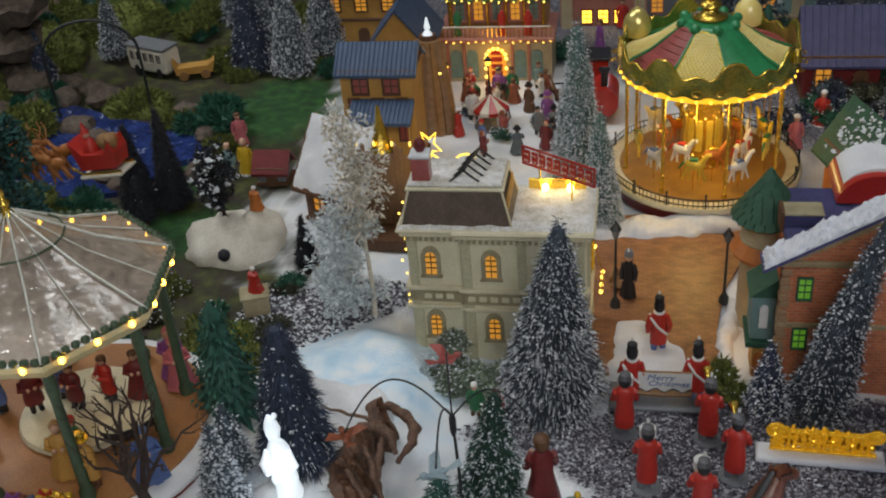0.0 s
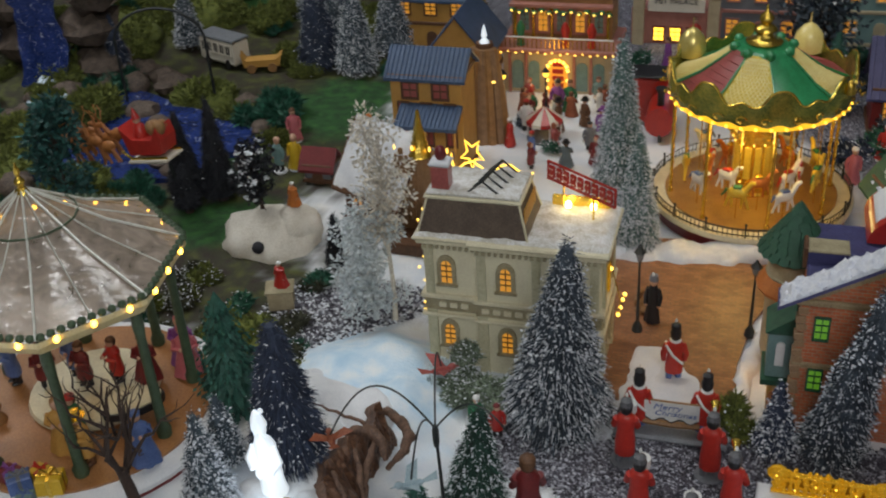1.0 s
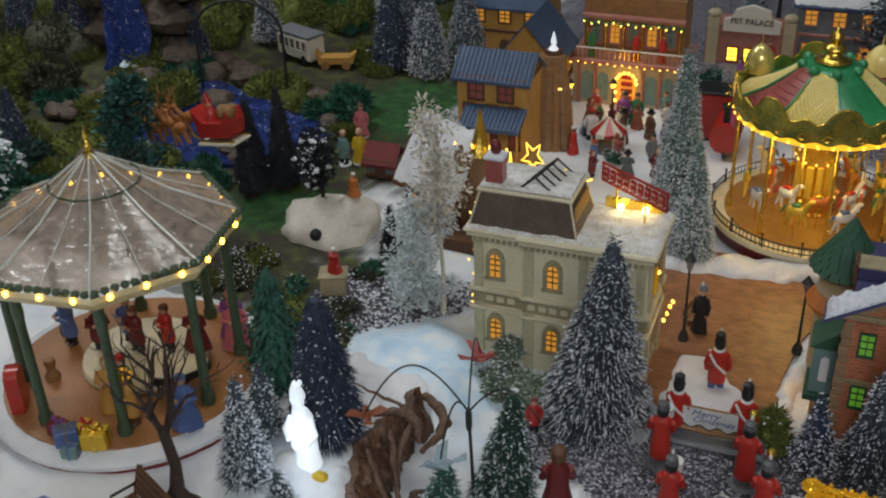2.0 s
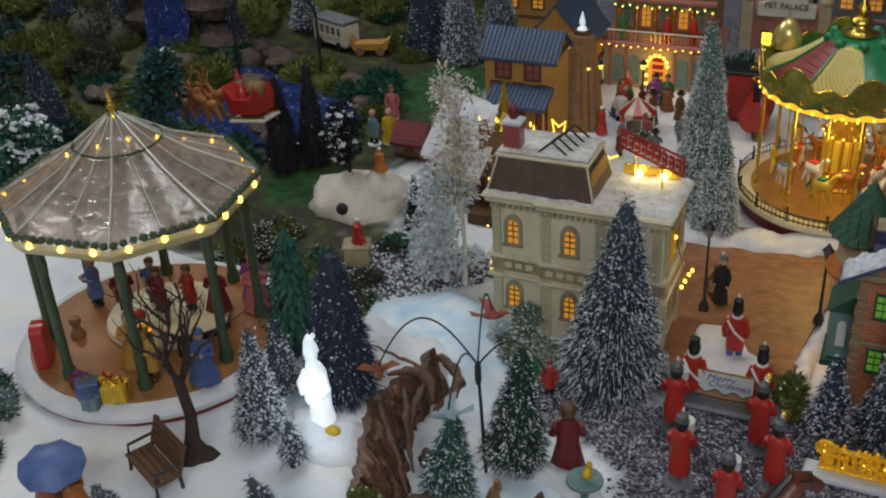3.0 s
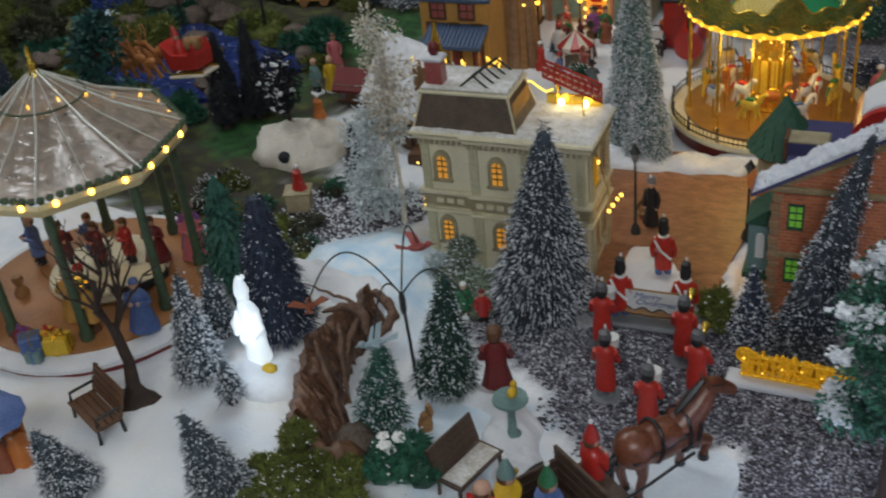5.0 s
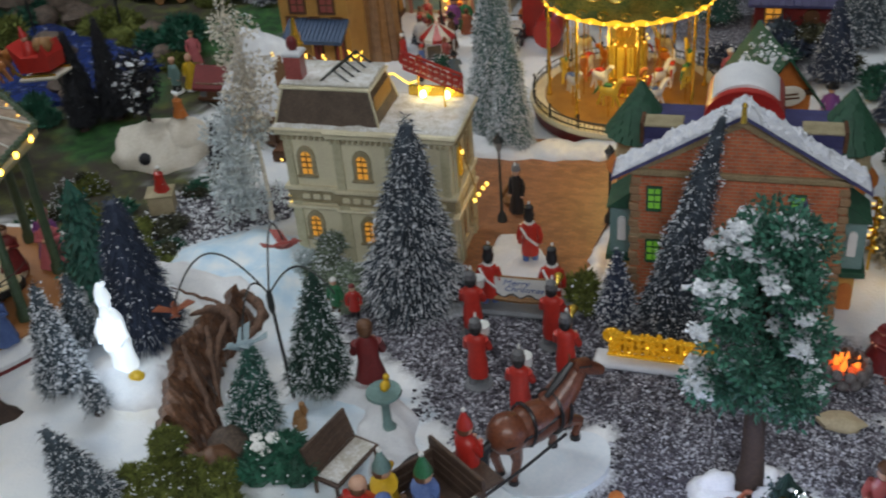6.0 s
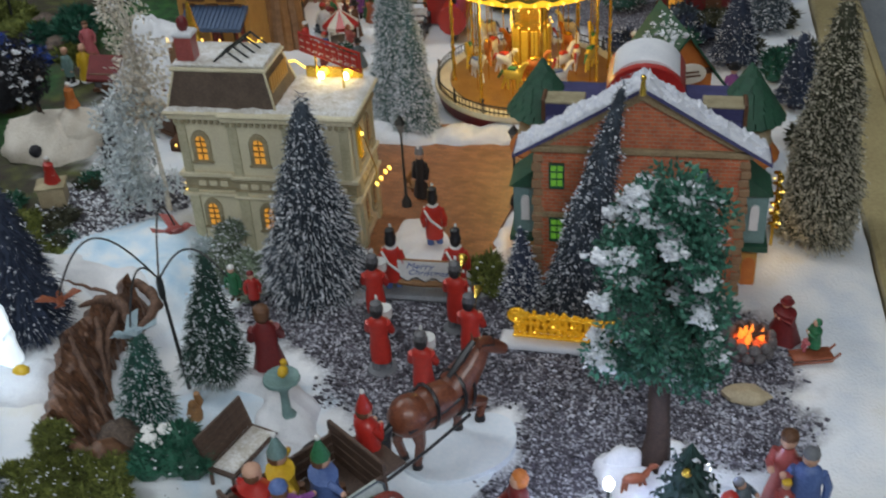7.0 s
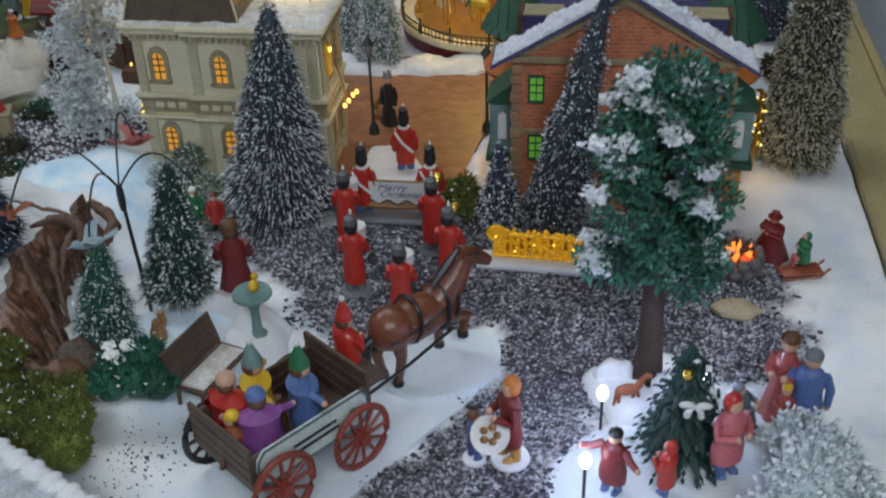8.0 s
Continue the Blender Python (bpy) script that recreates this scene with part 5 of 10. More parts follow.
    pieces("bulb", BULB_S, t, [(-W - 0.006 - 0.002 * (k % 3), 0.010 + 0.010 * (k % 5), 0.09 + 0.0085 * k) for k in range(13)])


hall()


def gable_roof(parent, w, d, z, rise, over, mats, thick=0.005, name="roof", snow=None, at=None, ribs=0, front=None, bare=None, least=0.0014, deep=0.0016):
    """Two slopes with the ridge along y."""
    front = over if front is None else front
    for s in (-1, 1):
        b = Build()
        e = over / (w / 2) * rise
        pts = [(s * (w / 2 + over), z - e), (0, z + rise), (0, z + rise + thick), (s * (w / 2 + over), z - e + thick)]
        b.slab(pts if s < 0 else pts[::-1], -front, d + over)
        ob = part(name, b, mats, parent)
        if at is not None:
            ob.matrix_local = at
        rib = Build()
        rib.tube([(s * (w / 2 + over), 0, z - e + thick), (0, 0, z + rise + thick)], 0.0012, 4)
        if ribs:
            pieces("rib", rib.mesh("rib", mats), ob, [(0, -over + (d + 2 * over) * (k + 0.5) / ribs, 0) for k in range(ribs)])
        if snow:
            b = Build()
            n, m, v, f = (22, 30, [], []) if least > 0 else (48, 64, [], [])
            for i in range(n + 1):
                u = i / n
                for k in range(m + 1):
                    q = k / m
                    edge = min(i, n - i, k, m - k)
                    reach = 1.0 if bare is None else bare + 0.05 * math.sin(k * 1.1) + 0.04 * math.sin(k * 2.7)
                    u = i / n * reach
                    x, y = s * (w / 2 + over * 0.97) * u, -front * 0.97 + (d + 0.97 * (front + over)) * q
                    lump = 0.0038 + 0.006 * noise.noise(Vector((x, y, 0)) * 60) + 0.003 * noise.noise(Vector((x, y, 3)) * 190)
                    if least < 0:
                        lump = deep + 0.006 * noise.noise(Vector((x, y, 0)) * 70) + 0.006 * noise.noise(Vector((x, y, 3)) * 260)
                    lump = max(lump, least)
                    if k in (0, m) or i == n:
                        lump = -0.0015
                    elif edge == 1:
                        lump = max(lump, 0.0016) * (0.6 + 0.9 * noise.noise(Vector((x, y, 7)) * 240))
                    v.append((x, y, z + rise - (rise + e * 0.97) * u + thick + lump))
            for i in range(n):
                for k in range(m):
                    a = i * (m + 1) + k
                    f.append((a, a + 1, a + m + 2, a + m + 1) if s < 0 else (a, a + m + 1, a + m + 2, a + 1))
            b.add(v, f)
            part("roof_snow", b, snow, ob, "snow lying on the roof", True)


def shingle_rows(parent, r, z0, z1, rows, m, at):
    """Shingles in rounds on a cone, each a piece."""
    for k in range(rows):
        u0, u1 = k / rows, (k + 1.25) / rows
        n = max(7, int(20 * (1 - u0)))
        half = 0.44 * 2 * math.pi / n
        r0, r1 = r * (1 - u0) + 0.0016, r * max(0.0, 1 - u1) + 0.0004
        za, zb = z0 + (z1 - z0) * u0, z0 + (z1 - z0) * min(u1, 1.0)
        b = Build()
        v = [(r0 * math.cos(half), -r0 * math.sin(half), za), (r0 * 1.03, 0, za - 0.0014), (r0 * math.cos(half), r0 * math.sin(half), za), (r1 * math.cos(half), r1 * math.sin(half), zb), (r1 * math.cos(half), -r1 * math.sin(half), zb)]
        b.add(v + [(x * 0.93, y, z) for x, y, z in v], [(0, 1, 2, 3, 4), (1, 0, 5, 6), (2, 1, 6, 7), (3, 2, 7, 8), (0, 4, 9, 5)])
        pieces("shingle", b.mesh("shingle", m), parent, [at @ pose(0, 0, 0, 0, 0, 360 * (j + 0.5 * (k % 2)) / n) for j in range(n)])


QUOIN = mat("quoin_brown", (0.34, 0.21, 0.11), (0.22, 0.13, 0.07), 0.65, 60, 600, 0.35)
BRICKTRIM = mat("brick_trim_olive", (0.36, 0.27, 0.14), (0.22, 0.15, 0.08), 0.6, 60, 600, 0.35)


def brick_hall():
    t = thing("brick_hall", pose(0.464, 0.892, 0) @ Matrix.Diagonal((0.877, 0.90, 1.02, 1)), "red brick gabled hall with snowy purple-tiled roof and green cone towers", "building")
    W, D, H, RISE, G = 0.107, 0.07, 0.152, 0.056, 0.020
    b = Build()
    b.box((0, G / 2, H / 2), (2 * W, G, H))
    b.box((0, 0.082, 0.070), (2 * W - 0.012, 0.125, 0.142))
    b.slab([(-W, H), (W, H), (0, H + RISE)], 0.0, G)
    part("wall", b, REDBRICK, t)
    b = Build()
    b.box((0, 0.084, H - 0.004), (2 * W - 0.01, 0.125, 0.010), 0, 0.002)
    part("back_roof", b, PURPLEROOF, t, "purple tiled roof behind the gable")
    for z, out in ((0.080, 0.002), (0.148, 0.004)):
        b = Build()
        b.box((0, G / 2, z), (2 * W + 2 * out, G + 2 * out, 0.006), 0, 0.0012)
        part("belt_course", b, BRICKTRIM, t)
    for s in (-1, 1):
        b = Build()
        b.add([(s * (W + 0.004), -0.004, H), (s * (W - 0.014), -0.004, H + 0.001), (0, -0.004, H + RISE - 0.010), (0, -0.004, H + RISE),
               (s * (W + 0.004), 0.002, H), (s * (W - 0.014), 0.002, H + 0.001), (0, 0.002, H + RISE - 0.010), (0, 0.002, H + RISE)],
              [(0, 1, 2, 3), (1, 0, 4, 5), (2, 1, 5, 6), (3, 2, 6, 7)] if s > 0 else [(3, 2, 1, 0), (5, 4, 0, 1), (6, 5, 1, 2), (7, 6, 2, 3)])
        part("raking_trim", b, BRICKTRIM, t)
    q = Build()
    q.box((0, 0, 0), (0.010, 0.010, 0.0075), 0, 0.001)
    me = q.mesh("quoin", QUOIN)
    pieces("quoin", me, t, [(s * (W - 0.002 - 0.0015 * (k % 2)), 0.002 + 0.0015 * (k % 2), 0.006 + 0.0088 * k) for s in (-1, 1) for k in range(16)])
    gable_roof(t, 2 * W, G - 0.016, H, RISE, 0.022, PURPLEROOF, 0.0036, snow=FLUFFSNOW, front=0.009, least=-0.0004, deep=0.0036)
    b = Build()
    b.tube([(0, -0.024, H + RISE + 0.004), (0, -0.024, H + RISE + 0.018)], [0.0035, 0.002], 8)
    b.ball((0, -0.024, H + RISE + 0.019), 0.003, 8)
    part("finial", b, GOLD, t, "gilded finial", True)
    for x, z in ((-0.084, 0.112), (-0.084, 0.056), (0.060, 0.112), (0.060, 0.056)):
        square_window(t, x, 0, z - 0.002, 0.0125, 0.022, WINDOWGREEN, CONEGREEN, bars=2, label="green lit pane")
    for s in (-1, 1):
        x, y = s * 0.112, 0.128
        b = Build()
        b.lathe([(0.027, 0), (0.027, 0.10), (0.0285, 0.104), (0.0275, 0.108), (0.0275, 0.128), (0.031, 0.134)], 16)
        tw = part("tower", b, BEIGE, t, "", True)
        tw.matrix_local = Matrix.Translation((x, y, 0))
        for z in (0.104, 0.122):
            b = Build()
            b.lathe([(0.0278, z), (0.0295, z + 0.0015), (0.0278, z + 0.003)], 16)
            part("tower_band", b, STONEBAND, tw)
        b = Build()
        b.lathe([(0.039, 0.130), (0.036, 0.134), (0.0005, 0.184)], 16)
        cone = part("cone_roof", b, CONEGREEN, tw, "green shingled cone roof")
        shingle_rows(tw, 0.039, 0.132, 0.184, 9, CONEGREEN, Matrix())
        b = Build()
        b.lathe([(0.037, 0.088), (0.039, 0.092), (0.028, 0.104)], 16)
        part("awning", b, ORANGE, tw, "orange skirt roof")
        # dormer between roof and tower
        b = Build()
        b.slab([(-0.020, 0), (0.020, 0), (0.020, 0.014), (-0.020, 0.014)], 0, 0.024)
        dm = part("dormer", b, PURPLEROOF, t, "purple tiled dormer")
        dm.matrix_local = Matrix.Translation((s * 0.082, 0.062, 0.150))
        b = Build()
        b.box((0, 0.012, 0.0155), (0.042, 0.026, 0.003), 0, 0.001)
        part("dormer_coping", b, STONEBAND, dm, "pale coping")
        b = Build()
        b.box((s * 0.0225, 0.012, 0.008), (0.004, 0.026, 0.022), 0, 0.001)
        part("dormer_cheek", b, BROWN, dm)
        # bay with a lit porch
        b = Build()
        b.box((0, 0, 0.072), (0.026, 0.040, 0.052), 0, 0.002)
        bay = part("bay", b, TEAL, t, "grey-green bay")
        bay.matrix_local = Matrix.Translation((s * (W + 0.013), 0.042, 0))
        b = Build()
        b.plate([(-0.017, -0.025), (0.017, -0.025), (0.017, 0.025), (-0.017, 0.025)], 0.040, 0.046)
        part("bay_sill", b, CONEGREEN, bay)
        b = Build()
        b.slab([(-0.017, 0.098), (0.017, 0.098), (s * -0.012, 0.118)], -0.024, 0.024)
        part("bay_roof", b, CONEGREEN, bay)
        b = Build()
        b.slab([(px, 0.062 + pz) for px, pz in arch(0.009, 0.026)], -0.0225, -0.0195)
        part("bay_window", b, WHITE, bay, "white arched window")
        b = Build()
        b.box((s * -0.002, 0, 0.020), (0.020, 0.034, 0.040), 0, 0.001)
        part("porch", b, OCHRE, bay, "ochre lit porch")
        b = Build()
        b.slab(arch(0.014, 0.030), -0.0185, -0.0172)
        part("porch_door", b, ORANGE, bay, "orange door")


brick_hall()


def barrel_kiosk():
    t = thing("barrel_kiosk", (0.465, 0.995, 0), "small kiosk with red barrel roof under snow", "building")
    b = Build()
    b.box((0, 0.03, 0.083), (0.066, 0.055, 0.166), 0, 0.001)
    part("wall", b, BEIGE, t)
    b = Build()
    pts = [(0.038 * math.cos(math.pi * k / 14), 0.158 + 0.030 * math.sin(math.pi * k / 14)) for k in range(15)]
    b.slab(pts[::-1], -0.006, 0.06)
    part("barrel_roof", b, REDPAINT, t, "red barrel roof", True)
    b = Build()
    pts = [(0.035 * math.cos(math.pi * k / 14), 0.162 + 0.029 * math.sin(math.pi * k / 14)) for k in range(15)]
    b.slab(pts[::-1], 0.004, 0.058)
    part("roof_snow", b, SNOW, t, "snow on the barrel roof", True)


barrel_kiosk()


def house(name, at, w, d, h, rise, wall, roof, label, cols=3, rows=1, snow=None, pane=WINDOWLIT, frame=BROWN, over=0.010, ridge_x=True, door=True, ribs=0):
    """A small gabled house; its front faces -y. ridge_x: the ridge runs along x."""
    t = thing(name, at, label, "house", "village houses")
    b = Build()
    b.box((0, d / 2, h / 2), (w, d, h), 0, 0.001)
    if ridge_x:
        turn = Matrix.Translation((-w / 2, d / 2, 0)) @ pose(0, 0, 0, 0, 0, -90)
        b.slab([(-d / 2, h), (d / 2, h), (0, h + rise)], 0, w, 0, turn)
    else:
        b.slab([(-w / 2, h), (w / 2, h), (0, h + rise)], 0, d)
    part("wall", b, wall, t)
    if ridge_x:
        gable_roof(t, d, w, h, rise, over, roof, 0.004, "roof_slope", snow, Matrix.Translation((-w / 2, d / 2, 0)) @ pose(0, 0, 0, 0, 0, -90), ribs)
    else:
        gable_roof(t, w, d, h, rise, over, roof, 0.004, "roof_slope", snow)
    for r in range(rows):
        for c in range(cols):
            x = -w / 2 + w * (c + 0.5) / cols
            z = h * (r + 0.32) / rows
            if door and r == 0 and c == cols // 2:
                b = Build()
                b.slab([(x + px, pz) for px, pz in arch(min(w / cols * 0.42, 0.03), h / rows * 0.72)], -0.002, 0.001)
                part("door", b, frame, t)
            else:
                square_window(t, x, 0, z, min(w / cols * 0.4, 0.03), h / rows * 0.42, pane, frame)
    for z in (0.004, h / max(rows, 1)):
        b = Build()
        b.box((0, d / 2, z), (w + 0.006, d + 0.006, 0.006), 0, 0.001)
        part("trim_course", b, frame, t)
    return t


hut = house("market_hut", (0.503, 1.125, 0, 0, 0, 18), 0.062, 0.080, 0.122, 0.044, ORANGE, CONEGREEN, "orange market hut with green shingled roof and oval sign", 1, 1, None, WINDOWLIT, BROWN, 0.0126, False)
b = Build()
b.lathe([(0.018, 0), (0.018, 0.003), (0.015, 0.004)], 24, squash=0.62)
ob = part("oval_sign", b, STRIPE, hut, "cream oval sign with illegible lettering", True)
ob.matrix_local = pose(0, -0.016, 0.128, 90)
bar = Build()
bar.box((0, 0, 0), (0.018, 0.0008, 0.0018))
pieces("lettering_bar", bar.mesh("lettering_bar", BROWN), hut, [(0, -0.0206, 0.131), (0.002, -0.0206, 0.1265)])
b = Build()
rng = np.random.default_rng(5)
pl = np.stack([rng.uniform(-0.038, -0.002, 110), rng.uniform(-0.01, 0.075, 110), np.zeros(110)], 1)
pl[:, 2] = 0.122 + 0.044 * (1 - np.abs(pl[:, 0]) / 0.030) + 0.005
part("roof_snow", flake_mesh("roof_snow", pl, rng.uniform(0.002, 0.005, 110), FLOCK, 3), None, hut, "patchy snow on one slope")

blue = house("blue_roof_house", (-0.108, 1.335, 0), 0.098, 0.066, 0.146, 0.026, OCHRE, BLUEROOF, "ochre timber house with ribbed blue roof", 3, 1, None, CANOPYRED, BROWN, 0.0070, True, False, 18)
for x in (-0.022, 0.020):
    square_window(blue, x, 0, 0.116, 0.019, 0.021, CANOPYRED, BROWN, bars=1, label="red curtained pane")
b = Build()
b.add([(-0.036, 0, 0.108), (0.050, 0, 0.108), (0.050, -0.040, 0.091), (-0.036, -0.040, 0.091), (-0.036, 0, 0.103), (0.050, 0, 0.103), (0.050, -0.040, 0.086), (-0.036, -0.040, 0.086)],
      [(0, 1, 2, 3), (7, 6, 5, 4), (3, 2, 6, 7), (1, 0, 4, 5), (0, 3, 7, 4), (2, 1, 5, 6)])
porch = part("porch_roof", b, BLUEROOF, blue, "blue porch roof")
rib = Build()
rib.tube([(0, 0, 0.1085), (0, -0.040, 0.0915)], 0.001, 4)
pieces("rib", rib.mesh("rib", BLUEROOF), porch, [(-0.034 + 0.0060 * k, 0, 0) for k in range(14)])
post = Build()
post.tube([(0, -0.037, 0), (0, -0.037, 0.088)], 0.0018, 5)
pieces("porch_post", post.mesh("porch_post", OCHRE), blue, [(-0.033, 0, 0), (0.007, 0, 0), (0.047, 0, 0)])
house("blue_annexe", (-0.118, 1.53, 0), 0.085, 0.10, 0.105, 0.052, OCHRE, BLUEROOF, "taller ochre annexe with steep blue roof", 2, 2, None, WINDOWLIT, BROWN, 0.0092, False, False)
house("snowy_cottage", (-0.140, 1.178, 0, 0, 0, -26), 0.094, 0.086, 0.064, 0.062, BROWN, BROWN, "brown cottage with a thick snowy roof", 2, 1, SNOW, WINDOWLIT, BROWN, 0.012, True)
house("rose_shed", (-0.257, 1.285, 0), 0.038, 0.034, 0.026, 0.018, GREYPAINT, MAROON, "small grey shed with a dull red roof", 1, 1, None, WINDOWLIT, BROWN, 0.0071, True)


def theatre():
    t = thing("theatre", pose(0.014, 1.63, 0) @ grow(0.58, 0.95), "rose and green theatre with lit entrance and balcony", "building")
    W, D = 0.30, 0.16
    b = Build()
    b.box((0, D / 2, 0.065), (W, D, 0.13), 0, 0.001)
    part("lower_wall", b, BEIGE, t)
    b = Build()
    b.box((0, D / 2 + 0.03, 0.215), (W * 0.9, D * 0.7, 0.17), 0, 0.001)
    part("upper_wall", b, WOOD, t)
    b = Build()
    b.box((0, D / 2 - 0.01, 0.135), (W + 0.02, D + 0.03, 0.014), 0, 0.003)
    bal = part("balcony", b, ROSE, t, "rose balcony ledge")
    rail = Build()
    rail.tube([(0, 0, 0), (0, 0, 0.03)], 0.0015, 5)
    me = rail.mesh("baluster", GOLD)
    pieces("baluster", me, bal, [(-W / 2 + 0.012 * k, -0.018, 0.142) for k in range(26)])
    b = Build()
    b.box((0, -0.018, 0.173), (W, 0.004, 0.003))
    part("rail", b, WHITE, bal)
    for x in (-0.11, -0.065, 0.065, 0.11):
        b = Build()
        b.slab([(x + px, 0.012 + pz) for px, pz in arch(0.030, 0.085)], -0.003, 0.001)
        part("arch_door", b, TEAL, t, "teal arched door")
        b = Build()
        b.box((x - 0.021, -0.004, 0.06), (0.007, 0.008, 0.12), 0, 0.001)
        part("pilaster", b, ROSE, t)
    b = Build()
    b.slab(arch(0.052, 0.105), -0.006, 0.001)
    part("entrance", b, WINDOWLIT, t, "glowing yellow entrance")
    b = Build()
    for k in range(4):
        b.box((0.002, -0.010, 0.03 + 0.021 * k), (0.030, 0.004, 0.013), 0, 0.001)
    part("entrance_board", b, REDPAINT, t, "red boards in the entrance")
    pieces("bulb", BULB_L, t, [(0.028 * math.cos(a), -0.012, 0.075 + 0.030 * math.sin(a)) for a in np.linspace(0, math.pi, 8)] + [(s * 0.028, -0.012, z) for s in (-1, 1) for z in (0.02, 0.045)])
    for k, x in enumerate((-0.10, -0.05, 0.0, 0.05, 0.10)):
        arched_window(t, x, D / 2 - 0.026, 0.165, 0.024, 0.062, WINDOWLIT if k % 2 else TEAL, ROSE)
    colm = Build()
    colm.lathe([(0.006, 0), (0.0065, 0.006), (0.0042, 0.010), (0.0038, 0.080), (0.0062, 0.088), (0.0062, 0.094)], 10)
    me = colm.mesh("column", GOLD, True)
    pieces("column", me, t, [(-0.125 + 0.05 * k, D / 2 - 0.034, 0.142) for k in range(6)])
    b = Build()
    b.box((0, D / 2 - 0.034, 0.243), (W * 0.92, 0.020, 0.012), 0, 0.002)
    part("upper_cornice", b, ROSE, t, "rose upper cornice")
    b = Build()
    b.ball((0, 0, 0), (0.010, 0.004, 0.006), 7)
    pieces("swag", b.mesh("swag", GREENPAINT, True), t, [(-0.13 + 0.02 * k, D / 2 - 0.046, 0.232 - 0.006 * (k % 2)) for k in range(14)], "green garland swag")
    pieces("bulb", BULB_M, t, [(-0.13 + 0.02 * k, D / 2 - 0.051, 0.231 - 0.006 * (k % 2)) for k in range(14)])
    for x in (-0.10, 0.02, 0.09):
        b = Build()
        b.lathe([(0.012, 0), (0.009, 0.03), (0.013, 0.05), (0.004, 0.07)], 10)
        fig = part("balcony_figure", b, (REDPAINT, ORANGE, GREENPAINT)[int(x * 10) % 3], t, "", True)
        fig.matrix_local = Matrix.Translation((x, 0.0, 0.143))
    pieces("bulb", BULB_M, t, [(-W / 2 + 0.02 * k, -0.024, 0.128 + 0.004 * (k % 2)) for k in range(16)])


theatre()


def pet_shop():
    t = thing("pet_shop", pose(0.172, 1.86, -0.05) @ grow(0.62), "rose shop front with cream parapet sign and lit windows", "building")
    b = Build()
    b.box((0, 0.06, 0.085), (0.24, 0.12, 0.17), 0, 0.002)
    part("wall", b, ROSE, t)
    b = Build()
    b.slab([(-0.075, 0.165), (0.075, 0.165), (0.075, 0.195), (0.055, 0.20), (0.045, 0.222), (0, 0.235), (-0.045, 0.222), (-0.055, 0.20), (-0.075, 0.195)], -0.008, 0.01)
    part("parapet", b, STRIPE, t, "cream parapet sign")
    for x in (-0.10, 0.10):
        b = Build()
        b.box((x, 0.0, 0.10), (0.03, 0.03, 0.20), 0, 0.002)
        b.ball((x, 0.0, 0.208), (0.02, 0.02, 0.012), 8)
        part("pillar", b, BEIGE, t)
    for x in (-0.045, 0.0, 0.045):
        square_window(t, x, 0, 0.085, 0.026, 0.035, BULBGOLD, MAROON)
    b = Build()
    b.box((0, -0.006, 0.06), (0.25, 0.012, 0.012), 0, 0.002)
    part("cornice", b, CREAM, t)
    cu = bpy.data.curves.new("sign_lettering", "FONT")
    cu.body, cu.size, cu.align_x, cu.extrude = "PET PALACE", 0.021, "CENTER", 0.0006
    cu.materials.append(BLACK)
    ob = new("sign_lettering", cu)
    ob.parent = t
    ob.matrix_local = pose(0, -0.0095, 0.187, 90)


pet_shop()
house("village_house", (0.3082, 1.8766, 0), 0.1339, 0.1004, 0.1135, 0.0639, GREYPAINT, BLUEROOF, "grey house with lit windows at the back", 3, 2, SNOW, WINDOWLIT, ROSE, 0.008)
house("village_house", (0.498, 1.885, 0), 0.1406, 0.1055, 0.1192, 0.0745, TEAL, GREYPAINT, "grey-green house with lit windows at the back", 3, 2, SNOW, WINDOWLIT, BEIGE, 0.0084)
house("village_house", (-0.2339, 1.7775, 0), 0.1406, 0.1055, 0.0994, 0.087, OCHRE, BLUEROOF, "ochre house with blue roof at the back", 3, 2, None, WINDOWLIT, BROWN, 0.007)
house("village_house", (0.523, 1.5557, 0), 0.1038, 0.0798, 0.0677, 0.0592, MAROON, PURPLEROOF, "maroon house behind the market hut", 2, 1, None, WINDOWLIT, BROWN, 0.0096, ribs=11)


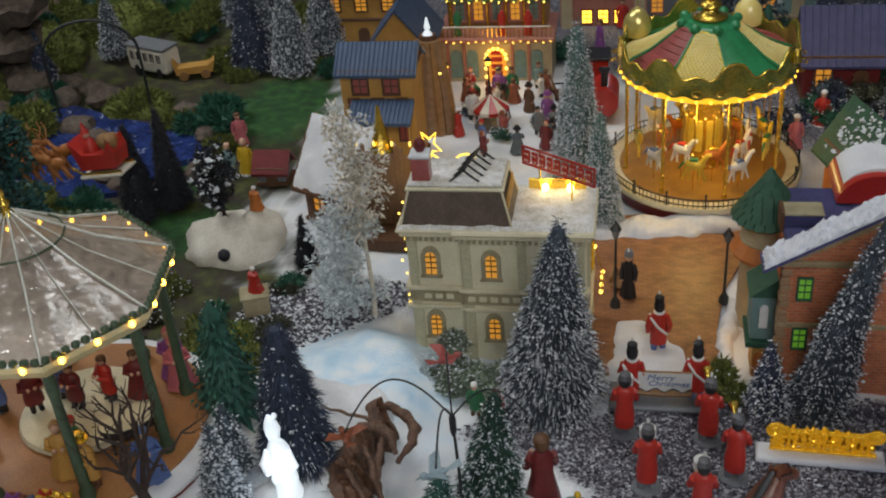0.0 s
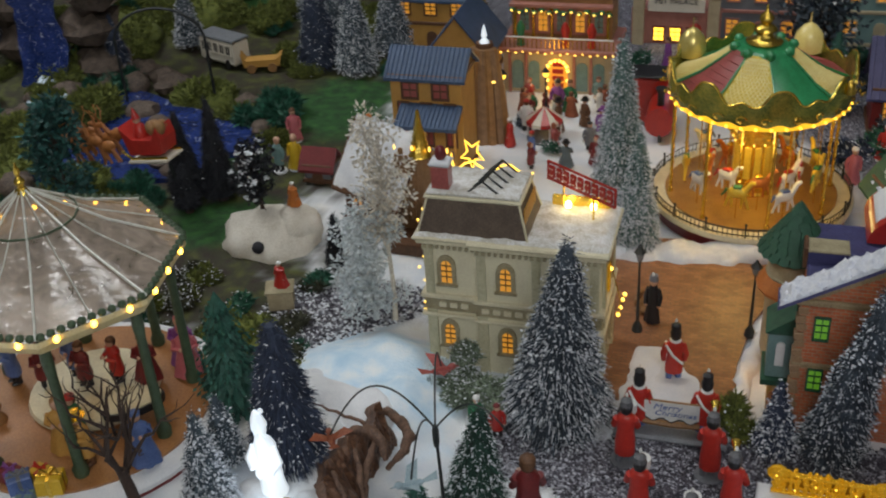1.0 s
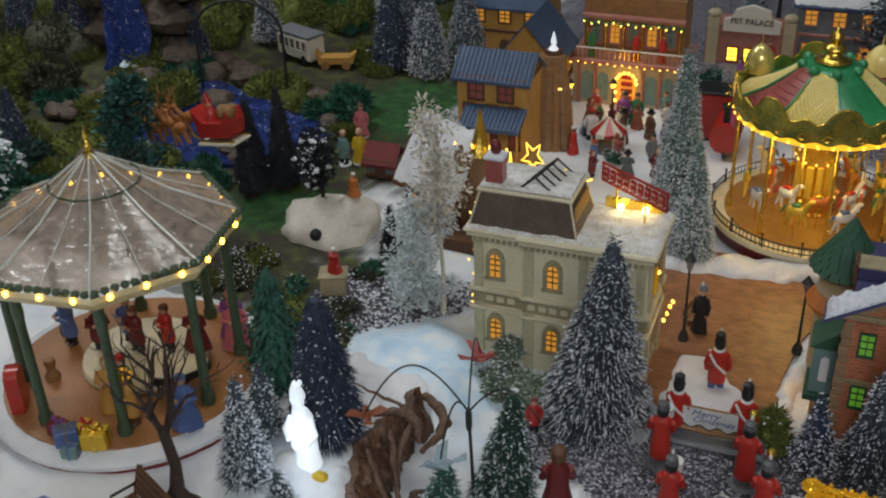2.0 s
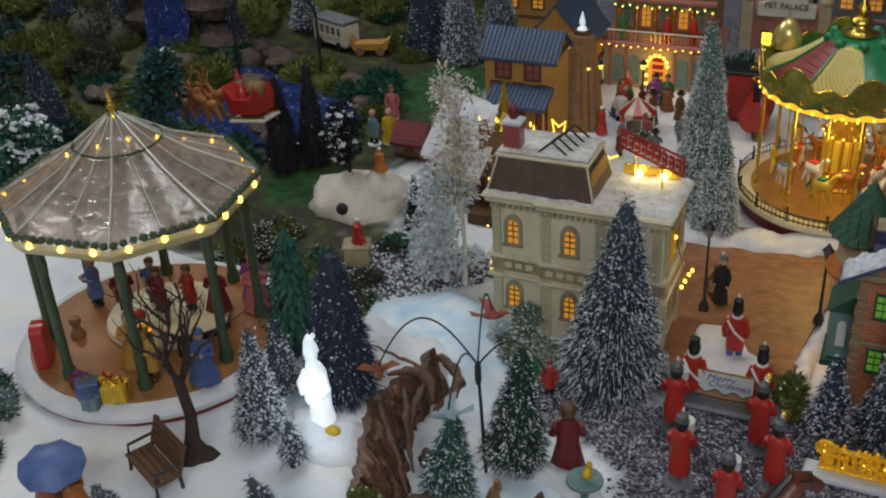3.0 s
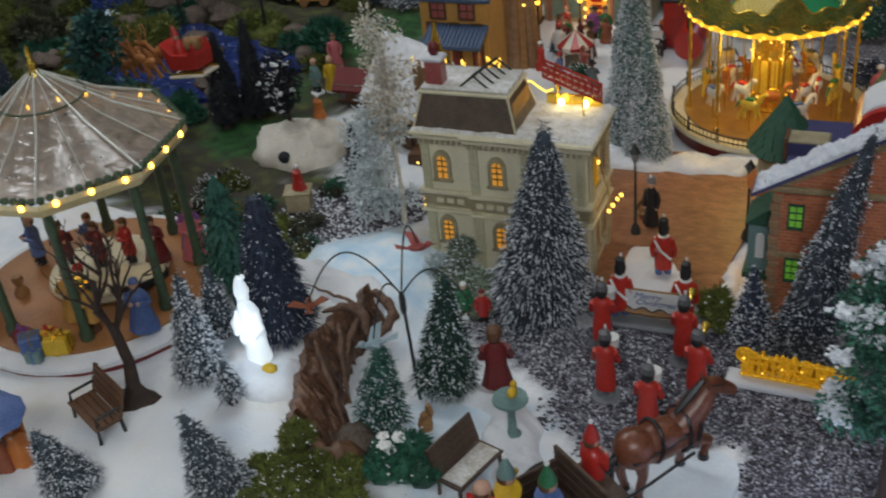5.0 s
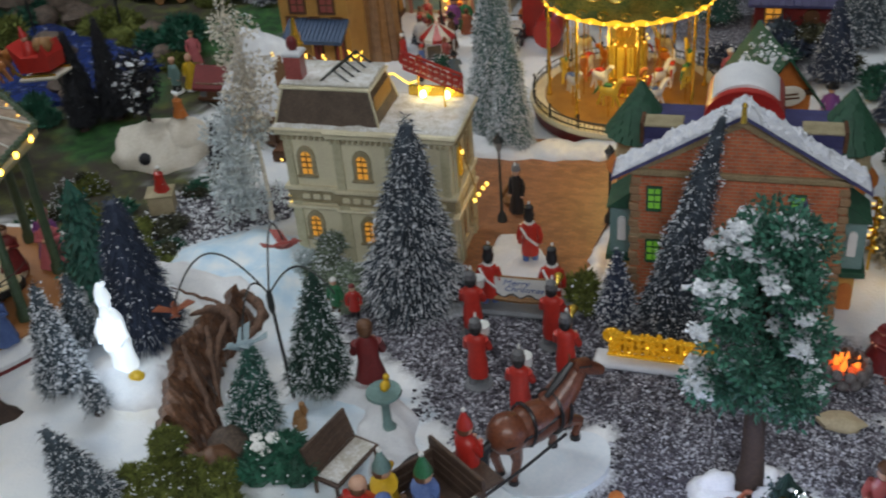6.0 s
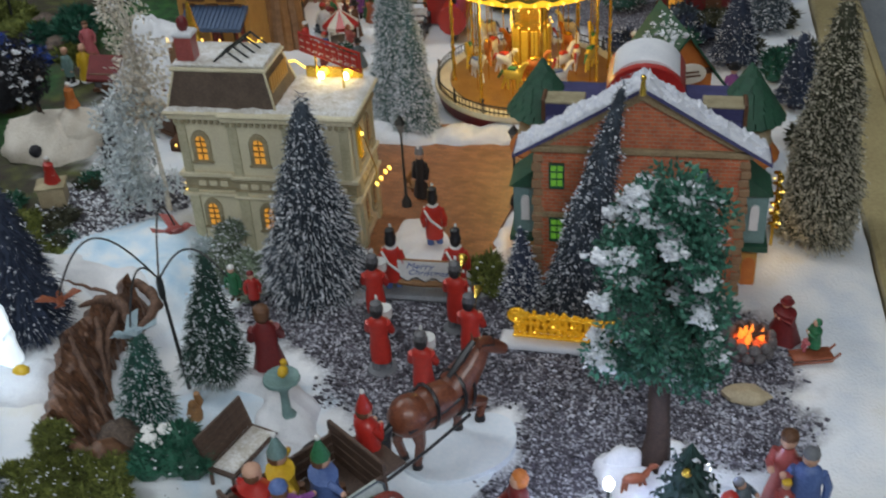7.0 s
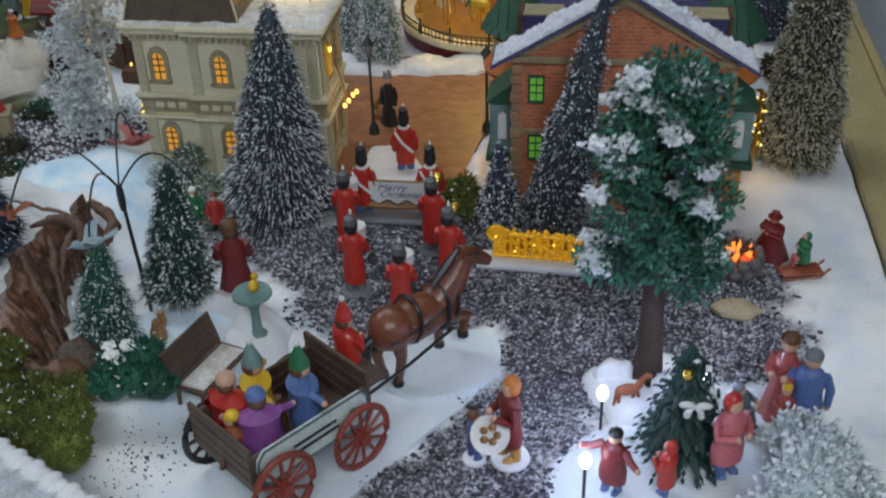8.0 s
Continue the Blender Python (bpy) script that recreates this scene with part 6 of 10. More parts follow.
def carousel():
    t = thing("carousel", pose(0.318, 1.318, 0.004) @ Matrix.Diagonal((0.72, 0.72, 0.87, 1)), "lit carousel with green, red and cream canopy and gilded rim", "carousel")
    R = 0.172

    def canopy(b):
        """Spreads the canopy and lowers its slope."""
        b.v = [(x * 1.0, y * 1.0, 0.186 + (z - 0.186) * 0.74 if z > 0.186 else z) for x, y, z in b.v]
        return b

    b = Build()
    b.lathe([(R - 0.006, 0), (R - 0.004, 0.016), (R - 0.001, 0.018)], 48)
    part("skirt", b, MAROON, t, "dark maroon skirt", True)
    b = Build()
    b.lathe([(R, 0.017), (R + 0.002, 0.021), (R, 0.025), (0.10, 0.0255)], 48)
    part("deck", b, CREAM, t, "cream deck", True)
    b = Build()
    b.lathe([(0.146, 0.0252), (0.146, 0.0275), (0.02, 0.028)], 48)
    part("turntable", b, TURNTABLE, t, "golden-brown turntable")
    post = Build()
    post.tube([(0, 0, 0), (0, 0, 0.019)], 0.0016, 5)
    post.ball((0, 0, 0.0205), 0.0024, 6)
    me = post.mesh("fence_post", IRON)
    ring = lambda r, z, n, off=0.0: [(r * math.cos(2 * math.pi * (k + off) / n), r * math.sin(2 * math.pi * (k + off) / n), z) for k in range(n)]
    pieces("fence_post", me, t, ring(R - 0.004, 0.025, 16))
    bal = Build()
    bal.tube([(0, 0, 0), (0, 0, 0.013)], 0.0007, 4)
    pieces("fence_baluster", bal.mesh("fence_baluster", IRON), t, ring(R - 0.004, 0.025, 128, 0.5))
    for z in (0.029, 0.0385):
        b = Build()
        pts = ring(R - 0.004, z, 64)
        b.tube(pts + [pts[0]], 0.0010, 4, close=False)
        part("fence_rail", b, IRON, t)
    pole = Build()
    pole.tube([(0, 0, 0.026), (0, 0, 0.182)], 0.0028, 8)
    pole.tube([(0.0030 * math.cos(k * 0.7), 0.0030 * math.sin(k * 0.7), 0.03 + 0.150 * k / 60) for k in range(61)], 0.0010, 4)
    pole.lathe([(0.005, 0.026), (0.004, 0.032), (0.0028, 0.034)], 8)
    pieces("canopy_post", pole.mesh("canopy_post", GOLD, True), t, ring(0.138, 0, 8, 0.3))
    # centre drum with mirrors
    b = Build()
    b.lathe([(0.036, 0.027), (0.038, 0.03), (0.034, 0.034), (0.030, 0.12), (0.040, 0.16), (0.06, 0.182)], 12)
    drum = part("centre_drum", b, GOLD, t, "gilded centre drum")
    pan = Build()
    pan.box((0, 0, 0), (0.003, 0.011, 0.05), 0, 0.001)
    pieces("drum_panel", pan.mesh("drum_panel", CANOPYCREAM), drum, [pose(0.0325 * math.cos(a), 0.0325 * math.sin(a), 0.08, 0, 0, math.degrees(a)) for a in [2 * math.pi * (k + 0.5) / 12 for k in range(12)]])
    pieces("bulb", BULB_S, drum, [(0.036 * math.cos(a), 0.036 * math.sin(a), z) for z in (0.05, 0.11, 0.135) for a in [2 * math.pi * k / 12 for k in range(12)]])
    # canopy
    N, off = 8, 0.3
    # the whole rim band emits in place of light from its bulbs
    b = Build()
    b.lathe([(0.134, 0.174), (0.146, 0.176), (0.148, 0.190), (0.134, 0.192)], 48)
    rim = part("rim", canopy(b), RIMGLOW, t, "gilded rim with its bulbs' light put in as emission", True)
    pieces("bulb", BULB_G, rim, ring(0.1478, 0.1785, 40))
    b = Build()
    b.lathe([(0.140, 0.186), (0.143, 0.188), (0.10, 0.200)], 48)
    part("canopy_lining", canopy(b), CANOPYCREAM, t)
    cols = (CANOPYRED, CANOPYCREAM, CANOPYGREEN, CANOPYCREAM, CANOPYRED, CANOPYCREAM, CANOPYGREEN, CANOPYCREAM)
    for k in range(N):
        a0, a1 = 2 * math.pi * (k + off) / N, 2 * math.pi * (k + 1 + off) / N
        b = Build()
        v, f = [], []
        for i in range(6):
            u = i / 5
            for j in range(5):
                a = a0 + (a1 - a0) * j / 4
                r = 0.146 - 0.100 * u
                z = 0.196 + 0.058 * u + 0.012 * u * u - 0.006 * math.sin(math.pi * u) + 0.004 * math.sin(math.pi * j / 4) * (1 - u)
                v.append((r * math.cos(a), r * math.sin(a), z))
        v += [(x, y, z - 0.004) for x, y, z in v]
        for i in range(5):
            for j in range(4):
                q = i * 5 + j
                f += [(q, q + 1, q + 6, q + 5), (q + 30, q + 35, q + 36, q + 31)]
        b.add(v, f)
        part("canopy_panel", canopy(b), cols[k], t, ("cream ribbed panel", "green panel", "dull red panel")[{id(CANOPYCREAM): 0, id(CANOPYGREEN): 1}.get(id(cols[k]), 2)], True)
        on_panel = lambda u, q: ((0.146 - 0.100 * u) * math.cos(a0 + (a1 - a0) * q), (0.146 - 0.100 * u) * math.sin(a0 + (a1 - a0) * q), 0.1975 + 0.058 * u + 0.012 * u * u - 0.006 * math.sin(math.pi * u) + 0.004 * math.sin(math.pi * q) * (1 - u))
        if cols[k] is CANOPYCREAM:
            rb = Build()
            for i in range(-9, 10):
                for sg in (-1, 1):
                    pts = [on_panel(0.04 + 0.92 * q, 0.5 + 0.44 * (i / 5 + sg * (q - 0.5) * 1.8)) for q in [w / 16 for w in range(17)] if abs(i / 5 + sg * (q - 0.5) * 1.8) <= 1]
                    if len(pts) > 1:
                        rb.tube(pts, 0.0012, 4)
            part("panel_lattice", canopy(rb), LATTICE, t, "ivory lattice over the yellow panel")
        elif cols[k] is CANOPYRED:
            for i in range(9):
                rb = Build()
                rb.tube([on_panel((i + 0.5) / 9, 0.12 + 0.76 * j / 4) for j in range(5)], 0.0011, 4)
                part("panel_rib", canopy(rb), cols[k], t)
        # rib and scroll board
        b = Build()
        b.tube([(0.147 * math.cos(a0), 0.147 * math.sin(a0), 0.198), (0.10 * math.cos(a0), 0.10 * math.sin(a0), 0.222), (0.046 * math.cos(a0), 0.046 * math.sin(a0), 0.264)], [0.003, 0.0022, 0.002], 6)
        part("canopy_rib", canopy(b), CANOPYGREEN, t)
        b = Build()
        n = 48
        v, f = [], []
        for j in range(n + 1):
            s = j / n
            a = a0 + (a1 - a0) * s
            top = 0.206 + 0.044 * abs(math.cos(math.pi * s)) ** 2.6 + 0.020 * math.sin(math.pi * s) ** 14 + 0.003 * math.sin(math.pi * s * 4) ** 2
            low = 0.186 - 0.004 * math.sin(math.pi * s * 3) ** 2
            for r, z in ((0.149, low), (0.154, (low + top) / 2), (0.150, top), (0.146, top), (0.146, low)):
                v.append((r * math.cos(a), r * math.sin(a), z))
        for j in range(n):
            for i in range(5):
                f.append((j * 5 + i, j * 5 + 5 + i, j * 5 + 5 + (i + 1) % 5, j * 5 + (i + 1) % 5))
        b.add(v, f)
        board = part("scroll_board", canopy(b), OLIVEGOLD, t, "olive-gold scrolled cresting", True)
        b = Build()
        edge = [v[j * 5 + 2] for j in range(n + 1)]
        b.tube(edge, 0.0017, 5)
        part("crest_edge", canopy(b), GOLD, board, "gilded upper edge")
        for s, r in ((0.2, 0.006), (0.5, 0.008), (0.8, 0.006)):
            a = a0 + (a1 - a0) * s
            b = Build()
            b.tube([((0.155 + 0.001 * q) * math.cos(a + 0.06 * (1 - q / 10) * math.cos(q * 0.8)), (0.155 + 0.001 * q) * math.sin(a + 0.06 * (1 - q / 10) * math.cos(q * 0.8)), 0.197 + r * (1 - q / 12) * math.sin(q * 0.8)) for q in range(11)], 0.0014, 5)
            part("scroll", canopy(b), GOLD, board)
    for k in (1, 3):
        a = 2 * math.pi * (k + off) / N
        b = Build()
        b.lathe([(0.024, 0.0), (0.026, 0.012), (0.022, 0.026), (0.011, 0.037), (0.001, 0.042)], 18)
        b.tube([(0, 0, 0.04), (0, 0, 0.056)], [0.0018, 0.0006], 5)
        dome = part("corner_dome", b, DOMELIT if k == 1 else DOMEGOLD, t, "glowing pale gold corner dome" if k == 1 else "gilded corner dome", True)
        dome.matrix_local = Matrix.Translation((0.140 * math.cos(a), 0.140 * math.sin(a), 0.204))
    b = Build()
    b.lathe([(0.046, 0.258), (0.050, 0.262), (0.046, 0.268), (0.034, 0.272), (0.020, 0.274)], 24)
    b.v = [(x * (1 + 0.07 * math.sin(8 * math.atan2(y, x))), y * (1 + 0.07 * math.sin(8 * math.atan2(y, x))), z) for x, y, z in b.v]
    for k in range(8):
        a = 2 * math.pi * (k + off) / N
        b.ball((0.047 * math.cos(a), 0.047 * math.sin(a), 0.268), (0.009, 0.009, 0.010), 8)
    part("crown_ring", canopy(b), CANOPYGREEN, t, "green scrolled crown ring", True)
    b = Build()
    b.lathe([(0.026, 0.272), (0.030, 0.277), (0.015, 0.283), (0.012, 0.292), (0.019, 0.298), (0.017, 0.304), (0.007, 0.310), (0.012, 0.318), (0.010, 0.326), (0.003, 0.334), (0.001, 0.346)], 16)
    part("finial", canopy(b), GOLD, t, "gilded tiered finial", True)
    b = Build()
    b.lathe([(0.010, 0.0), (0.0085, 0.004), (0.006, 0.014), (0.002, 0.018)], 12)
    b.tube([(0, 0, 0.018), (0, 0, 0.030)], 0.001, 5)
    bell = part("corner_bell", b, GOLD, t, "small gilded bell at the canopy's corner", True)
    bell.matrix_local = Matrix.Translation((0.158 * math.cos(2 * math.pi * (7 + off) / N), 0.158 * math.sin(2 * math.pi * (7 + off) / N), 0.214))
    # horses on poles
    hb = Build()
    hb.ball((0, 0, 0.030), (0.014, 0.006, 0.0065), 8, 0)
    hb.tube([(0.010, 0, 0.033), (0.017, 0, 0.043), (0.022, 0, 0.044)], [0.004, 0.003, 0.0022], 6, 0)
    for lx, fx in ((0.009, 0.016), (0.007, 0.006), (-0.009, -0.015), (-0.007, -0.006)):
        hb.tube([(lx, 0, 0.027), (fx, 0, 0.012)], [0.0022, 0.0014], 5, 0)
    hb.tube([(-0.013, 0, 0.033), (-0.020, 0, 0.024)], [0.002, 0.001], 5, 1)
    hb.box((0, 0, 0.0365), (0.011, 0.008, 0.004), 1, 0.0015)
    horse_meshes = [hb.mesh("carousel_horse", [a, c], True) for a, c in ((WHITE, REDPAINT), (CANOPYCREAM, GREENPAINT), (ORANGE, GOLD), (WHITE, BLUE))]
    stick = Build()
    stick.tube([(0, 0, 0), (0, 0, 0.15)], 0.0010, 5)
    stick_me = stick.mesh("horse_pole", GOLD)
    spot = random.Random(3)
    for k in range(18):
        r = 0.112 if k % 2 else 0.078
        a = 2 * math.pi * k / 18
        ob = part("carousel_horse", horse_meshes[k % 4], None, t)
        ob.matrix_local = pose(r * math.cos(a), r * math.sin(a), 0.020 + spot.uniform(0.0, 0.02), 0, 0, math.degrees(a) + 90) @ Matrix.Scale(1.3, 4)
        ob2 = part("horse_pole", stick_me, None, t)
        ob2.matrix_local = Matrix.Translation((r * math.cos(a), r * math.sin(a), 0.028))


carousel()


FASCIA = mat("fascia_cream", (0.82, 0.72, 0.42), (0.66, 0.54, 0.26), 0.4, 60, 500, 0.2, coat=0.3)


def pavilion():
    """Eight-sided bandstand on the terrace."""
    t = thing("bandstand", pose(-0.271, 0.725, 0.034) @ Matrix.Diagonal((0.888, 0.888, 1.09, 1)), "green bandstand with clear ribbed roof and warm bulbs", "bandstand")
    R, off = 0.138, radians(-14.7)
    pt = lambda r, k, z: (r * math.cos(off + k * math.pi / 4), r * math.sin(off + k * math.pi / 4), z)
    b = Build()
    b.lathe([(0.150, 0), (0.152, 0.012), (0.150, 0.016)], 40)
    part("plinth", b, MAROON, t, "dark red plinth", True)
    b = Build()
    b.lathe([(0.154, 0.014), (0.156, 0.019), (0.152, 0.024), (0.130, 0.026)], 40)
    part("rim_snow", b, SNOW, t, "snow along the plinth's rim", True)
    b = Build()
    b.lathe([(0.138, 0.024), (0.138, 0.0275), (0.02, 0.028)], 40)
    part("floor", b, DECK, t, "orange-brown floor")
    b = Build()
    b.lathe([(0.066, 0.027), (0.070, 0.031), (0.068, 0.035), (0.01, 0.0355)], 32, (0.005, 0.017, 0))
    part("dais", b, CREAM, t, "round cream dais", True)
    col = Build()
    col.lathe([(0.0075, 0.0), (0.008, 0.008), (0.0055, 0.012), (0.0048, 0.10), (0.006, 0.112), (0.0045, 0.134)], 10)
    bead = Build()
    bead.ball((0, 0, 0), (0.0046, 0.0046, 0.0032), 6)
    bead_me = bead.mesh("scallop", POSTGREEN, True)
    pieces("column", col.mesh("column", POSTGREEN, True), t, [pt(0.116, k, 0.027) for k in range(8)])
    for k in range(8):
        a, c = Vector(pt(R, k, 0.172)), Vector(pt(R, k + 1, 0.172))
        apex = Vector((0, 0, 0.240))
        b = Build()
        n = 6
        v, f = [], []
        for i in range(n + 1):
            u = i / n
            sag = -0.006 * math.sin(math.pi * u)
            for j in range(33):
                p = a.lerp(c, j / 32).lerp(apex, u * 0.985)
                v.append((p.x, p.y, p.z + sag + 0.0011 * (1 - u) * (1 - math.cos(2 * math.pi * j / 16 + 1.2 * math.sin(k * 2.1 + u * 3)))))
        for i in range(n):
            for j in range(32):
                q = i * 33 + j
                f.append((q, q + 1, q + 34, q + 33))
        b.add(v, f)
        part("roof_panel", b, PLASTIC, t, "clear plastic roof panel", True)
        for jj, rr in ((0.0, 0.0013), (0.5, 0.0007)):
            b = Build()
            p0 = a.lerp(c, jj)
            b.tube([p0 + Vector((0, 0, 0.001)), p0.lerp(apex, 0.5) + Vector((0, 0, -0.005)), apex + Vector((0, 0, 0.001))], rr, 5)
            part("roof_rib", b, RIBPALE, t)
        b = Build()
        inner0, inner1 = Vector(pt(R - 0.008, k, 0)), Vector(pt(R - 0.008, k + 1, 0))
        b.add([(a.x, a.y, 0.170), (c.x, c.y, 0.170), (inner1.x, inner1.y, 0.156), (inner0.x, inner0.y, 0.156), (a.x, a.y, 0.165), (c.x, c.y, 0.165)],
              [(0, 1, 5, 4), (4, 5, 2, 3), (1, 0, 3, 2)])
        fas = part("fascia", b, FASCIA, t, "cream fascia warmed by the bulbs")
        pieces("scallop", bead_me, fas, [(q.x, q.y, 0.174) for q in [a.lerp(c, (j + 0.5) / 11) for j in range(11)]])
        pieces("bulb", BULB_BAND, fas, [tuple(a.lerp(c, q) * 1.004 - Vector((0, 0, 0.0052))) for q in (0.17, 0.5, 0.83)])
    b = Build()
    pts = [tuple(Vector(pt(R, k / 2.0, 0.172)).lerp(Vector((0, 0, 0.240)), 0.66)) for k in range(17)]
    b.tube([(x * 0.97, y * 0.97, z - 0.002) for x, y, z in pts], 0.0011, 5, close=False)
    part("ring", b, POSTGREEN, t)
    b = Build()
    b.lathe([(0.009, 0.233), (0.007, 0.238), (0.003, 0.241), (0.0055, 0.246), (0.002, 0.250), (0.003, 0.254), (0.0006, 0.262)], 10)
    part("finial", b, GOLD, t, "gilded finial", True)


pavilion()


def striped_tent(at, r, h, label):
    t = thing("striped_tent", at, label, "tent")
    for k in range(12):
        a0, a1 = 2 * math.pi * k / 12, 2 * math.pi * (k + 1) / 12
        b = Build()
        b.add([(r * math.cos(a0), r * math.sin(a0), h * 0.62), (r * math.cos(a1), r * math.sin(a1), h * 0.62), (0, 0, h), (r * math.cos(a1), r * math.sin(a1), h * 0.52), (r * math.cos(a0), r * math.sin(a0), h * 0.52)], [(0, 1, 2), (4, 3, 1, 0)])
        part("canvas_gore", b, REDPAINT if k % 2 else STRIPE, t, "red canvas" if k % 2 else "white canvas")
    pole = Build()
    pole.tube([(0, 0, 0), (0, 0, h * 0.6)], 0.0015, 5)
    pieces("tent_pole", pole.mesh("tent_pole", WHITE), t, [(r * 0.9 * math.cos(a), r * 0.9 * math.sin(a), 0) for a in [2 * math.pi * k / 6 for k in range(6)]])
    b = Build()
    b.lathe([(r * 0.95, 0), (r * 0.95, 0.004), (0.002, 0.005)], 18)
    part("platform", b, GREYPAINT, t)


striped_tent((0.024, 1.47, 0), 0.027, 0.052, "small red and white striped merry-go-round tent")


def tower():
    t = thing("timber_tower", pose(-0.060, 1.468, 0) @ Matrix.Diagonal((0.95, 0.9, 0.58, 1)), "tapering brown timber tower with string lights", "tower")
    for k in range(7):
        a = -1.2 + k * 0.4
        b = Build()
        b.add([], [])
        b.tube([(0.034 * math.sin(a), -0.034 * math.cos(a), 0), (0.026 * math.sin(a), -0.026 * math.cos(a), 0.13), (0.016 * math.sin(a), -0.016 * math.cos(a), 0.24)], [0.009, 0.008, 0.006], 6)
        part("stave", b, PLANKS if k % 2 else WOOD, t)
    b = Build()
    b.lathe([(0.030, 0), (0.024, 0.13), (0.013, 0.25)], 10)
    part("shaft", b, BROWN, t)
    b = Build()
    b.lathe([(0.006, 0.24), (0.008, 0.25), (0.003, 0.262), (0.005, 0.268), (0.0008, 0.295)], 8)
    part("spire", b, LEDFIG, t, "white lit spire")
    pieces("bulb", BULB_M, t, [(-0.03 - 0.010 * k, -0.03 + 0.004 * k, 0.215 - 0.021 * k) for k in range(9)] + [(-0.012, -0.034, 0.22), (0.02, -0.034, 0.17)])


tower()


def stage():
    t = thing("timber_stage", pose(-0.062, 1.168, 0) @ Matrix.Diagonal((0.5, 0.5, 1.32, 1)), "brown timber stage with plank wall, golden tree and lights", "stage")
    plank = Build()
    plank.box((0, 0, 0.045), (0.011, 0.006, 0.09), 0, 0.0015)
    me = plank.mesh("plank", PLANKS)
    pieces("plank", me, t, [(-0.07 + 0.0118 * k, 0.0, 0.006 * math.sin(k * 1.7)) for k in range(13)])
    b = Build()
    b.box((0.02, -0.04, 0.006), (0.20, 0.09, 0.012), 0, 0.002)
    part("stage_floor", b, BROWN, t)
    b = Build()
    for k in range(6):
        b.lathe([(0.030 - 0.0042 * k, 0), (0.004, 0.014)], 11, (-0.012, 0.012, 0.088 + 0.006 * k))
    part("golden_tree", b, GOLD, t, "gilded cone tree")
    b = Build()
    b.lathe([(0.010, 0), (0.013, 0.014), (0.006, 0.03), (0.001, 0.045)], 8, (0.085, -0.05, 0.06))
    part("flame", b, BULBGOLD, t, "glowing golden flame", True)
    b = Build()
    b.tube([(0.085, -0.05, 0.01), (0.085, -0.05, 0.06)], 0.003, 6)
    part("torch_post", b, GOLD, t)
    pieces("bulb", BULB_M, t, [(-0.07 + 0.011 * k, -0.008, 0.098 + 0.006 * (k % 2)) for k in range(0, 14, 4)])


stage()
# golden star garland just behind the hall
t = thing("star_garland", pose(-0.03, 1.27, 0) @ Matrix.Diagonal((0.5, 0.5, 0.72, 1)), "lit golden star garland on a stand", "decoration")
b = Build()
pts = [(0.032 * (1 if k % 2 else 0.42) * math.cos(math.pi * k / 5 + 0.3), 0, 0.10 + 0.032 * (1 if k % 2 else 0.42) * math.sin(math.pi * k / 5 + 0.3)) for k in range(11)]
b.tube(pts, 0.002, 5)
part("star", b, BULBGOLD, t, "glowing golden star outline")
b = Build()
b.tube([(0, 0.002, 0), (0, 0.002, 0.08)], 0.002, 5)
part("stand", b, GOLD, t)
b = Build()
b.tube([(-0.10 + 0.02 * k, 0.0, 0.075 + 0.01 * math.cos(k * 1.3)) for k in range(14)], 0.002, 5)
part("garland", b, BULBGOLD, t, "glowing garland")


def train():
    t = thing("toy_train", pose(0.1648, 1.5094, 0) @ grow(0.74), "red toy steam train with snow", "train")
    b = Build()
    b.tube([(0.03, -0.05, 0.045), (0.03, 0.03, 0.045)], 0.028, 14)
    part("boiler", b, REDPAINT, t, "", True)
    b = Build()
    b.box((0.0, 0.06, 0.05), (0.07, 0.05, 0.09), 0, 0.004)
    part("cab", b, REDPAINT, t)
    b = Build()
    b.box((0, 0.06, 0.098), (0.08, 0.06, 0.006), 0, 0.002)
    part("cab_roof", b, BLACK, t)
    b = Build()
    b.lathe([(0.007, 0.07), (0.007, 0.095), (0.012, 0.105)], 10, (0.03, -0.03, 0))
    part("chimney", b, BLACK, t, "", True)
    wh = Build()
    wh.tube([(-0.003, 0, 0), (0.003, 0, 0)], 0.016, 12)
    pieces("wheel", wh.mesh("wheel", BLACK), t, [(s * 0.032, y, 0.017) for s in (-1, 1) for y in (-0.035, 0.0, 0.035, 0.07)])
    b = Build()
    b.box((-0.035, 0.06, 0.06), (0.002, 0.03, 0.03))
    part("cab_window", b, ICE, t, "pale blue cab window")


train()


def lake():
    rng = random.Random(8)
    pts = []
    for k in range(40):
        a = 2 * math.pi * k / 40
        r = 1 + 0.14 * math.sin(3 * a + 1) + 0.10 * math.sin(5 * a) + rng.uniform(-0.04, 0.04)
        pts.append((-0.605 + 0.20 * r * math.cos(a) - 0.05 * math.sin(a), 1.375 + 0.145 * r * math.sin(a)))
    b = Build()
    b.plate(pts, -0.01, 0.008)
    tagged(part("water", b, WATER), "deep blue rippled lake on the display", "water", kind="structure")


lake()


def boulder(at, r, seed, m, label, group="lake rocks", squash=0.65):
    b = Build()
    b.ball((0, 0, 0), (r, r * 0.85, r * squash), 14)
    out = []
    for x, y, z in b.v:
        n = noise.noise(Vector((x, y, z)) * (2.2 / r) + Vector((seed * 3.1, seed, 0)))
        q = Vector((x, y, z)) * (1 + 0.35 * n)
        out.append(tuple(q))
    b.v = out
    return solid("boulder", b, m, at, label, "rock", group)


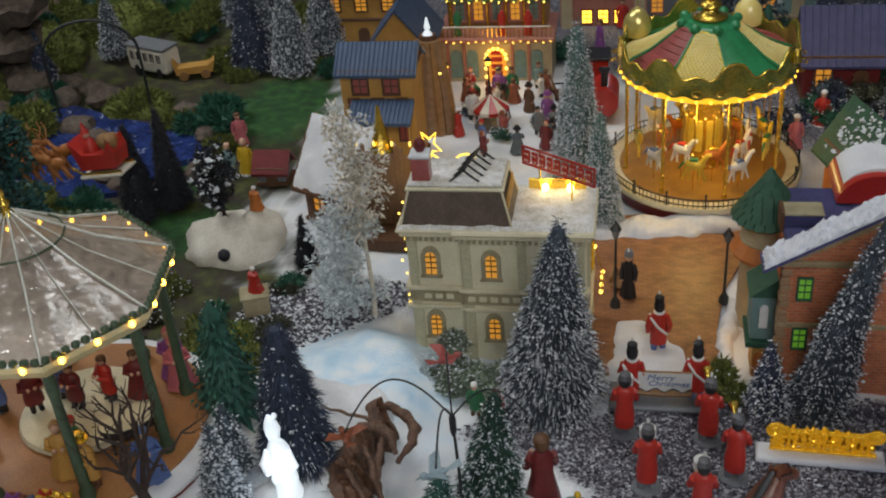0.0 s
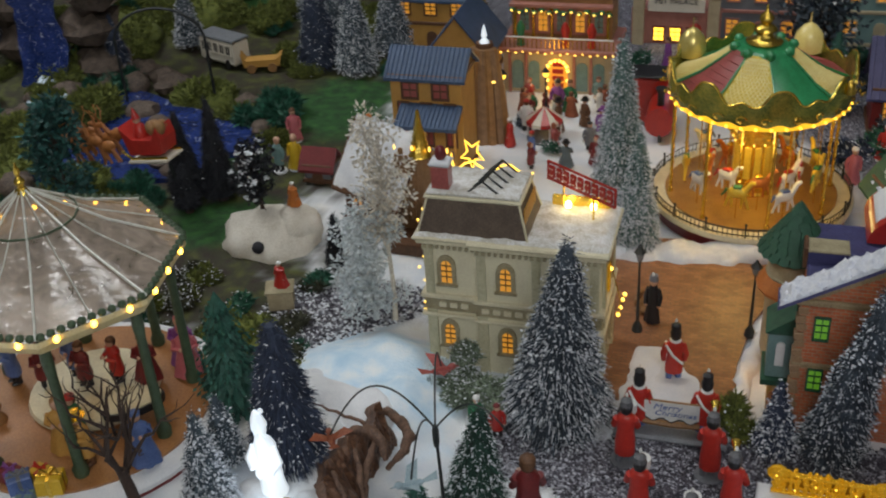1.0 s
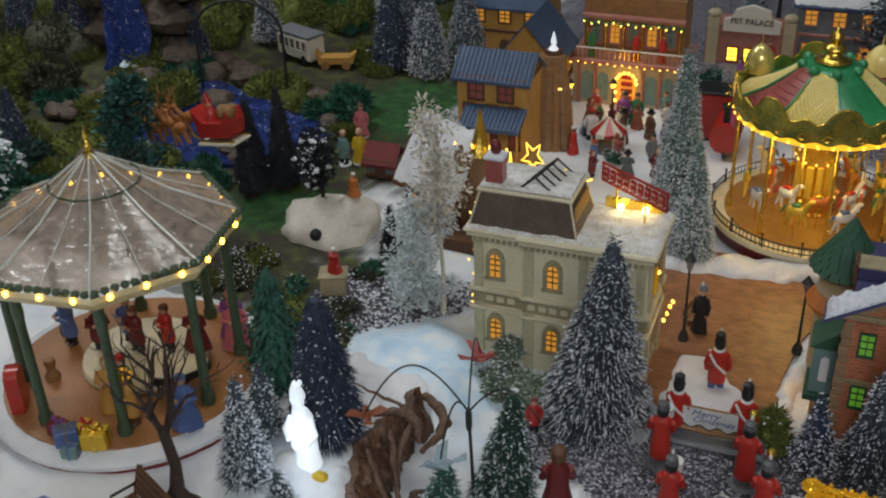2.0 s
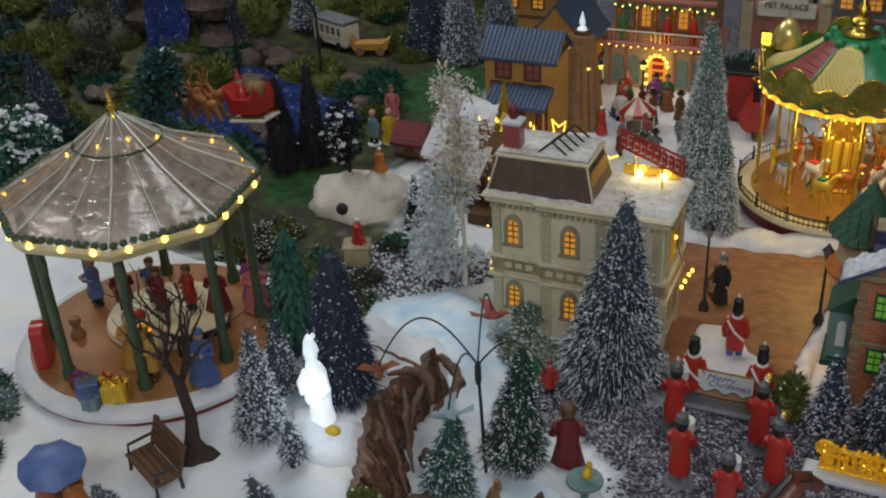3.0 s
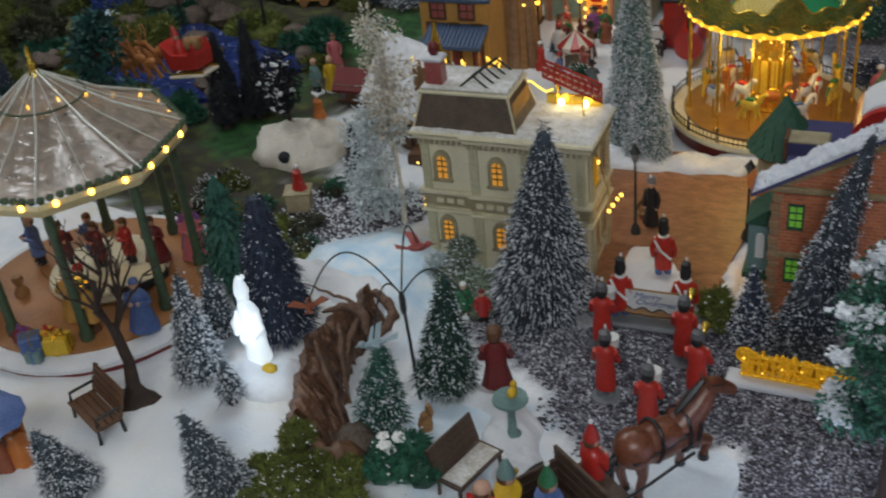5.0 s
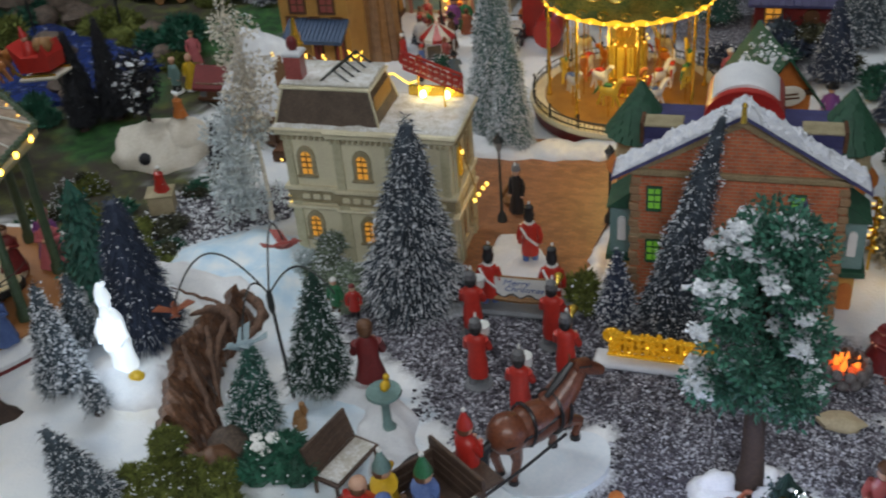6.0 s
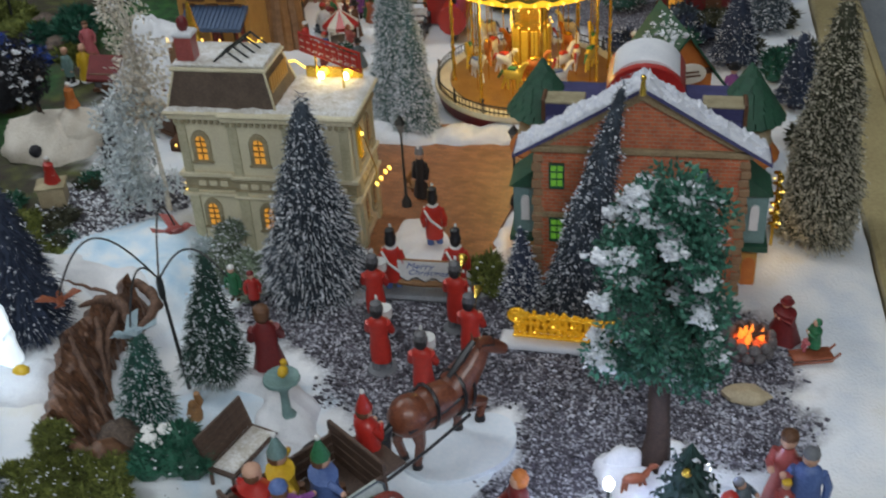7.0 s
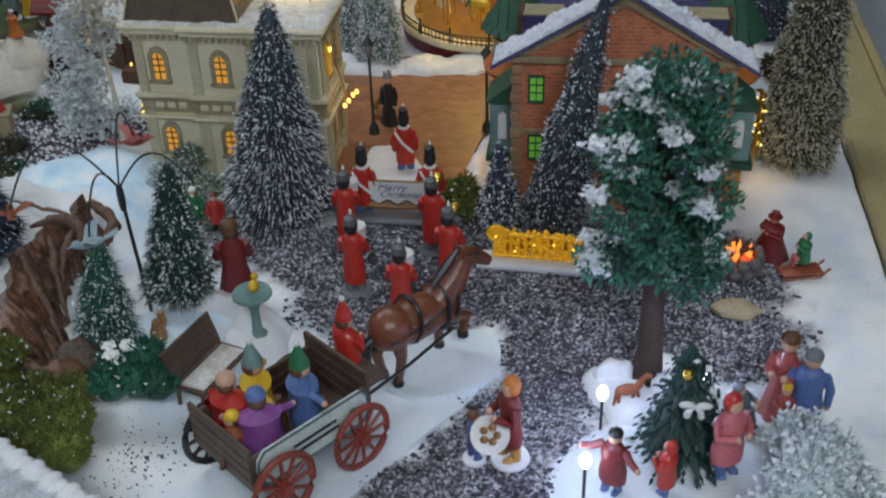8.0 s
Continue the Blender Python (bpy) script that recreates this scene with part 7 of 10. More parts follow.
spots = random.Random(4)
for k in range(26):
    a = spots.uniform(0.2, 2 * math.pi)
    x, y = -0.605 + 0.22 * math.cos(a) * spots.uniform(0.95, 1.2), 1.375 + 0.165 * math.sin(a) * spots.uniform(0.95, 1.2)
    boulder((x, y, 0.012, 0, 0, spots.uniform(0, 360)), spots.uniform(0.012, 0.028), k, GREYROCK, "brown-grey boulder beside the lake")
for k, (x, y, r) in enumerate(((-0.62, 1.45, 0.030), (-0.57, 1.41, 0.024), (-0.50, 1.30, 0.030), (-0.47, 1.27, 0.025), (-0.62, 1.56, 0.032), (-0.70, 1.60, 0.030), (-0.655, 1.585, 0.026), (-0.78, 1.62, 0.036), (-0.83, 1.78, 0.045))):
    boulder((x, y, on_ground(x, y) + r * 0.2, 0, 0, k * 50), r, 40 + k, GREYROCK, "brown-grey boulder beside the lake")


def waterfall():
    t = thing("waterfall", pose(-0.84, 1.56, 0) @ grow(0.5, 1.0), "blue waterfall tumbling down a dark cliff", "waterfall")
    b = Build()
    v, f = [], []
    for i in range(17):
        for j in range(7):
            u, s = i / 16, j / 6
            v.append((-0.09 + 0.18 * s + 0.02 * math.sin(u * 9), -0.12 * (1 - u) ** 2 + 0.012 * math.sin(j * 2.4 + u * 20), 0.005 + 0.55 * u))
    for i in range(16):
        for j in range(6):
            q = i * 7 + j
            f.append((q, q + 1, q + 8, q + 7))
    b.add(v, f)
    part("falling_water", b, WATER, t, "", True)
    for k in range(9):
        b = Build()
        s = -0.16 if k % 2 else 0.16
        b.ball((s + 0.03 * math.sin(k * 2.2), 0.04, 0.06 + 0.065 * k), (0.11, 0.10, 0.07), 10)
        b.v = [tuple(Vector(q) * (1 + 0.16 * noise.noise(Vector(q) * 22))) for q in b.v]
        part("crag", b, GREYROCK, t)
    b = Build()
    v, f = [], []
    for i in range(11):
        for j in range(9):
            u, q = i / 10, j / 8
            wide = 0.05 + 0.20 * u
            v.append((0.02 + 0.13 * u + wide * (q - 0.5), -0.10 - 0.17 * u, 0.045 * (1 - u) ** 1.4 + 0.010 + 0.014 * abs(noise.noise(Vector((u * 5, q * 6, 2))))))
    for i in range(10):
        for j in range(8):
            q = i * 9 + j
            f.append((q, q + 1, q + 10, q + 9))
    b.add(v, f)
    part("foam", b, MIST, t, "white-blue foam fanning out at the foot", True)


waterfall()


# ---- rock bank, plaza and small ground pieces ----
def cliff():
    crest = [(0.028, 0.575), (0.012, 0.610), (-0.002, 0.652), (-0.021, 0.705), (-0.012, 0.738), (0.006, 0.758), (0.004, 0.785)]
    foot = [(0.056, 0.590), (0.047, 0.618), (0.034, 0.656), (0.012, 0.705), (0.006, 0.738), (0.012, 0.764), (0.012, 0.795)]
    v, f = [], []
    n, rows = 150, 36

    def along(line, u):
        k = min(int(u), len(line) - 2)
        return Vector((*line[k], 0)).lerp(Vector((*line[k + 1], 0)), u - k)

    out = Vector((0.72, -0.52, 0.46))
    for i in range(n + 1):
        u = i / n * (len(crest) - 1)
        for j in range(rows + 1):
            w = j / rows
            q = along(foot, u).lerp(along(crest, u), w ** 1.3) + Vector((0, 0, -0.004 + 0.060 * w ** 0.75))
            slant = Vector((q.x * 30 + q.y * 62, q.y * 40 - q.x * 20, q.z * 20))
            crease = 1 - 2 * abs(noise.noise(slant))
            deep = 1 - 2 * abs(noise.noise(slant * 2.3 + Vector((7, 3, 1))))
            q += out * (0.0075 * crease + 0.0040 * deep - 0.006 + 0.012 * noise.noise(q * 38 + Vector((3, 8, 1))))
            q += Vector((0.0, 0.0, 0.012 * noise.noise(q * 45 + Vector((5, 1, 2))) * w))
            if j == rows:
                q -= Vector((0.014, -0.010, 0.016))
            v.append(tuple(q))
    for i in range(n):
        for j in range(rows):
            a = i * (rows + 1) + j
            f += [(a, a + 1, a + rows + 2), (a, a + rows + 2, a + rows + 1)]
    b = Build()
    b.add(v, f)
    solid("rock_bank", b, ROCK, Matrix(), "crumpled brown rock bank below the snowy terrace", "rock", kind="structure")


cliff()
for k, (x, y, z, r, m, lb) in enumerate(((0.066, 0.612, 0.026, 0.019, GREYROCK, "grey snow-dusted boulder at the bank's foot"), (0.068, 0.585, 0.03, 0.017, BROWN, "dark brown rock by the bank"), (0.040, 0.690, 0.012, 0.012, GREYROCK, "grey rock at the bank's foot"))):
    boulder((x, y, z, 0, 0, 40 * k), r, 90 + k, m, lb, "bank rocks", 0.8)

DRIFTWOOD = mat("driftwood", (0.20, 0.11, 0.07), (0.07, 0.038, 0.026), 0.7, 120, 500, 0.6)
for pts, r in (([(-0.002, 0.783, 0.048), (0.012, 0.784, 0.051), (0.027, 0.777, 0.050), (0.041, 0.760, 0.047), (0.040, 0.742, 0.044), (0.030, 0.726, 0.036)], (0.0018, 0.0040, 0.0052, 0.0054, 0.0042, 0.0024)),
               ([(-0.022, 0.738, 0.056), (-0.006, 0.742, 0.062), (0.011, 0.744, 0.062), (0.024, 0.735, 0.060), (0.031, 0.722, 0.050)], (0.0012, 0.0038, 0.0060, 0.0050, 0.0022)),
               ([(-0.060, 0.776, 0.058), (-0.031, 0.764, 0.061), (-0.010, 0.757, 0.062), (0.013, 0.750, 0.060)], (0.0007, 0.0014, 0.0018, 0.0026)),
               ([(0.018, 0.742, 0.058), (0.016, 0.722, 0.054), (0.018, 0.700, 0.040), (0.024, 0.684, 0.020)], (0.0036, 0.0034, 0.0026, 0.0014)),
               ([(0.004, 0.720, 0.060), (0.014, 0.700, 0.052), (0.028, 0.676, 0.034), (0.036, 0.664, 0.016)], (0.0022, 0.0032, 0.0026, 0.0012)),
               ([(-0.006, 0.690, 0.060), (0.010, 0.672, 0.054), (0.030, 0.650, 0.036), (0.041, 0.636, 0.016)], (0.0018, 0.0030, 0.0026, 0.0012))):
    b = Build()
    fine = [Vector(pts[0])]
    rad = [r[0]]
    for k in range(len(pts) - 1):
        for q in (0.25, 0.5, 0.75, 1.0):
            p = Vector(pts[k]).lerp(Vector(pts[k + 1]), q)
            fine.append(p + Vector((noise.noise(p * 160), noise.noise(p * 160 + Vector((4, 0, 0))), noise.noise(p * 160 + Vector((0, 4, 0))))) * 0.003)
            rad.append((r[k] + (r[k + 1] - r[k]) * q) * (1 + 0.35 * noise.noise(p * 260)))
    b.tube(fine, rad, 9)
    solid("driftwood", b, DRIFTWOOD, Matrix(), "twisted brown driftwood branch on the rock bank", "branch", "driftwood")
# north end runs on to the carousel as dark paint for its shadow on snow
b = Build()
b.plate([(0.212, 0.90), (0.330, 0.90), (0.322, 0.98), (0.335, 1.06), (0.40, 1.235), (0.135, 1.205), (0.162, 1.05), (0.182, 0.945)], -0.01, 0.005)
tagged(part("plaza", b, PAVING), "brown brick-paved plaza between the halls, its north end standing in for shadow on snow", "pavement", kind="structure")


def snow_bank(name, pts, r, seed, label, top=0.010, z=0.0, m=SNOW):
    """A soft heap of snow along a line, thinning out to its edge."""
    line = [Vector((*q, 0)) for q in pts]
    lo = (min(q[0] for q in pts) - r * 1.5, min(q[1] for q in pts) - r * 1.5)
    hi = (max(q[0] for q in pts) + r * 1.5, max(q[1] for q in pts) + r * 1.5)
    step = max(0.0022, r * 0.09)
    nx, ny = int((hi[0] - lo[0]) / step) + 1, int((hi[1] - lo[1]) / step) + 1
    gx, gy = np.meshgrid(lo[0] + step * np.arange(nx), lo[1] + step * np.arange(ny))
    dist = np.full(gx.shape, 1e9)
    for (ax, ay), (bx, by) in zip(pts, pts[1:]):
        dx, dy = bx - ax, by - ay
        u = np.clip(((gx - ax) * dx + (gy - ay) * dy) / (dx * dx + dy * dy), 0, 1)
        dist = np.minimum(dist, np.hypot(gx - ax - u * dx, gy - ay - u * dy))
    rag = np.array([[noise.noise(Vector((x, y, seed)) * (0.9 / r)) for x, y in zip(rx, ry)] for rx, ry in zip(gx, gy)])
    fine = np.array([[noise.noise(Vector((x, y, seed + 9)) * (3.2 / r)) for x, y in zip(rx, ry)] for rx, ry in zip(gx, gy)])
    u = np.clip(1 - (dist / (r * (1.05 + 0.5 * rag))) ** 2, -1, 1)
    gz = ground_height(gx, gy) + z - 0.004 + (top + 0.004) * np.where(u > 0, np.sqrt(np.abs(u)), u) * (1 + 0.3 * rag) + top * 0.14 * fine * (u > 0)
    idx = np.arange(nx * ny).reshape(ny, nx)
    keep = (u[:-1, :-1] > -0.4) & (u[1:, 1:] > -0.4)
    faces = np.stack([idx[:-1, :-1], idx[:-1, 1:], idx[1:, 1:], idx[1:, :-1]], -1)[keep]
    me = bpy.data.meshes.new(name)
    me.from_pydata(np.stack([gx, gy, gz], -1).reshape(-1, 3).tolist(), [], faces.reshape(-1, 4).tolist())
    me.materials.append(m)
    me.polygons.foreach_set("use_smooth", [True] * len(me.polygons))
    return tagged(part(name, me, None), label, "snow", "snow banks", "stuff")


snow_bank("snow_bank", [(0.1516, 1.1816), (0.2403, 1.184), (0.3392, 1.1980), (0.4247, 1.2280)], 0.0230, 1, "snow heaped before the carousel", 0.012, 0.004)
snow_bank("snow_bank", [(0.228, 0.895), (0.234, 0.945), (0.236, 0.985)], 0.0170, 2, "snow along the plaza's edge", 0.003, 0.005)
snow_bank("snow_bank", [(0.3283, 0.9098), (0.3294, 0.9613), (0.3449, 1.0296)], 0.0091, 3, "lumpy snow beside the brick hall", 0.006, 0.004)
snow_bank("snow_bank", [(0.240, 0.895), (0.250, 0.925), (0.262, 0.950), (0.282, 0.905)], 0.0330, 4, "snow trodden at the plaza's start", 0.0022, 0.005)
snow_bank("snow_bank", [(-0.100, 0.835), (-0.050, 0.815), (-0.015, 0.805)], 0.024, 6, "snow before the frosted bushes", 0.008)
snow_bank("snow_bank", [(0.1465, 0.7063), (0.1828, 0.6904), (0.1933, 0.6567), (0.2048, 0.6312)], 0.0214, 8, "snow below the green trees", 0.012, 0.0)


def scatter_stones():
    rng = np.random.default_rng(21)
    n = 26000
    x, y = rng.uniform(0.04, 0.66, n), rng.uniform(0.40, 0.92, n)
    keep = edge_distance(GRIT, x, y) + 0.014 * waves(x, y, 60) > -0.004 + 0.012 * rng.uniform(0, 1, n) ** 2
    x, y = x[keep], y[keep]
    z = ground_height(x, y) + 0.0006
    dark = rng.uniform(0, 1, len(x)) < 0.60 + 0.20 * waves(x, y, 17) + 0.18 * waves(y, x, 41)
    pl = np.stack([x, y, z], 1)
    for sel, m, name, lb, sz in ((dark, STONES, "grit_stones", "dark grit scattered over the road", 0.0023), (~dark, CRUMBS, "snow_crumbs", "white snow crumbs lying on the grit", 0.0019)):
        p = pl[sel]
        ob = part(name, flake_mesh(name, p, rng.uniform(0.5, 1.3, len(p)) * sz, m, 5), None)
        tagged(ob, lb, "gravel", kind="stuff")
    p = np.stack([rng.normal(0.138, 0.017, 170), rng.normal(0.535, 0.022, 170), np.zeros(170)], 1)
    p[:, 2] = ground_height(p[:, 0], p[:, 1]) + 0.0006
    tagged(part("grit_stones", flake_mesh("grit_stones", p, rng.uniform(0.3, 1.0, 170) ** 1.4 * 0.0016, STONES, 8), None), "stray dark grit on the snow by the bench", "gravel", kind="stuff")
    n = 5000
    x, y = rng.uniform(-0.25, 0.03, n), rng.uniform(0.88, 1.08, n)
    keep = edge_distance(GRIT_BACK, x, y) > 0
    p = np.stack([x[keep], y[keep], ground_height(x[keep], y[keep]) + 0.0008], 1)
    half = len(p) // 2
    tagged(part("grit_stones", flake_mesh("grit_stones", p[:half], rng.uniform(0.6, 1.4, half) * 0.0024, STONES, 6), None), "dark grit by the frosted trees", "gravel", kind="stuff")
    tagged(part("snow_crumbs", flake_mesh("snow_crumbs", p[half:], rng.uniform(0.6, 1.4, len(p) - half) * 0.002, FLOCK, 7), None), "snow crumbs by the frosted trees", "gravel", kind="stuff")


scatter_stones()
b = Build()
pts = []
for k in range(40):
    a = 2 * math.pi * k / 40
    pts.append((0.040 * math.cos(a) * (1.25 + 0.05 * math.sin(3 * a)), 0.036 * math.sin(a)))
b.plate(pts, -0.004, 0.005)
solid("snow_plate", b, ICE, pose(0.335, 0.655, 0.002, 0, 0, 35) @ grow(1.0), "glazed white base under the horse", "base", smooth=False)
b = Build()
pts = []
for k in range(56):
    ca, sa = math.cos(2 * math.pi * k / 56), math.sin(2 * math.pi * k / 56)
    pts.append((0.145 * math.copysign(abs(ca) ** 0.7, ca), 0.045 * math.copysign(abs(sa) ** 0.7, sa) + 0.002 * math.sin(9 * ca)))
b.plate(pts, -0.004, 0.003)
solid("snow_plate", b, ICE, pose(0.2734, 0.5709, 0, 0, 0, 54), "long glazed snow plate under wagon and horse", "base", smooth=False)
snow_bank("snow_bank", [(0.464, 0.545), (0.500, 0.572), (0.545, 0.60)], 0.048, 32, "trodden snow under the children", 0.0035, 0.0, ICE)
b = Build()
b.ball((0, 0, 0), (0.086, 0.050, 0.046), 30)
b.ball((0.044, 0.010, 0.010), (0.040, 0.036, 0.040), 18)
b.v = [tuple(Vector(q) * (1 + 0.20 * noise.noise(Vector(q) * 26) + 0.10 * noise.noise(Vector(q) * 75) + 0.05 * noise.noise(Vector(q) * 200))) for q in b.v]
dome = thing("snow_dome", pose(-0.262, 1.128, 0) @ Matrix.Diagonal((0.72, 1, 1, 1)), "rounded snowy mound with a dark hole", "snow mound")
part("mound", b, CREAMSNOW, dome, "", True)
b = Build()
b.ball((0.006, -0.043, 0.017), (0.011, 0.008, 0.008), 10)
part("hole", b, INK, dome, "dark burrow hole", True)


# ---- figurines: each one plain mesh ----
def figurine(name, at, label, coat, legs=BLACK, hat="cap", hat_mat=BLACK, h=0.066, skirt=False, arms="down", sash=None, base=None, group="figurines", wide=1.0, sit=False, extra=None, head=1.0):
    b = Build()
    mats = [coat, legs, SKIN, hat_mat, sash or WHITE, base or SNOW, extra or BROWN]
    k = h / 0.066
    z0 = 0.002
    if base:
        b.lathe([(0.0125 * k, 0), (0.012 * k, 0.0022), (0.009 * k, 0.0028)], 14, slot=5)
    if skirt:
        b.lathe([(0.0135 * k * wide, z0), (0.012 * k * wide, 0.012 * k), (0.0078 * k * wide, 0.032 * k), (0.0084 * k * wide, 0.046 * k), (0.004 * k, 0.0515 * k)], 24, slot=0, squash=0.8)
        b.v = [(x * (1 + 0.10 * math.sin(7 * math.atan2(y, x)) * max(0, 1 - z / (0.036 * k))), y * (1 + 0.10 * math.sin(7 * math.atan2(y, x)) * max(0, 1 - z / (0.036 * k))), z) for x, y, z in b.v]
    else:
        if sit:
            for s in (-1, 1):
                b.tube([(s * 0.0042 * k, 0, 0.022 * k), (s * 0.005 * k, 0.014 * k, 0.021 * k), (s * 0.005 * k, 0.016 * k, 0.006 * k)], [0.0042 * k, 0.0036 * k, 0.003 * k], 7, 1)
        else:
            for s in (-1, 1):
                b.tube([(s * 0.0045 * k, 0.002 * k * s, z0), (s * 0.0042 * k, 0, 0.027 * k)], [0.0031 * k, 0.004 * k], 7, 1)
                b.ball((s * 0.0046 * k, 0.002 * k, z0 + 0.0016 * k), (0.0032 * k, 0.0055 * k, 0.0022 * k), 7, 1)
        b.lathe([(0.0092 * k * wide, (0.0095 if hat == "shako" and not sash else 0.0145) * k), (0.0093 * k * wide, 0.024 * k), (0.0078 * k * wide, 0.034 * k), (0.0088 * k * wide, 0.045 * k), (0.0072 * k, 0.0495 * k), (0.0035 * k, 0.052 * k)], 12, slot=0, squash=0.74)
    sh = 0.0465 * k
    for s in (-1, 1):
        p0 = (s * 0.0078 * k * wide, 0, sh)
        if arms == "down":
            path = [p0, (s * 0.0115 * k * wide, -0.001 * k, 0.036 * k), (s * 0.0108 * k * wide, 0.003 * k, 0.026 * k)]
        elif arms == "front":
            path = [p0, (s * 0.0104 * k * wide, 0.003 * k, 0.037 * k), (s * 0.004 * k, 0.012 * k, 0.040 * k)]
        elif arms == "up":
            path = [p0, (s * 0.014 * k, 0.002 * k, 0.052 * k), (s * 0.013 * k, 0.005 * k, 0.064 * k)]
        else:
            path = [p0, (s * 0.016 * k, 0.004 * k, 0.043 * k), (s * 0.024 * k, 0.008 * k, 0.042 * k)]
        b.tube(path, [0.0033 * k, 0.003 * k, 0.0024 * k], 7, 0)
        b.ball(path[-1], 0.0026 * k, 6, 2)
    n0 = len(b.v)
    b.ball((0, 0.0004, 0.0575 * k), (0.0052 * k, 0.0054 * k, 0.0062 * k), 10, 2)
    if hat != "hood":
        b.ball((0, -0.0014 * k, 0.0578 * k), (0.0053 * k, 0.0050 * k, 0.0060 * k), 10, 6)
    if hat == "shako":
        b.lathe([(0.0054 * k, 0.0585 * k), (0.0056 * k, 0.061 * k), (0.0046 * k, 0.0625 * k), (0.0047 * k, (0.0690 if sash else 0.0655) * k), (0.0024 * k, (0.0708 if sash else 0.0672) * k)], 12, slot=3)
        b.ball((0, 0.0030 * k, (0.0708 if sash else 0.0680) * k), (0.0014 * k, 0.0014 * k, 0.0034 * k), 6, 4)
    elif hat == "cap":
        b.ball((0, -0.0003, 0.0605 * k), (0.0057 * k, 0.006 * k, 0.0045 * k), 10, 3)
    elif hat == "cone":
        b.lathe([(0.0058 * k, 0.0592 * k), (0.0062 * k, 0.0605 * k), (0.004 * k, 0.066 * k), (0.0008 * k, 0.074 * k)], 10, slot=3)
        b.ball((0, 0, 0.0745 * k), 0.002 * k, 6, 4)
    elif hat == "brim":
        b.lathe([(0.0095 * k, 0.0605 * k), (0.0095 * k, 0.0615 * k), (0.0055 * k, 0.062 * k), (0.0052 * k, 0.068 * k), (0.002 * k, 0.069 * k)], 12, slot=3)
    elif hat == "hood":
        b.ball((0, -0.0012, 0.0585 * k), (0.0062 * k, 0.0058 * k, 0.0072 * k), 10, 3)
    if head != 1.0:
        b.v[n0:] = [(x * head, y * head, 0.0515 * k + (z - 0.0515 * k) * head) for x, y, z in b.v[n0:]]
    if sash:
        b.tube([(-0.0086 * k, -0.003 * k, 0.047 * k), (-0.002 * k, -0.0078 * k, 0.038 * k), (0.0075 * k, -0.005 * k, 0.027 * k)], 0.0014 * k, 5, 4)
        b.tube([(-0.0086 * k, 0.003 * k, 0.047 * k), (-0.002 * k, 0.0078 * k, 0.038 * k), (0.0075 * k, 0.005 * k, 0.027 * k)], 0.0014 * k, 5, 4)
        b.lathe([(0.0046 * k, 0.0500 * k), (0.0058 * k, 0.0512 * k), (0.0042 * k, 0.0525 * k)], 12, slot=4)
    return solid(name, b, mats, at, label, "figurine", group)


SOLDIERS = [(0.261, 0.945, 8, "down"), (0.235, 0.868, 0, "down"), (0.297, 0.872, 0, "down"), (0.229, 0.820, 5, "front"), (0.306, 0.817, -4, "front"), (0.250, 0.749, 2, "front"), (0.327, 0.768, -8, "front"), (0.296, 0.712, 0, "front")]
for k, (x, y, a, arms) in enumerate(SOLDIERS):
    lb = "toy soldier in red coat with white crossbelt" if k < 3 else "toy bandsman in red coat and grey plumed hat"
    figurine("toy_soldier", (x, y, on_ground(x, y), 0, 0, a), lb, UNIFORM, BLUE if k < 3 else GREYPAINT, "shako", BLACK if k < 3 else HELMET, 0.069 if k < 3 else 0.073, arms=arms, wide=0.92, extra=BLACK, sash=WHITE if k < 3 else None, base=GREYPAINT, group="marching toy soldiers")
for k, (x, y) in enumerate(((0.229, 0.820), (0.306, 0.817), (0.250, 0.749), (0.327, 0.768), (0.296, 0.712))):
    b = Build()
    if k % 2:
        b.tube([(0, 0, 0), (0, 0.012, 0.004), (0, 0.022, 0.006)], [0.0012, 0.0016, 0.005], 8)
    else:
        b.lathe([(0.0075, 0), (0.0075, 0.009), (0.001, 0.0095)], 14)
    solid("band_drum" if not k % 2 else "band_horn", b, GOLD if k % 2 else WHITE, (x, y + 0.021, 0.044), "small brass horn held by a bandsman" if k % 2 else "small white drum held by a bandsman", "instrument", "band instruments")

# banner between the two leading soldiers
t = thing("banner", pose(0.2665, 0.871, 0) @ grow(1.12, 0.9), "white greeting banner on a grey base", "banner")
b = Build()
b.box((0.0, 0, 0.003), (0.095, 0.036, 0.006), 0, 0.002)
part("base", b, GREYPAINT, t, "grey base slab")
b = Build()
n = 14
top = [(-0.023 + 0.046 * k / n, 0.039 - 0.0012 * math.sin(math.pi * k / n)) for k in range(n + 1)]
low = [(-0.023 + 0.046 * k / n, 0.018 + 0.0024 * math.cos(2 * math.pi * k * 3 / n)) for k in range(n + 1)][::-1]
b.slab((low[::-1] + top[::-1]), -0.006, -0.0045)
part("cloth", b, WHITE, t, "white cloth")
b = Build()
b.tube([(x, -0.0062, z) for x, z in low], 0.0006, 4)
part("hem", b, BLACK, t)
b = Build()
b.tube([(-0.024, -0.0052, 0.012 + 0.002), (0, -0.0052, 0.0125), (0.024, -0.0052, 0.014)], 0.003, 6)
part("folded_edge", b, WOOD, t, "brown folded lower edge")
b = Build()
b.tube([(-0.026, -0.005, 0.0395), (0.026, -0.005, 0.0395)], 0.001, 5)
part("rod", b, WOOD, t)
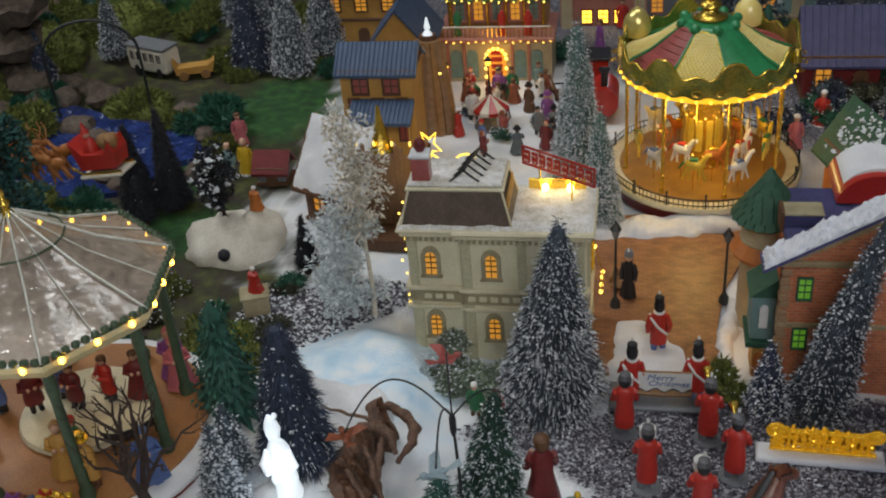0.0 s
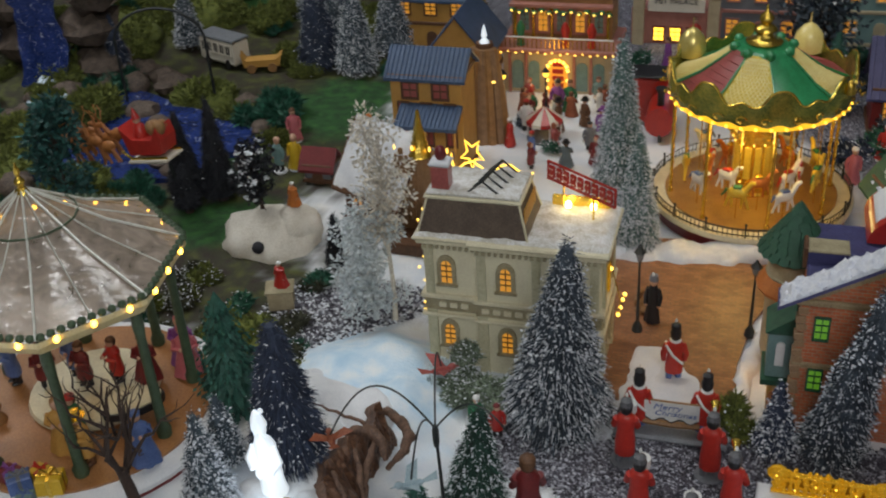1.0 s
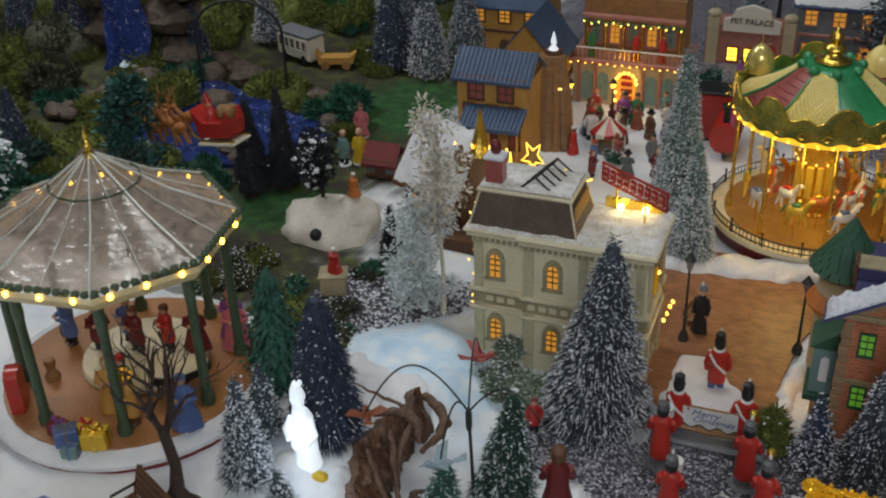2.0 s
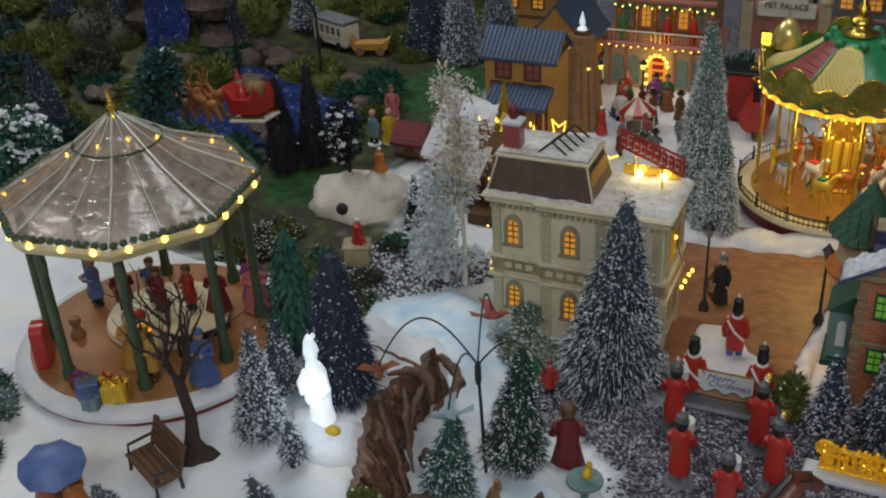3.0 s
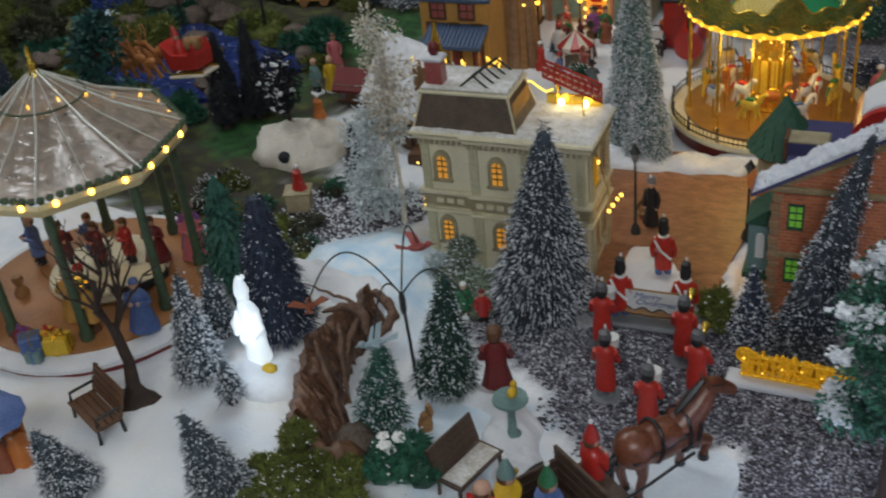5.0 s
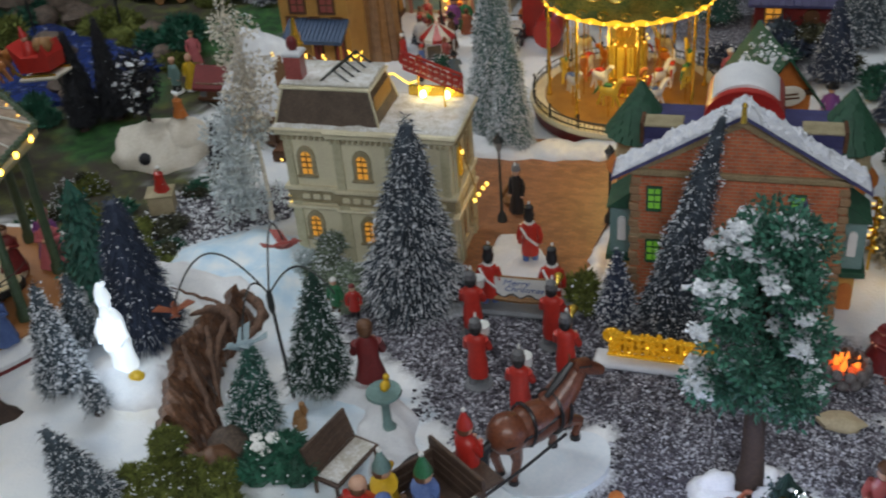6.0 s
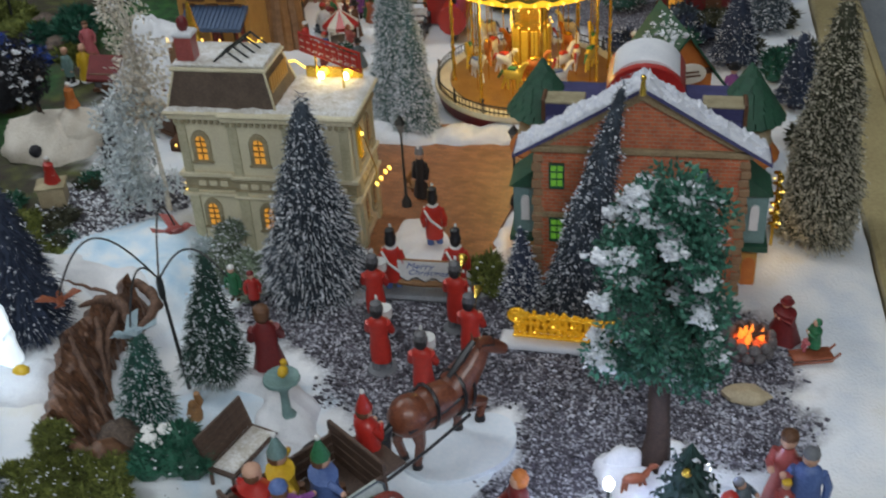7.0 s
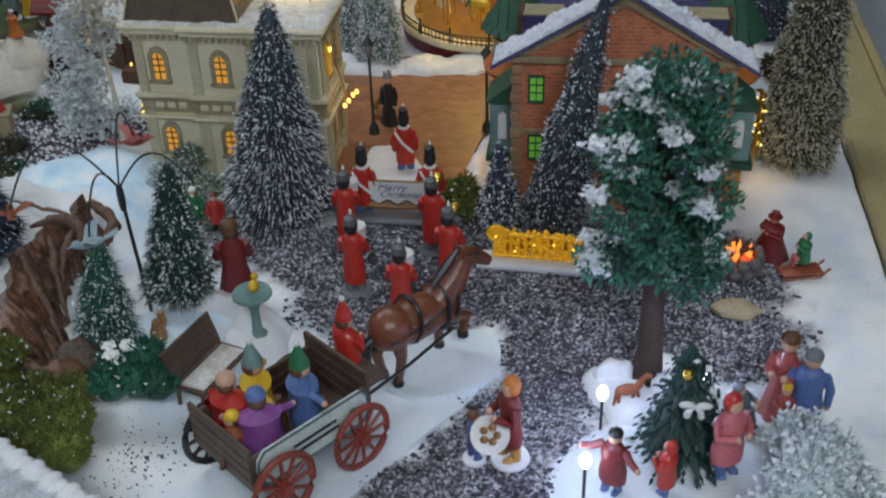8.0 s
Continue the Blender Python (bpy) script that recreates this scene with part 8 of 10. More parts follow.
for txt, z, x in (("Merry", 0.0305, -0.004), ("Christmas", 0.0235, 0.003)):
    cu = bpy.data.curves.new("banner_lettering", "FONT")
    cu.body, cu.size, cu.align_x, cu.extrude, cu.shear = txt, 0.0095 if txt == "Merry" else 0.0085, "CENTER", 0.0002, 0.3
    cu.materials.append(BLUE)
    ob = new("banner_lettering", cu)
    ob.parent = t
    ob.matrix_local = pose(x, -0.0064, z, 90)

# gilded sleigh-fence decoration on a white base
t = thing("golden_fence", pose(0.404, 0.797, 0, 0, 0, -3) @ grow(0.92, 1.1), "golden ornamental fence with glow put into its gold, on a white base", "decoration")
b = Build()
b.box((0, 0, 0.004), (0.122, 0.026, 0.008), 0, 0.003)
part("base", b, SNOW, t, "white snowy base", True)
# rails, balusters, medallions and filigree glow by material; the gold is no lamp
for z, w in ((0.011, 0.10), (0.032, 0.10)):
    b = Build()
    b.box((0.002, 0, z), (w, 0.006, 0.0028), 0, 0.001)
    part("rail", b, GOLDGLOW, t)
bal = Build()
bal.lathe([(0.0016, 0), (0.0026, 0.004), (0.0012, 0.008), (0.0028, 0.013), (0.0014, 0.018), (0.002, 0.021)], 7)
pieces("baluster", bal.mesh("baluster", GOLDGLOW, True), t, [(-0.044 + 0.0068 * k, 0.001 * (k % 2), 0.012) for k in range(14)])
for x, r in ((-0.043, 0.0085), (0.050, 0.0075)):
    b = Build()
    b.ball((x, 0, 0.033), (r, 0.0045, r * 0.78), 20)
    b.v = [tuple(Vector((x, 0, 0.033)) + (Vector(q) - Vector((x, 0, 0.033))) * (1 + 0.22 * noise.noise(Vector(q) * 420))) for q in b.v]
    b.tube([(x + r * math.cos(2 * math.pi * k / 18), -0.002, 0.033 + r * 0.8 * math.sin(2 * math.pi * k / 18)) for k in range(19)], 0.0018, 6)
    part("medallion", b, GOLDGLOW, t, "golden moulded medallion", True)
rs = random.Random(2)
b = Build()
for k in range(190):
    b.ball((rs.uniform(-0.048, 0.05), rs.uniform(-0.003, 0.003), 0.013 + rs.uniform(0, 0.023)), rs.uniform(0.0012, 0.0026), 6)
part("filigree", b, GOLDGLOW, t, "golden filigree with glow put in for its glints", True)
# plate added behind the filigree; its dark gold paints shade in the gaps
b = Build()
b.box((0.002, 0.0035, 0.0215), (0.098, 0.002, 0.019), 0, 0.0006)
part("back_plate", b, GOLDSHADE, t, "added back plate in dark gold for the crevices' shade")
# tiny glowing beads added as glints; the fence itself has no bulbs
pieces("bulb", bulb_mesh(0.0009, BULBGOLD), t, [(-0.044 + 0.018 * k, -0.0042, 0.016 + 0.017 * rs.random()) for k in range(6)])

# lit figure on the terrace
b = Build()
b.lathe([(0.0135, 0), (0.0155, 0.006), (0.0140, 0.020), (0.0155, 0.027), (0.0128, 0.034), (0.0142, 0.046), (0.0132, 0.058), (0.0095, 0.066), (0.0060, 0.070)], 18)
b.ball((0, -0.001, 0.077), (0.0078, 0.0078, 0.0085), 12)
b.lathe([(0.0092, 0.080), (0.0094, 0.084), (0.0076, 0.091), (0.0040, 0.097), (0.0012, 0.100)], 12)
b.ball((0.002, -0.008, 0.068), (0.0070, 0.0050, 0.0100), 10)
b.ball((0.007, 0.0, 0.099), 0.0030, 8)
b.v = [(x * (1 + 0.09 * math.sin(5 * math.atan2(y, x) + z * 70)), y * (1 + 0.09 * math.sin(5 * math.atan2(y, x) + z * 70)), z) for x, y, z in b.v]
b.tube([(-0.012, -0.002, 0.058), (-0.019, -0.007, 0.046), (-0.012, -0.015, 0.040)], [0.0050, 0.0055, 0.0045], 9)
b.tube([(0.012, -0.002, 0.058), (0.018, -0.006, 0.044), (0.010, -0.015, 0.036)], [0.0050, 0.0055, 0.0045], 9)
b.ball((-0.004, -0.017, 0.036), (0.0060, 0.0050, 0.0070), 9)
solid("lit_figure", b, LEDFIG, pose(-0.049, 0.664, 0.050, 0, -4, 0) @ Matrix.Diagonal((0.70, 0.70, 0.92, 1)), "glowing white plastic figure standing on snow", "figurine")
b = Build()
b.ball((0, 0, 0.006), (0.008, 0.007, 0.006), 8)
solid("lamp_base", b, YELLOW, pose(-0.034, 0.652, 0.045), "yellow base beside the glowing figure", "lamp base")

snow_bank("snow_bank", [(-0.060, 0.650), (-0.030, 0.640), (-0.010, 0.655)], 0.026, 41, "fluffy snow heaped round the glowing figure", 0.010, 0.0)

# bandstand figures and goods on its floor (top at 0.1)
F = 0.0645
for x, y, a, coat, hat, hm, legs, lb, sk in ((-0.2190, 0.6480, 170, OCHRE, "brim", GOLD, BROWN, "figurine in gold coat and broad hat", False), (-0.2390, 0.6700, 160, GREENPAINT, "cap", REDPAINT, YELLOW, "figurine in green and yellow with a red cap", False), (-0.2480, 0.6620, 200, OCHRE, "hood", WOOD, OCHRE, "figurine in yellow robe", True),
                                         (-0.1890, 0.7850, 210, PINK, "hood", PINK, PINK, "figurine in rose robe", True), (-0.1990, 0.7980, 190, PURPLE, "hood", PINK, PINK, "figurine in purple robe", True), (-0.3520, 0.7360, 150, BLUE, "cap", SKIN, BLACK, "figurine in blue coat", False), (-0.1700, 0.6620, 200, BLUE, "cap", BLUE, BLUE, "figurine in sky-blue coat bending down", True)):
    figurine("figurine", (x, y, F, 0, 0, a), lb, coat, legs, hat, hm, 0.060, skirt=sk, arms="front", group="bandstand figurines", wide=1.2)
for x, y, a, coat, lb in ((-0.2890, 0.7510, 190, BLUE, "musician figurine in blue coat"), (-0.2720, 0.7380, 170, MAROON, "musician figurine in dark red coat"), (-0.2450, 0.7510, 150, REDPAINT, "musician figurine in red coat"), (-0.2180, 0.7600, 200, MAROON, "musician figurine in dark red robe"), (-0.3100, 0.7300, 220, MAROON, "musician figurine in dark red coat")):
    figurine("figurine", (x, y, 0.0725, 0, 0, a), lb, coat, BLACK, "cap", BROWN, 0.054, skirt="robe" in lb, arms="front", group="bandstand musicians", wide=1.2)
b = Build()
b.plate([(0.03 * math.cos(a) * (1.5 if math.cos(a) > 0 else 1), 0.022 * math.sin(a)) for a in [2 * math.pi * k / 20 for k in range(20)]], 0.022, 0.030)
for x, y in ((-0.02, 0.012), (-0.02, -0.012), (0.032, 0)):
    b.tube([(x, y, 0), (x, y, 0.023)], 0.002, 6)
b.plate([(0.028 * math.cos(a) * (1.5 if math.cos(a) > 0 else 1), 0.020 * math.sin(a)) for a in [2 * math.pi * k / 20 for k in range(20)]], 0.0305, 0.032, 1)
b.box((-0.033, 0, 0.026), (0.012, 0.034, 0.004), 1, 0.001)
solid("grand_piano", b, [BLACK, CREAM], pose(-0.2100, 0.7050, F, 0, 0, 40) @ grow(0.8), "small grand piano with cream top and black sides", "piano")


def gift(at, s, m, ribbon, label):
    t = thing("gift_box", at, label, "gift box", "wrapped gifts")
    b = Build()
    b.box((0, 0, s * 0.4), (s, s * 0.8, s * 0.8), 0, s * 0.06)
    part("box", b, m, t)
    b = Build()
    b.box((0, 0, s * 0.4), (s * 0.16, s * 0.83, s * 0.83))
    b.box((0, 0, s * 0.4), (s * 1.03, s * 0.14, s * 0.83))
    b.tube([(0, 0, s * 0.8), (s * 0.3, 0, s * 1.1), (s * 0.35, 0, s * 0.82)], s * 0.06, 5)
    b.tube([(0, 0, s * 0.8), (-s * 0.3, 0, s * 1.1), (-s * 0.35, 0, s * 0.82)], s * 0.06, 5)
    part("ribbon", b, ribbon, t)


gift((-0.2330, 0.6130, F, 0, 0, 20), 0.022, YELLOW, GOLD, "golden wrapped gift with red bow")
gift((-0.2470, 0.6210, F, 0, 0, -10), 0.018, YELLOW, REDPAINT, "yellow wrapped gift with red ribbon")
gift((-0.2740, 0.6150, F, 0, 0, -10), 0.018, MAROON, PURPLE, "dark purple-red wrapped gift box")
gift((-0.2610, 0.6080, F, 0, 0, 40), 0.020, BLUE, GREYPAINT, "slate blue wrapped gift box")
gift((-0.2480, 0.5955, F - 0.002, 0, 0, 15), 0.014, TEAL, BLUE, "teal wrapped gift on the rim")
gift((-0.3420, 0.6430, F, 0, 0, 35), 0.012, BLUE, TEAL, "small blue gift by the post box")
b = Build()
b.slab([(-0.014, 0), (0.014, 0), (0.014, 0.040), (0.008, 0.047), (-0.008, 0.047), (-0.014, 0.040)], -0.007, 0.007)
b.box((0, -0.0075, 0.033), (0.018, 0.002, 0.003), 1)
solid("post_box", b, [REDPAINT, BLACK], pose(-0.3355, 0.6365, F, 0, 0, -60) @ grow(0.88), "bright red post box on the bandstand floor", "post box")
b = Build()
b.lathe([(0.008, 0), (0.009, 0.006), (0.004, 0.014), (0.007, 0.022), (0.006, 0.026), (0.001, 0.028)], 10)
solid("teddy_bear", b, WOOD, pose(-0.3348, 0.6825, F - 0.002) @ grow(0.87), "small brown teddy bear", "toy")


def bench(at, label, m=BROWN, snowy=True, group="benches", plain=False):
    t = thing("bench", at, label, "bench", group)
    slat = Build()
    slat.box((0, 0, 0), (0.056, 0.0066 if plain else 0.0056, 0.0028), 0, 0.0004 if plain else 0.0007)
    me = slat.mesh("slat", m)
    pieces("slat", me, t, [(0, -0.010 + 0.0062 * k, 0.017) for k in range(4)] + [Matrix.Translation((0, 0.013 + 0.002 * k, 0.022 + 0.0062 * k)) @ pose(0, 0, 0, 75) for k in range(4)])
    for s in (-1, 1):
        b = Build()
        b.tube([(s * 0.026, -0.011, 0), (s * 0.026, -0.010, 0.016), (s * 0.026, 0.011, 0.016), (s * 0.026, 0.021, 0.042)], 0.0018, 6)
        b.tube([(s * 0.026, 0.012, 0), (s * 0.026, 0.011, 0.016)], 0.0018, 6)
        if not plain:
            b.tube([(s * 0.026, -0.010, 0.016), (s * 0.026, -0.009, 0.027), (s * 0.026, 0.015, 0.028)], 0.0015, 6)
        part("end_frame", b, m if plain else IRON, t)
    if snowy:
        b = Build()
        b.box((0, -0.0015, 0.0192), (0.050, 0.020, 0.003), 0, 0.0012)
        b.v = [(x, y, z + 0.0012 * noise.noise(Vector((x, y, 0)) * 220)) for x, y, z in b.v]
        part("seat_snow", b, ROOFSNOW, t, "snow on the seat", True)


bench((-0.150, 0.552, 0.044, 0, 0, -28), "brown slatted park bench on the snow", BROWN, False)
bench((0.174, 0.604, 0.014, 0, 0, 72), "dark plank bench dusted with snow", WAGON, True, plain=True)
# couple under an umbrella
figurine("figurine", (-0.203, 0.487, 0.044, 0, 0, 170), "woman figurine in brown and gold gown under the umbrella", RUST, BROWN, "hood", WOOD, 0.062, True, "front", base=SNOW, group="umbrella couple", wide=1.45)
figurine("figurine", (-0.186, 0.495, 0.044, 0, 0, 200), "figurine in orange coat under the umbrella", ORANGE, WOOD, "hood", ORANGE, 0.062, True, "front", base=SNOW, group="umbrella couple", wide=1.1)
b = Build()
b.tube([(0.004, -0.002, 0.034), (0.0, 0, 0.078)], 0.0009, 5, 1)
ribs = 8
v, f = [], []
for i in range(6):
    u = i / 5
    for k in range(ribs * 2):
        a = math.pi * k / ribs
        sag = (0.004 * u * u) if k % 2 else 0.0
        v.append((max(0.026 * u, 0.0004) * math.cos(a), max(0.026 * u, 0.0004) * math.sin(a), 0.082 - 0.016 * u * u + sag))
for i in range(5):
    for k in range(ribs * 2):
        f.append((i * 16 + k, i * 16 + 16 + k, i * 16 + 16 + (k + 1) % 16, i * 16 + (k + 1) % 16))
n0 = len(v)
v += [(x, y, z - 0.001) for x, y, z in v]
f += [tuple(q + n0 for q in face[::-1]) for face in f]
b.add(v, f)
solid("umbrella", b, [BLUE, BLACK], pose(-0.192, 0.487, 0.042, 6, 8, 0), "blue ribbed umbrella held over a couple", "umbrella")

# hooks with small birds
t = thing("bird_hanger", pose(0.093, 0.683, 0.016) @ grow(0.82), "black iron hanger with curved arms and small birds", "hanger")
b = Build()
b.tube([(0.003, 0.004, 0), (0, 0, 0.134)], [0.002, 0.0016], 6)
b.lathe([(0.0025, 0.112), (0.0036, 0.118), (0.0036, 0.132), (0.002, 0.138)], 8)
part("pole", b, IRON, t)
for deg, reach, lift, drop, m, lb in ((181, 0.112, 0.056, -0.049, RUST, "rust-brown paper bird"), (102, 0.092, 0.052, -0.017, CANOPYRED, "coral red paper bird"),
                                      (262, 0.058, 0.036, -0.030, STALE, "grey-blue paper bird"), (-6, 0.076, 0.040, -0.004, None, "")):
    a = radians(deg)
    b = Build()
    pts = [(reach * u * math.cos(a), reach * u * math.sin(a), 0.134 + lift * math.sin(math.pi * 0.86 * u) + drop * u * u) for u in [q / 16 for q in range(17)]]
    b.tube(pts, 0.0010, 5)
    arm = part("arm", b, IRON, t)
    if m:
        b = Build()
        b.ball((0, 0, 0), (0.013, 0.0045, 0.0045), 8)
        b.ball((0.012, 0, 0.003), (0.0048, 0.0038, 0.0038), 7)
        for s in (-1, 1):
            b.add([(-0.006, s * 0.002, 0.001), (0.007, s * 0.002, 0.001), (0.001, s * 0.015, 0.010), (-0.010, s * 0.023, 0.009), (-0.009, s * 0.022, 0.0075), (0.001, s * 0.014, 0.0082)],
                  [(0, 1, 2), (0, 2, 3), (1, 0, 5), (5, 0, 4), (2, 1, 5), (3, 2, 5), (3, 5, 4), (0, 3, 4)])
        b.add([(-0.010, -0.002, 0), (-0.010, 0.002, 0), (-0.026, 0.006, 0.003), (-0.026, -0.006, 0.003), (-0.012, 0, -0.002)], [(0, 1, 2, 3), (0, 3, 4), (1, 4, 2), (2, 4, 3)])
        b.tube([(0.015, 0, 0.003), (0.021, 0, 0.002)], [0.0014, 0.0003], 5)
        bird = part("bird", b, m, arm, lb)
        bird.matrix_local = pose(pts[-1][0], pts[-1][1], pts[-1][2] - 0.006, 0, 12, deg - 60)

# birdbath, lady, children by the big tree
b = Build()
b.lathe([(0.008, 0), (0.007, 0.004), (0.0035, 0.008), (0.003, 0.024), (0.006, 0.030), (0.014, 0.036), (0.0135, 0.038), (0.003, 0.035)], 16)
b.ball((0.002, 0, 0.043), (0.004, 0.006, 0.004), 8, 1)
b.ball((0.002, 0.004, 0.048), 0.0028, 7, 1)
solid("bird_bath", b, [TEAL, YELLOW], pose(0.192, 0.660, 0.016) @ grow(1.1), "grey-green bird bath with a yellow bird", "bird bath")
figurine("figurine", (0.161, 0.713, 0.006, 0, 0, 20), "carol singer figurine in dark red gown", MAROON, MAROON, "cap", BROWN, 0.086, True, "front", group="carol singers", wide=0.95)
figurine("figurine", (0.0855, 0.8304, 0.004, 0, 0, 180), "child figurine in green coat", GREENPAINT, BROWN, "cap", WHITE, 0.0425, group="children by the tree")
figurine("figurine", (0.1068, 0.8249, 0.004, 0, 0, 200), "child figurine in red coat and yellow scarf", REDPAINT, BLACK, "cap", MAROON, 0.0408, group="children by the tree")
b = Build()
b.lathe([(0.006, 0), (0.007, 0.006), (0.005, 0.013), (0.002, 0.015)], 9)
b.ball((0.001, -0.003, 0.018), (0.0036, 0.0046, 0.004), 8)
b.tube([(0, 0.006, 0.003), (0, 0.011, 0.010), (0, 0.009, 0.020)], [0.002, 0.004, 0.0025], 7)
solid("squirrel", b, WOOD, pose(0.1179, 0.6458, 0.0196) @ grow(0.98), "tan squirrel ornament on the snow", "ornament")

# ---- wagon, horse and riders ----
HEAD = 52.0


NAMEBOARD = mat("name_board", (0.60, 0.66, 0.62), (0.40, 0.46, 0.43), 0.5, 60, 600, 0.15)


def wagon():
    t = thing("wagon", pose(0.244, 0.545, 0.002, 0, 0, HEAD) @ grow(1.03, 1.1), "dark wooden hay wagon with red spoked wheels", "wagon")
    L, W = 0.094, 0.060
    b = Build()
    b.box((0, 0, 0.026), (L, W, 0.004), 0, 0.001)
    part("bed", b, WAGON, t)
    for s in (-1, 1):
        for k in range(3):
            b = Build()
            b.box((0, s * W / 2, 0.032 + 0.0078 * k), (L, 0.003, 0.0077), 0, 0.0008)
            part("side_board", b, WAGON, t)
    for s in (-1, 1):
        for k in range(4):
            b = Build()
            b.box((s * L / 2, 0, 0.032 + (0.0078 if s < 0 else 0.0086) * k), (0.003, W + 0.004, 0.0076 if s < 0 else 0.0084), 0, 0.0008)
            part("end_board", b, WAGON, t)
    b = Build()
    o = [(-0.038, -0.010), (0.038, -0.010), (0.043, -0.005), (0.044, 0.002), (0.043, 0.009), (0.038, 0.014), (-0.038, 0.014), (-0.043, 0.009), (-0.044, 0.002), (-0.043, -0.005)]
    b.slab([(x, z + 0.040) for x, z in o], -W / 2 - 0.0045, -W / 2 - 0.002)
    b.tube([(x * 1.0, -W / 2 - 0.0047, z + 0.040) for x, z in o + o[:1]], 0.0009, 5, 1)
    sign = part("side_sign", b, [NAMEBOARD, SLATECOAT], t, "pale grey-green name board")
    bars = Build()
    bars.box((0, -W / 2 - 0.0050, 0), (0.034, 0.0008, 0.0016))
    pieces("lettering_bar", bars.mesh("lettering_bar", BLACK), sign, [(0, 0, 0.0445), (0.002, 0, 0.0395)])
    b = Build()
    for s in (-1, 1):
        b.lathe([(0.0035, 0), (0.001, 0.001)], 6, (0, 0, 0), 0, Matrix.Translation((s * 0.031, -W / 2 - 0.0048, 0.042)) @ pose(0, 0, 0, 90))
    part("sign_motif", b, GREENPAINT, sign)
    b = Build()
    b.box((L / 2 + 0.012, 0, 0.042), (0.026, W * 0.8, 0.003), 0, 0.001)
    part("driver_seat", b, WAGON, t)

    def wheel(x, y, r, m):
        b = Build()
        pts = [(r * math.cos(2 * math.pi * k / 24), 0, r * math.sin(2 * math.pi * k / 24)) for k in range(25)]
        b.tube(pts, r * 0.105, 7, close=False)
        w = part("wheel", b, m, t, "", True)
        w.matrix_local = Matrix.Translation((x, y, r + 0.001))
        for k in range(12):
            a = 2 * math.pi * k / 12
            sp = Build()
            sp.tube([(0, 0, 0), (r * math.cos(a), 0, r * math.sin(a))], r * 0.06, 5)
            part("spoke", sp, m, w)
        hb = Build()
        hb.tube([(0, -0.005, 0), (0, 0.005, 0)], r * 0.2, 10)
        part("hub", hb, m, w)

    red = mat("wheel_red", (0.30, 0.055, 0.035), (0.16, 0.035, 0.025), 0.5, 90, 500, 0.3)
    wheel(-0.030, -W / 2 - 0.008, 0.0225, red)
    wheel(0.034, -W / 2 - 0.008, 0.0215, red)
    wheel(-0.030, W / 2 + 0.008, 0.0225, BLACK)
    wheel(0.034, W / 2 + 0.008, 0.0215, BLACK)
    for x in (-0.030, 0.034):
        b = Build()
        b.tube([(x, -W / 2 - 0.008, 0.023), (x, W / 2 + 0.008, 0.023)], 0.002, 6)
        part("axle", b, BLACK, t)
    for s in (-1, 1):
        b = Build()
        b.tube([(L / 2, s * 0.014, 0.026), (L / 2 + 0.05, s * 0.016, 0.032), (L / 2 + 0.095, s * 0.015, 0.038)], 0.0013, 5)
        part("shaft", b, BLACK, t)


wagon()


def horse():
    b = Build()
    b.ball((0, 0, 0.044), (0.031, 0.0145, 0.0165), 14, 0)
    b.ball((-0.020, 0, 0.046), (0.017, 0.0152, 0.0165), 12, 0)
    b.ball((0.020, 0, 0.046), (0.014, 0.0135, 0.0165), 12, 0)
    b.tube([(0.020, 0, 0.050), (0.034, 0, 0.064), (0.043, 0, 0.074)], [0.0135, 0.0105, 0.007], 9, 0)
    b.tube([(0.038, 0, 0.077), (0.048, 0, 0.074), (0.063, 0, 0.062)], [0.0062, 0.0068, 0.0042], 8, 0)
    for s in (-1, 1):
        b.tube([(0.038, s * 0.003, 0.080), (0.038, s * 0.004, 0.088)], [0.0018, 0.0005], 5, 0)
    b.tube([(0.014, 0, 0.062), (0.026, 0, 0.073), (0.037, 0, 0.083)], [0.002, 0.0032, 0.002], 6, 1)
    for lx, ly, kx, fx, fz in ((-0.022, 0.007, -0.028, -0.024, 0), (-0.020, -0.007, -0.018, -0.022, 0), (0.020, 0.007, 0.024, 0.024, 0), (0.022, -0.007, 0.038, 0.034, 0.014)):
        b.tube([(lx, ly, 0.040), (kx, ly, 0.022 + fz * 0.6), (fx, ly, 0.004 + fz)], [0.0062, 0.0038, 0.0030], 7, 0)
        b.lathe([(0.0042, 0), (0.0036, 0.005)], 8, (fx, ly, fz), 1)
    b.tube([(-0.033, 0, 0.050), (-0.041, 0, 0.040), (-0.040, 0, 0.016)], [0.003, 0.0045, 0.0012], 7, 1)
    for x, r in ((0.017, 0.0178), (-0.006, 0.0172), (0.026, 0.0160)):
        b.tube([(x + 0.002 * math.sin(a), r * 0.86 * math.cos(a), 0.046 + r * math.sin(a)) for a in [2 * math.pi * k / 16 for k in range(17)]], 0.0015, 5, 1)
    b.tube([(0.026, 0.011, 0.052), (0.0, 0.0135, 0.047), (-0.03, 0.013, 0.044)], 0.0012, 5, 1)
    b.tube([(0.026, -0.011, 0.052), (0.0, -0.0135, 0.047), (-0.03, -0.013, 0.044)], 0.0012, 5, 1)
    b.tube([(0.040, 0.0055, 0.080), (0.050, 0.0058, 0.076), (0.054, 0.0, 0.079), (0.050, -0.0058, 0.076), (0.040, -0.0055, 0.080)], 0.0008, 5, 1)
    solid("toy_horse", b, [HORSE, BLACK], pose(0.318, 0.650, 0.006, 0, 0, 47) @ grow(1.12, 0.95), "glossy brown toy horse in black harness", "toy horse")


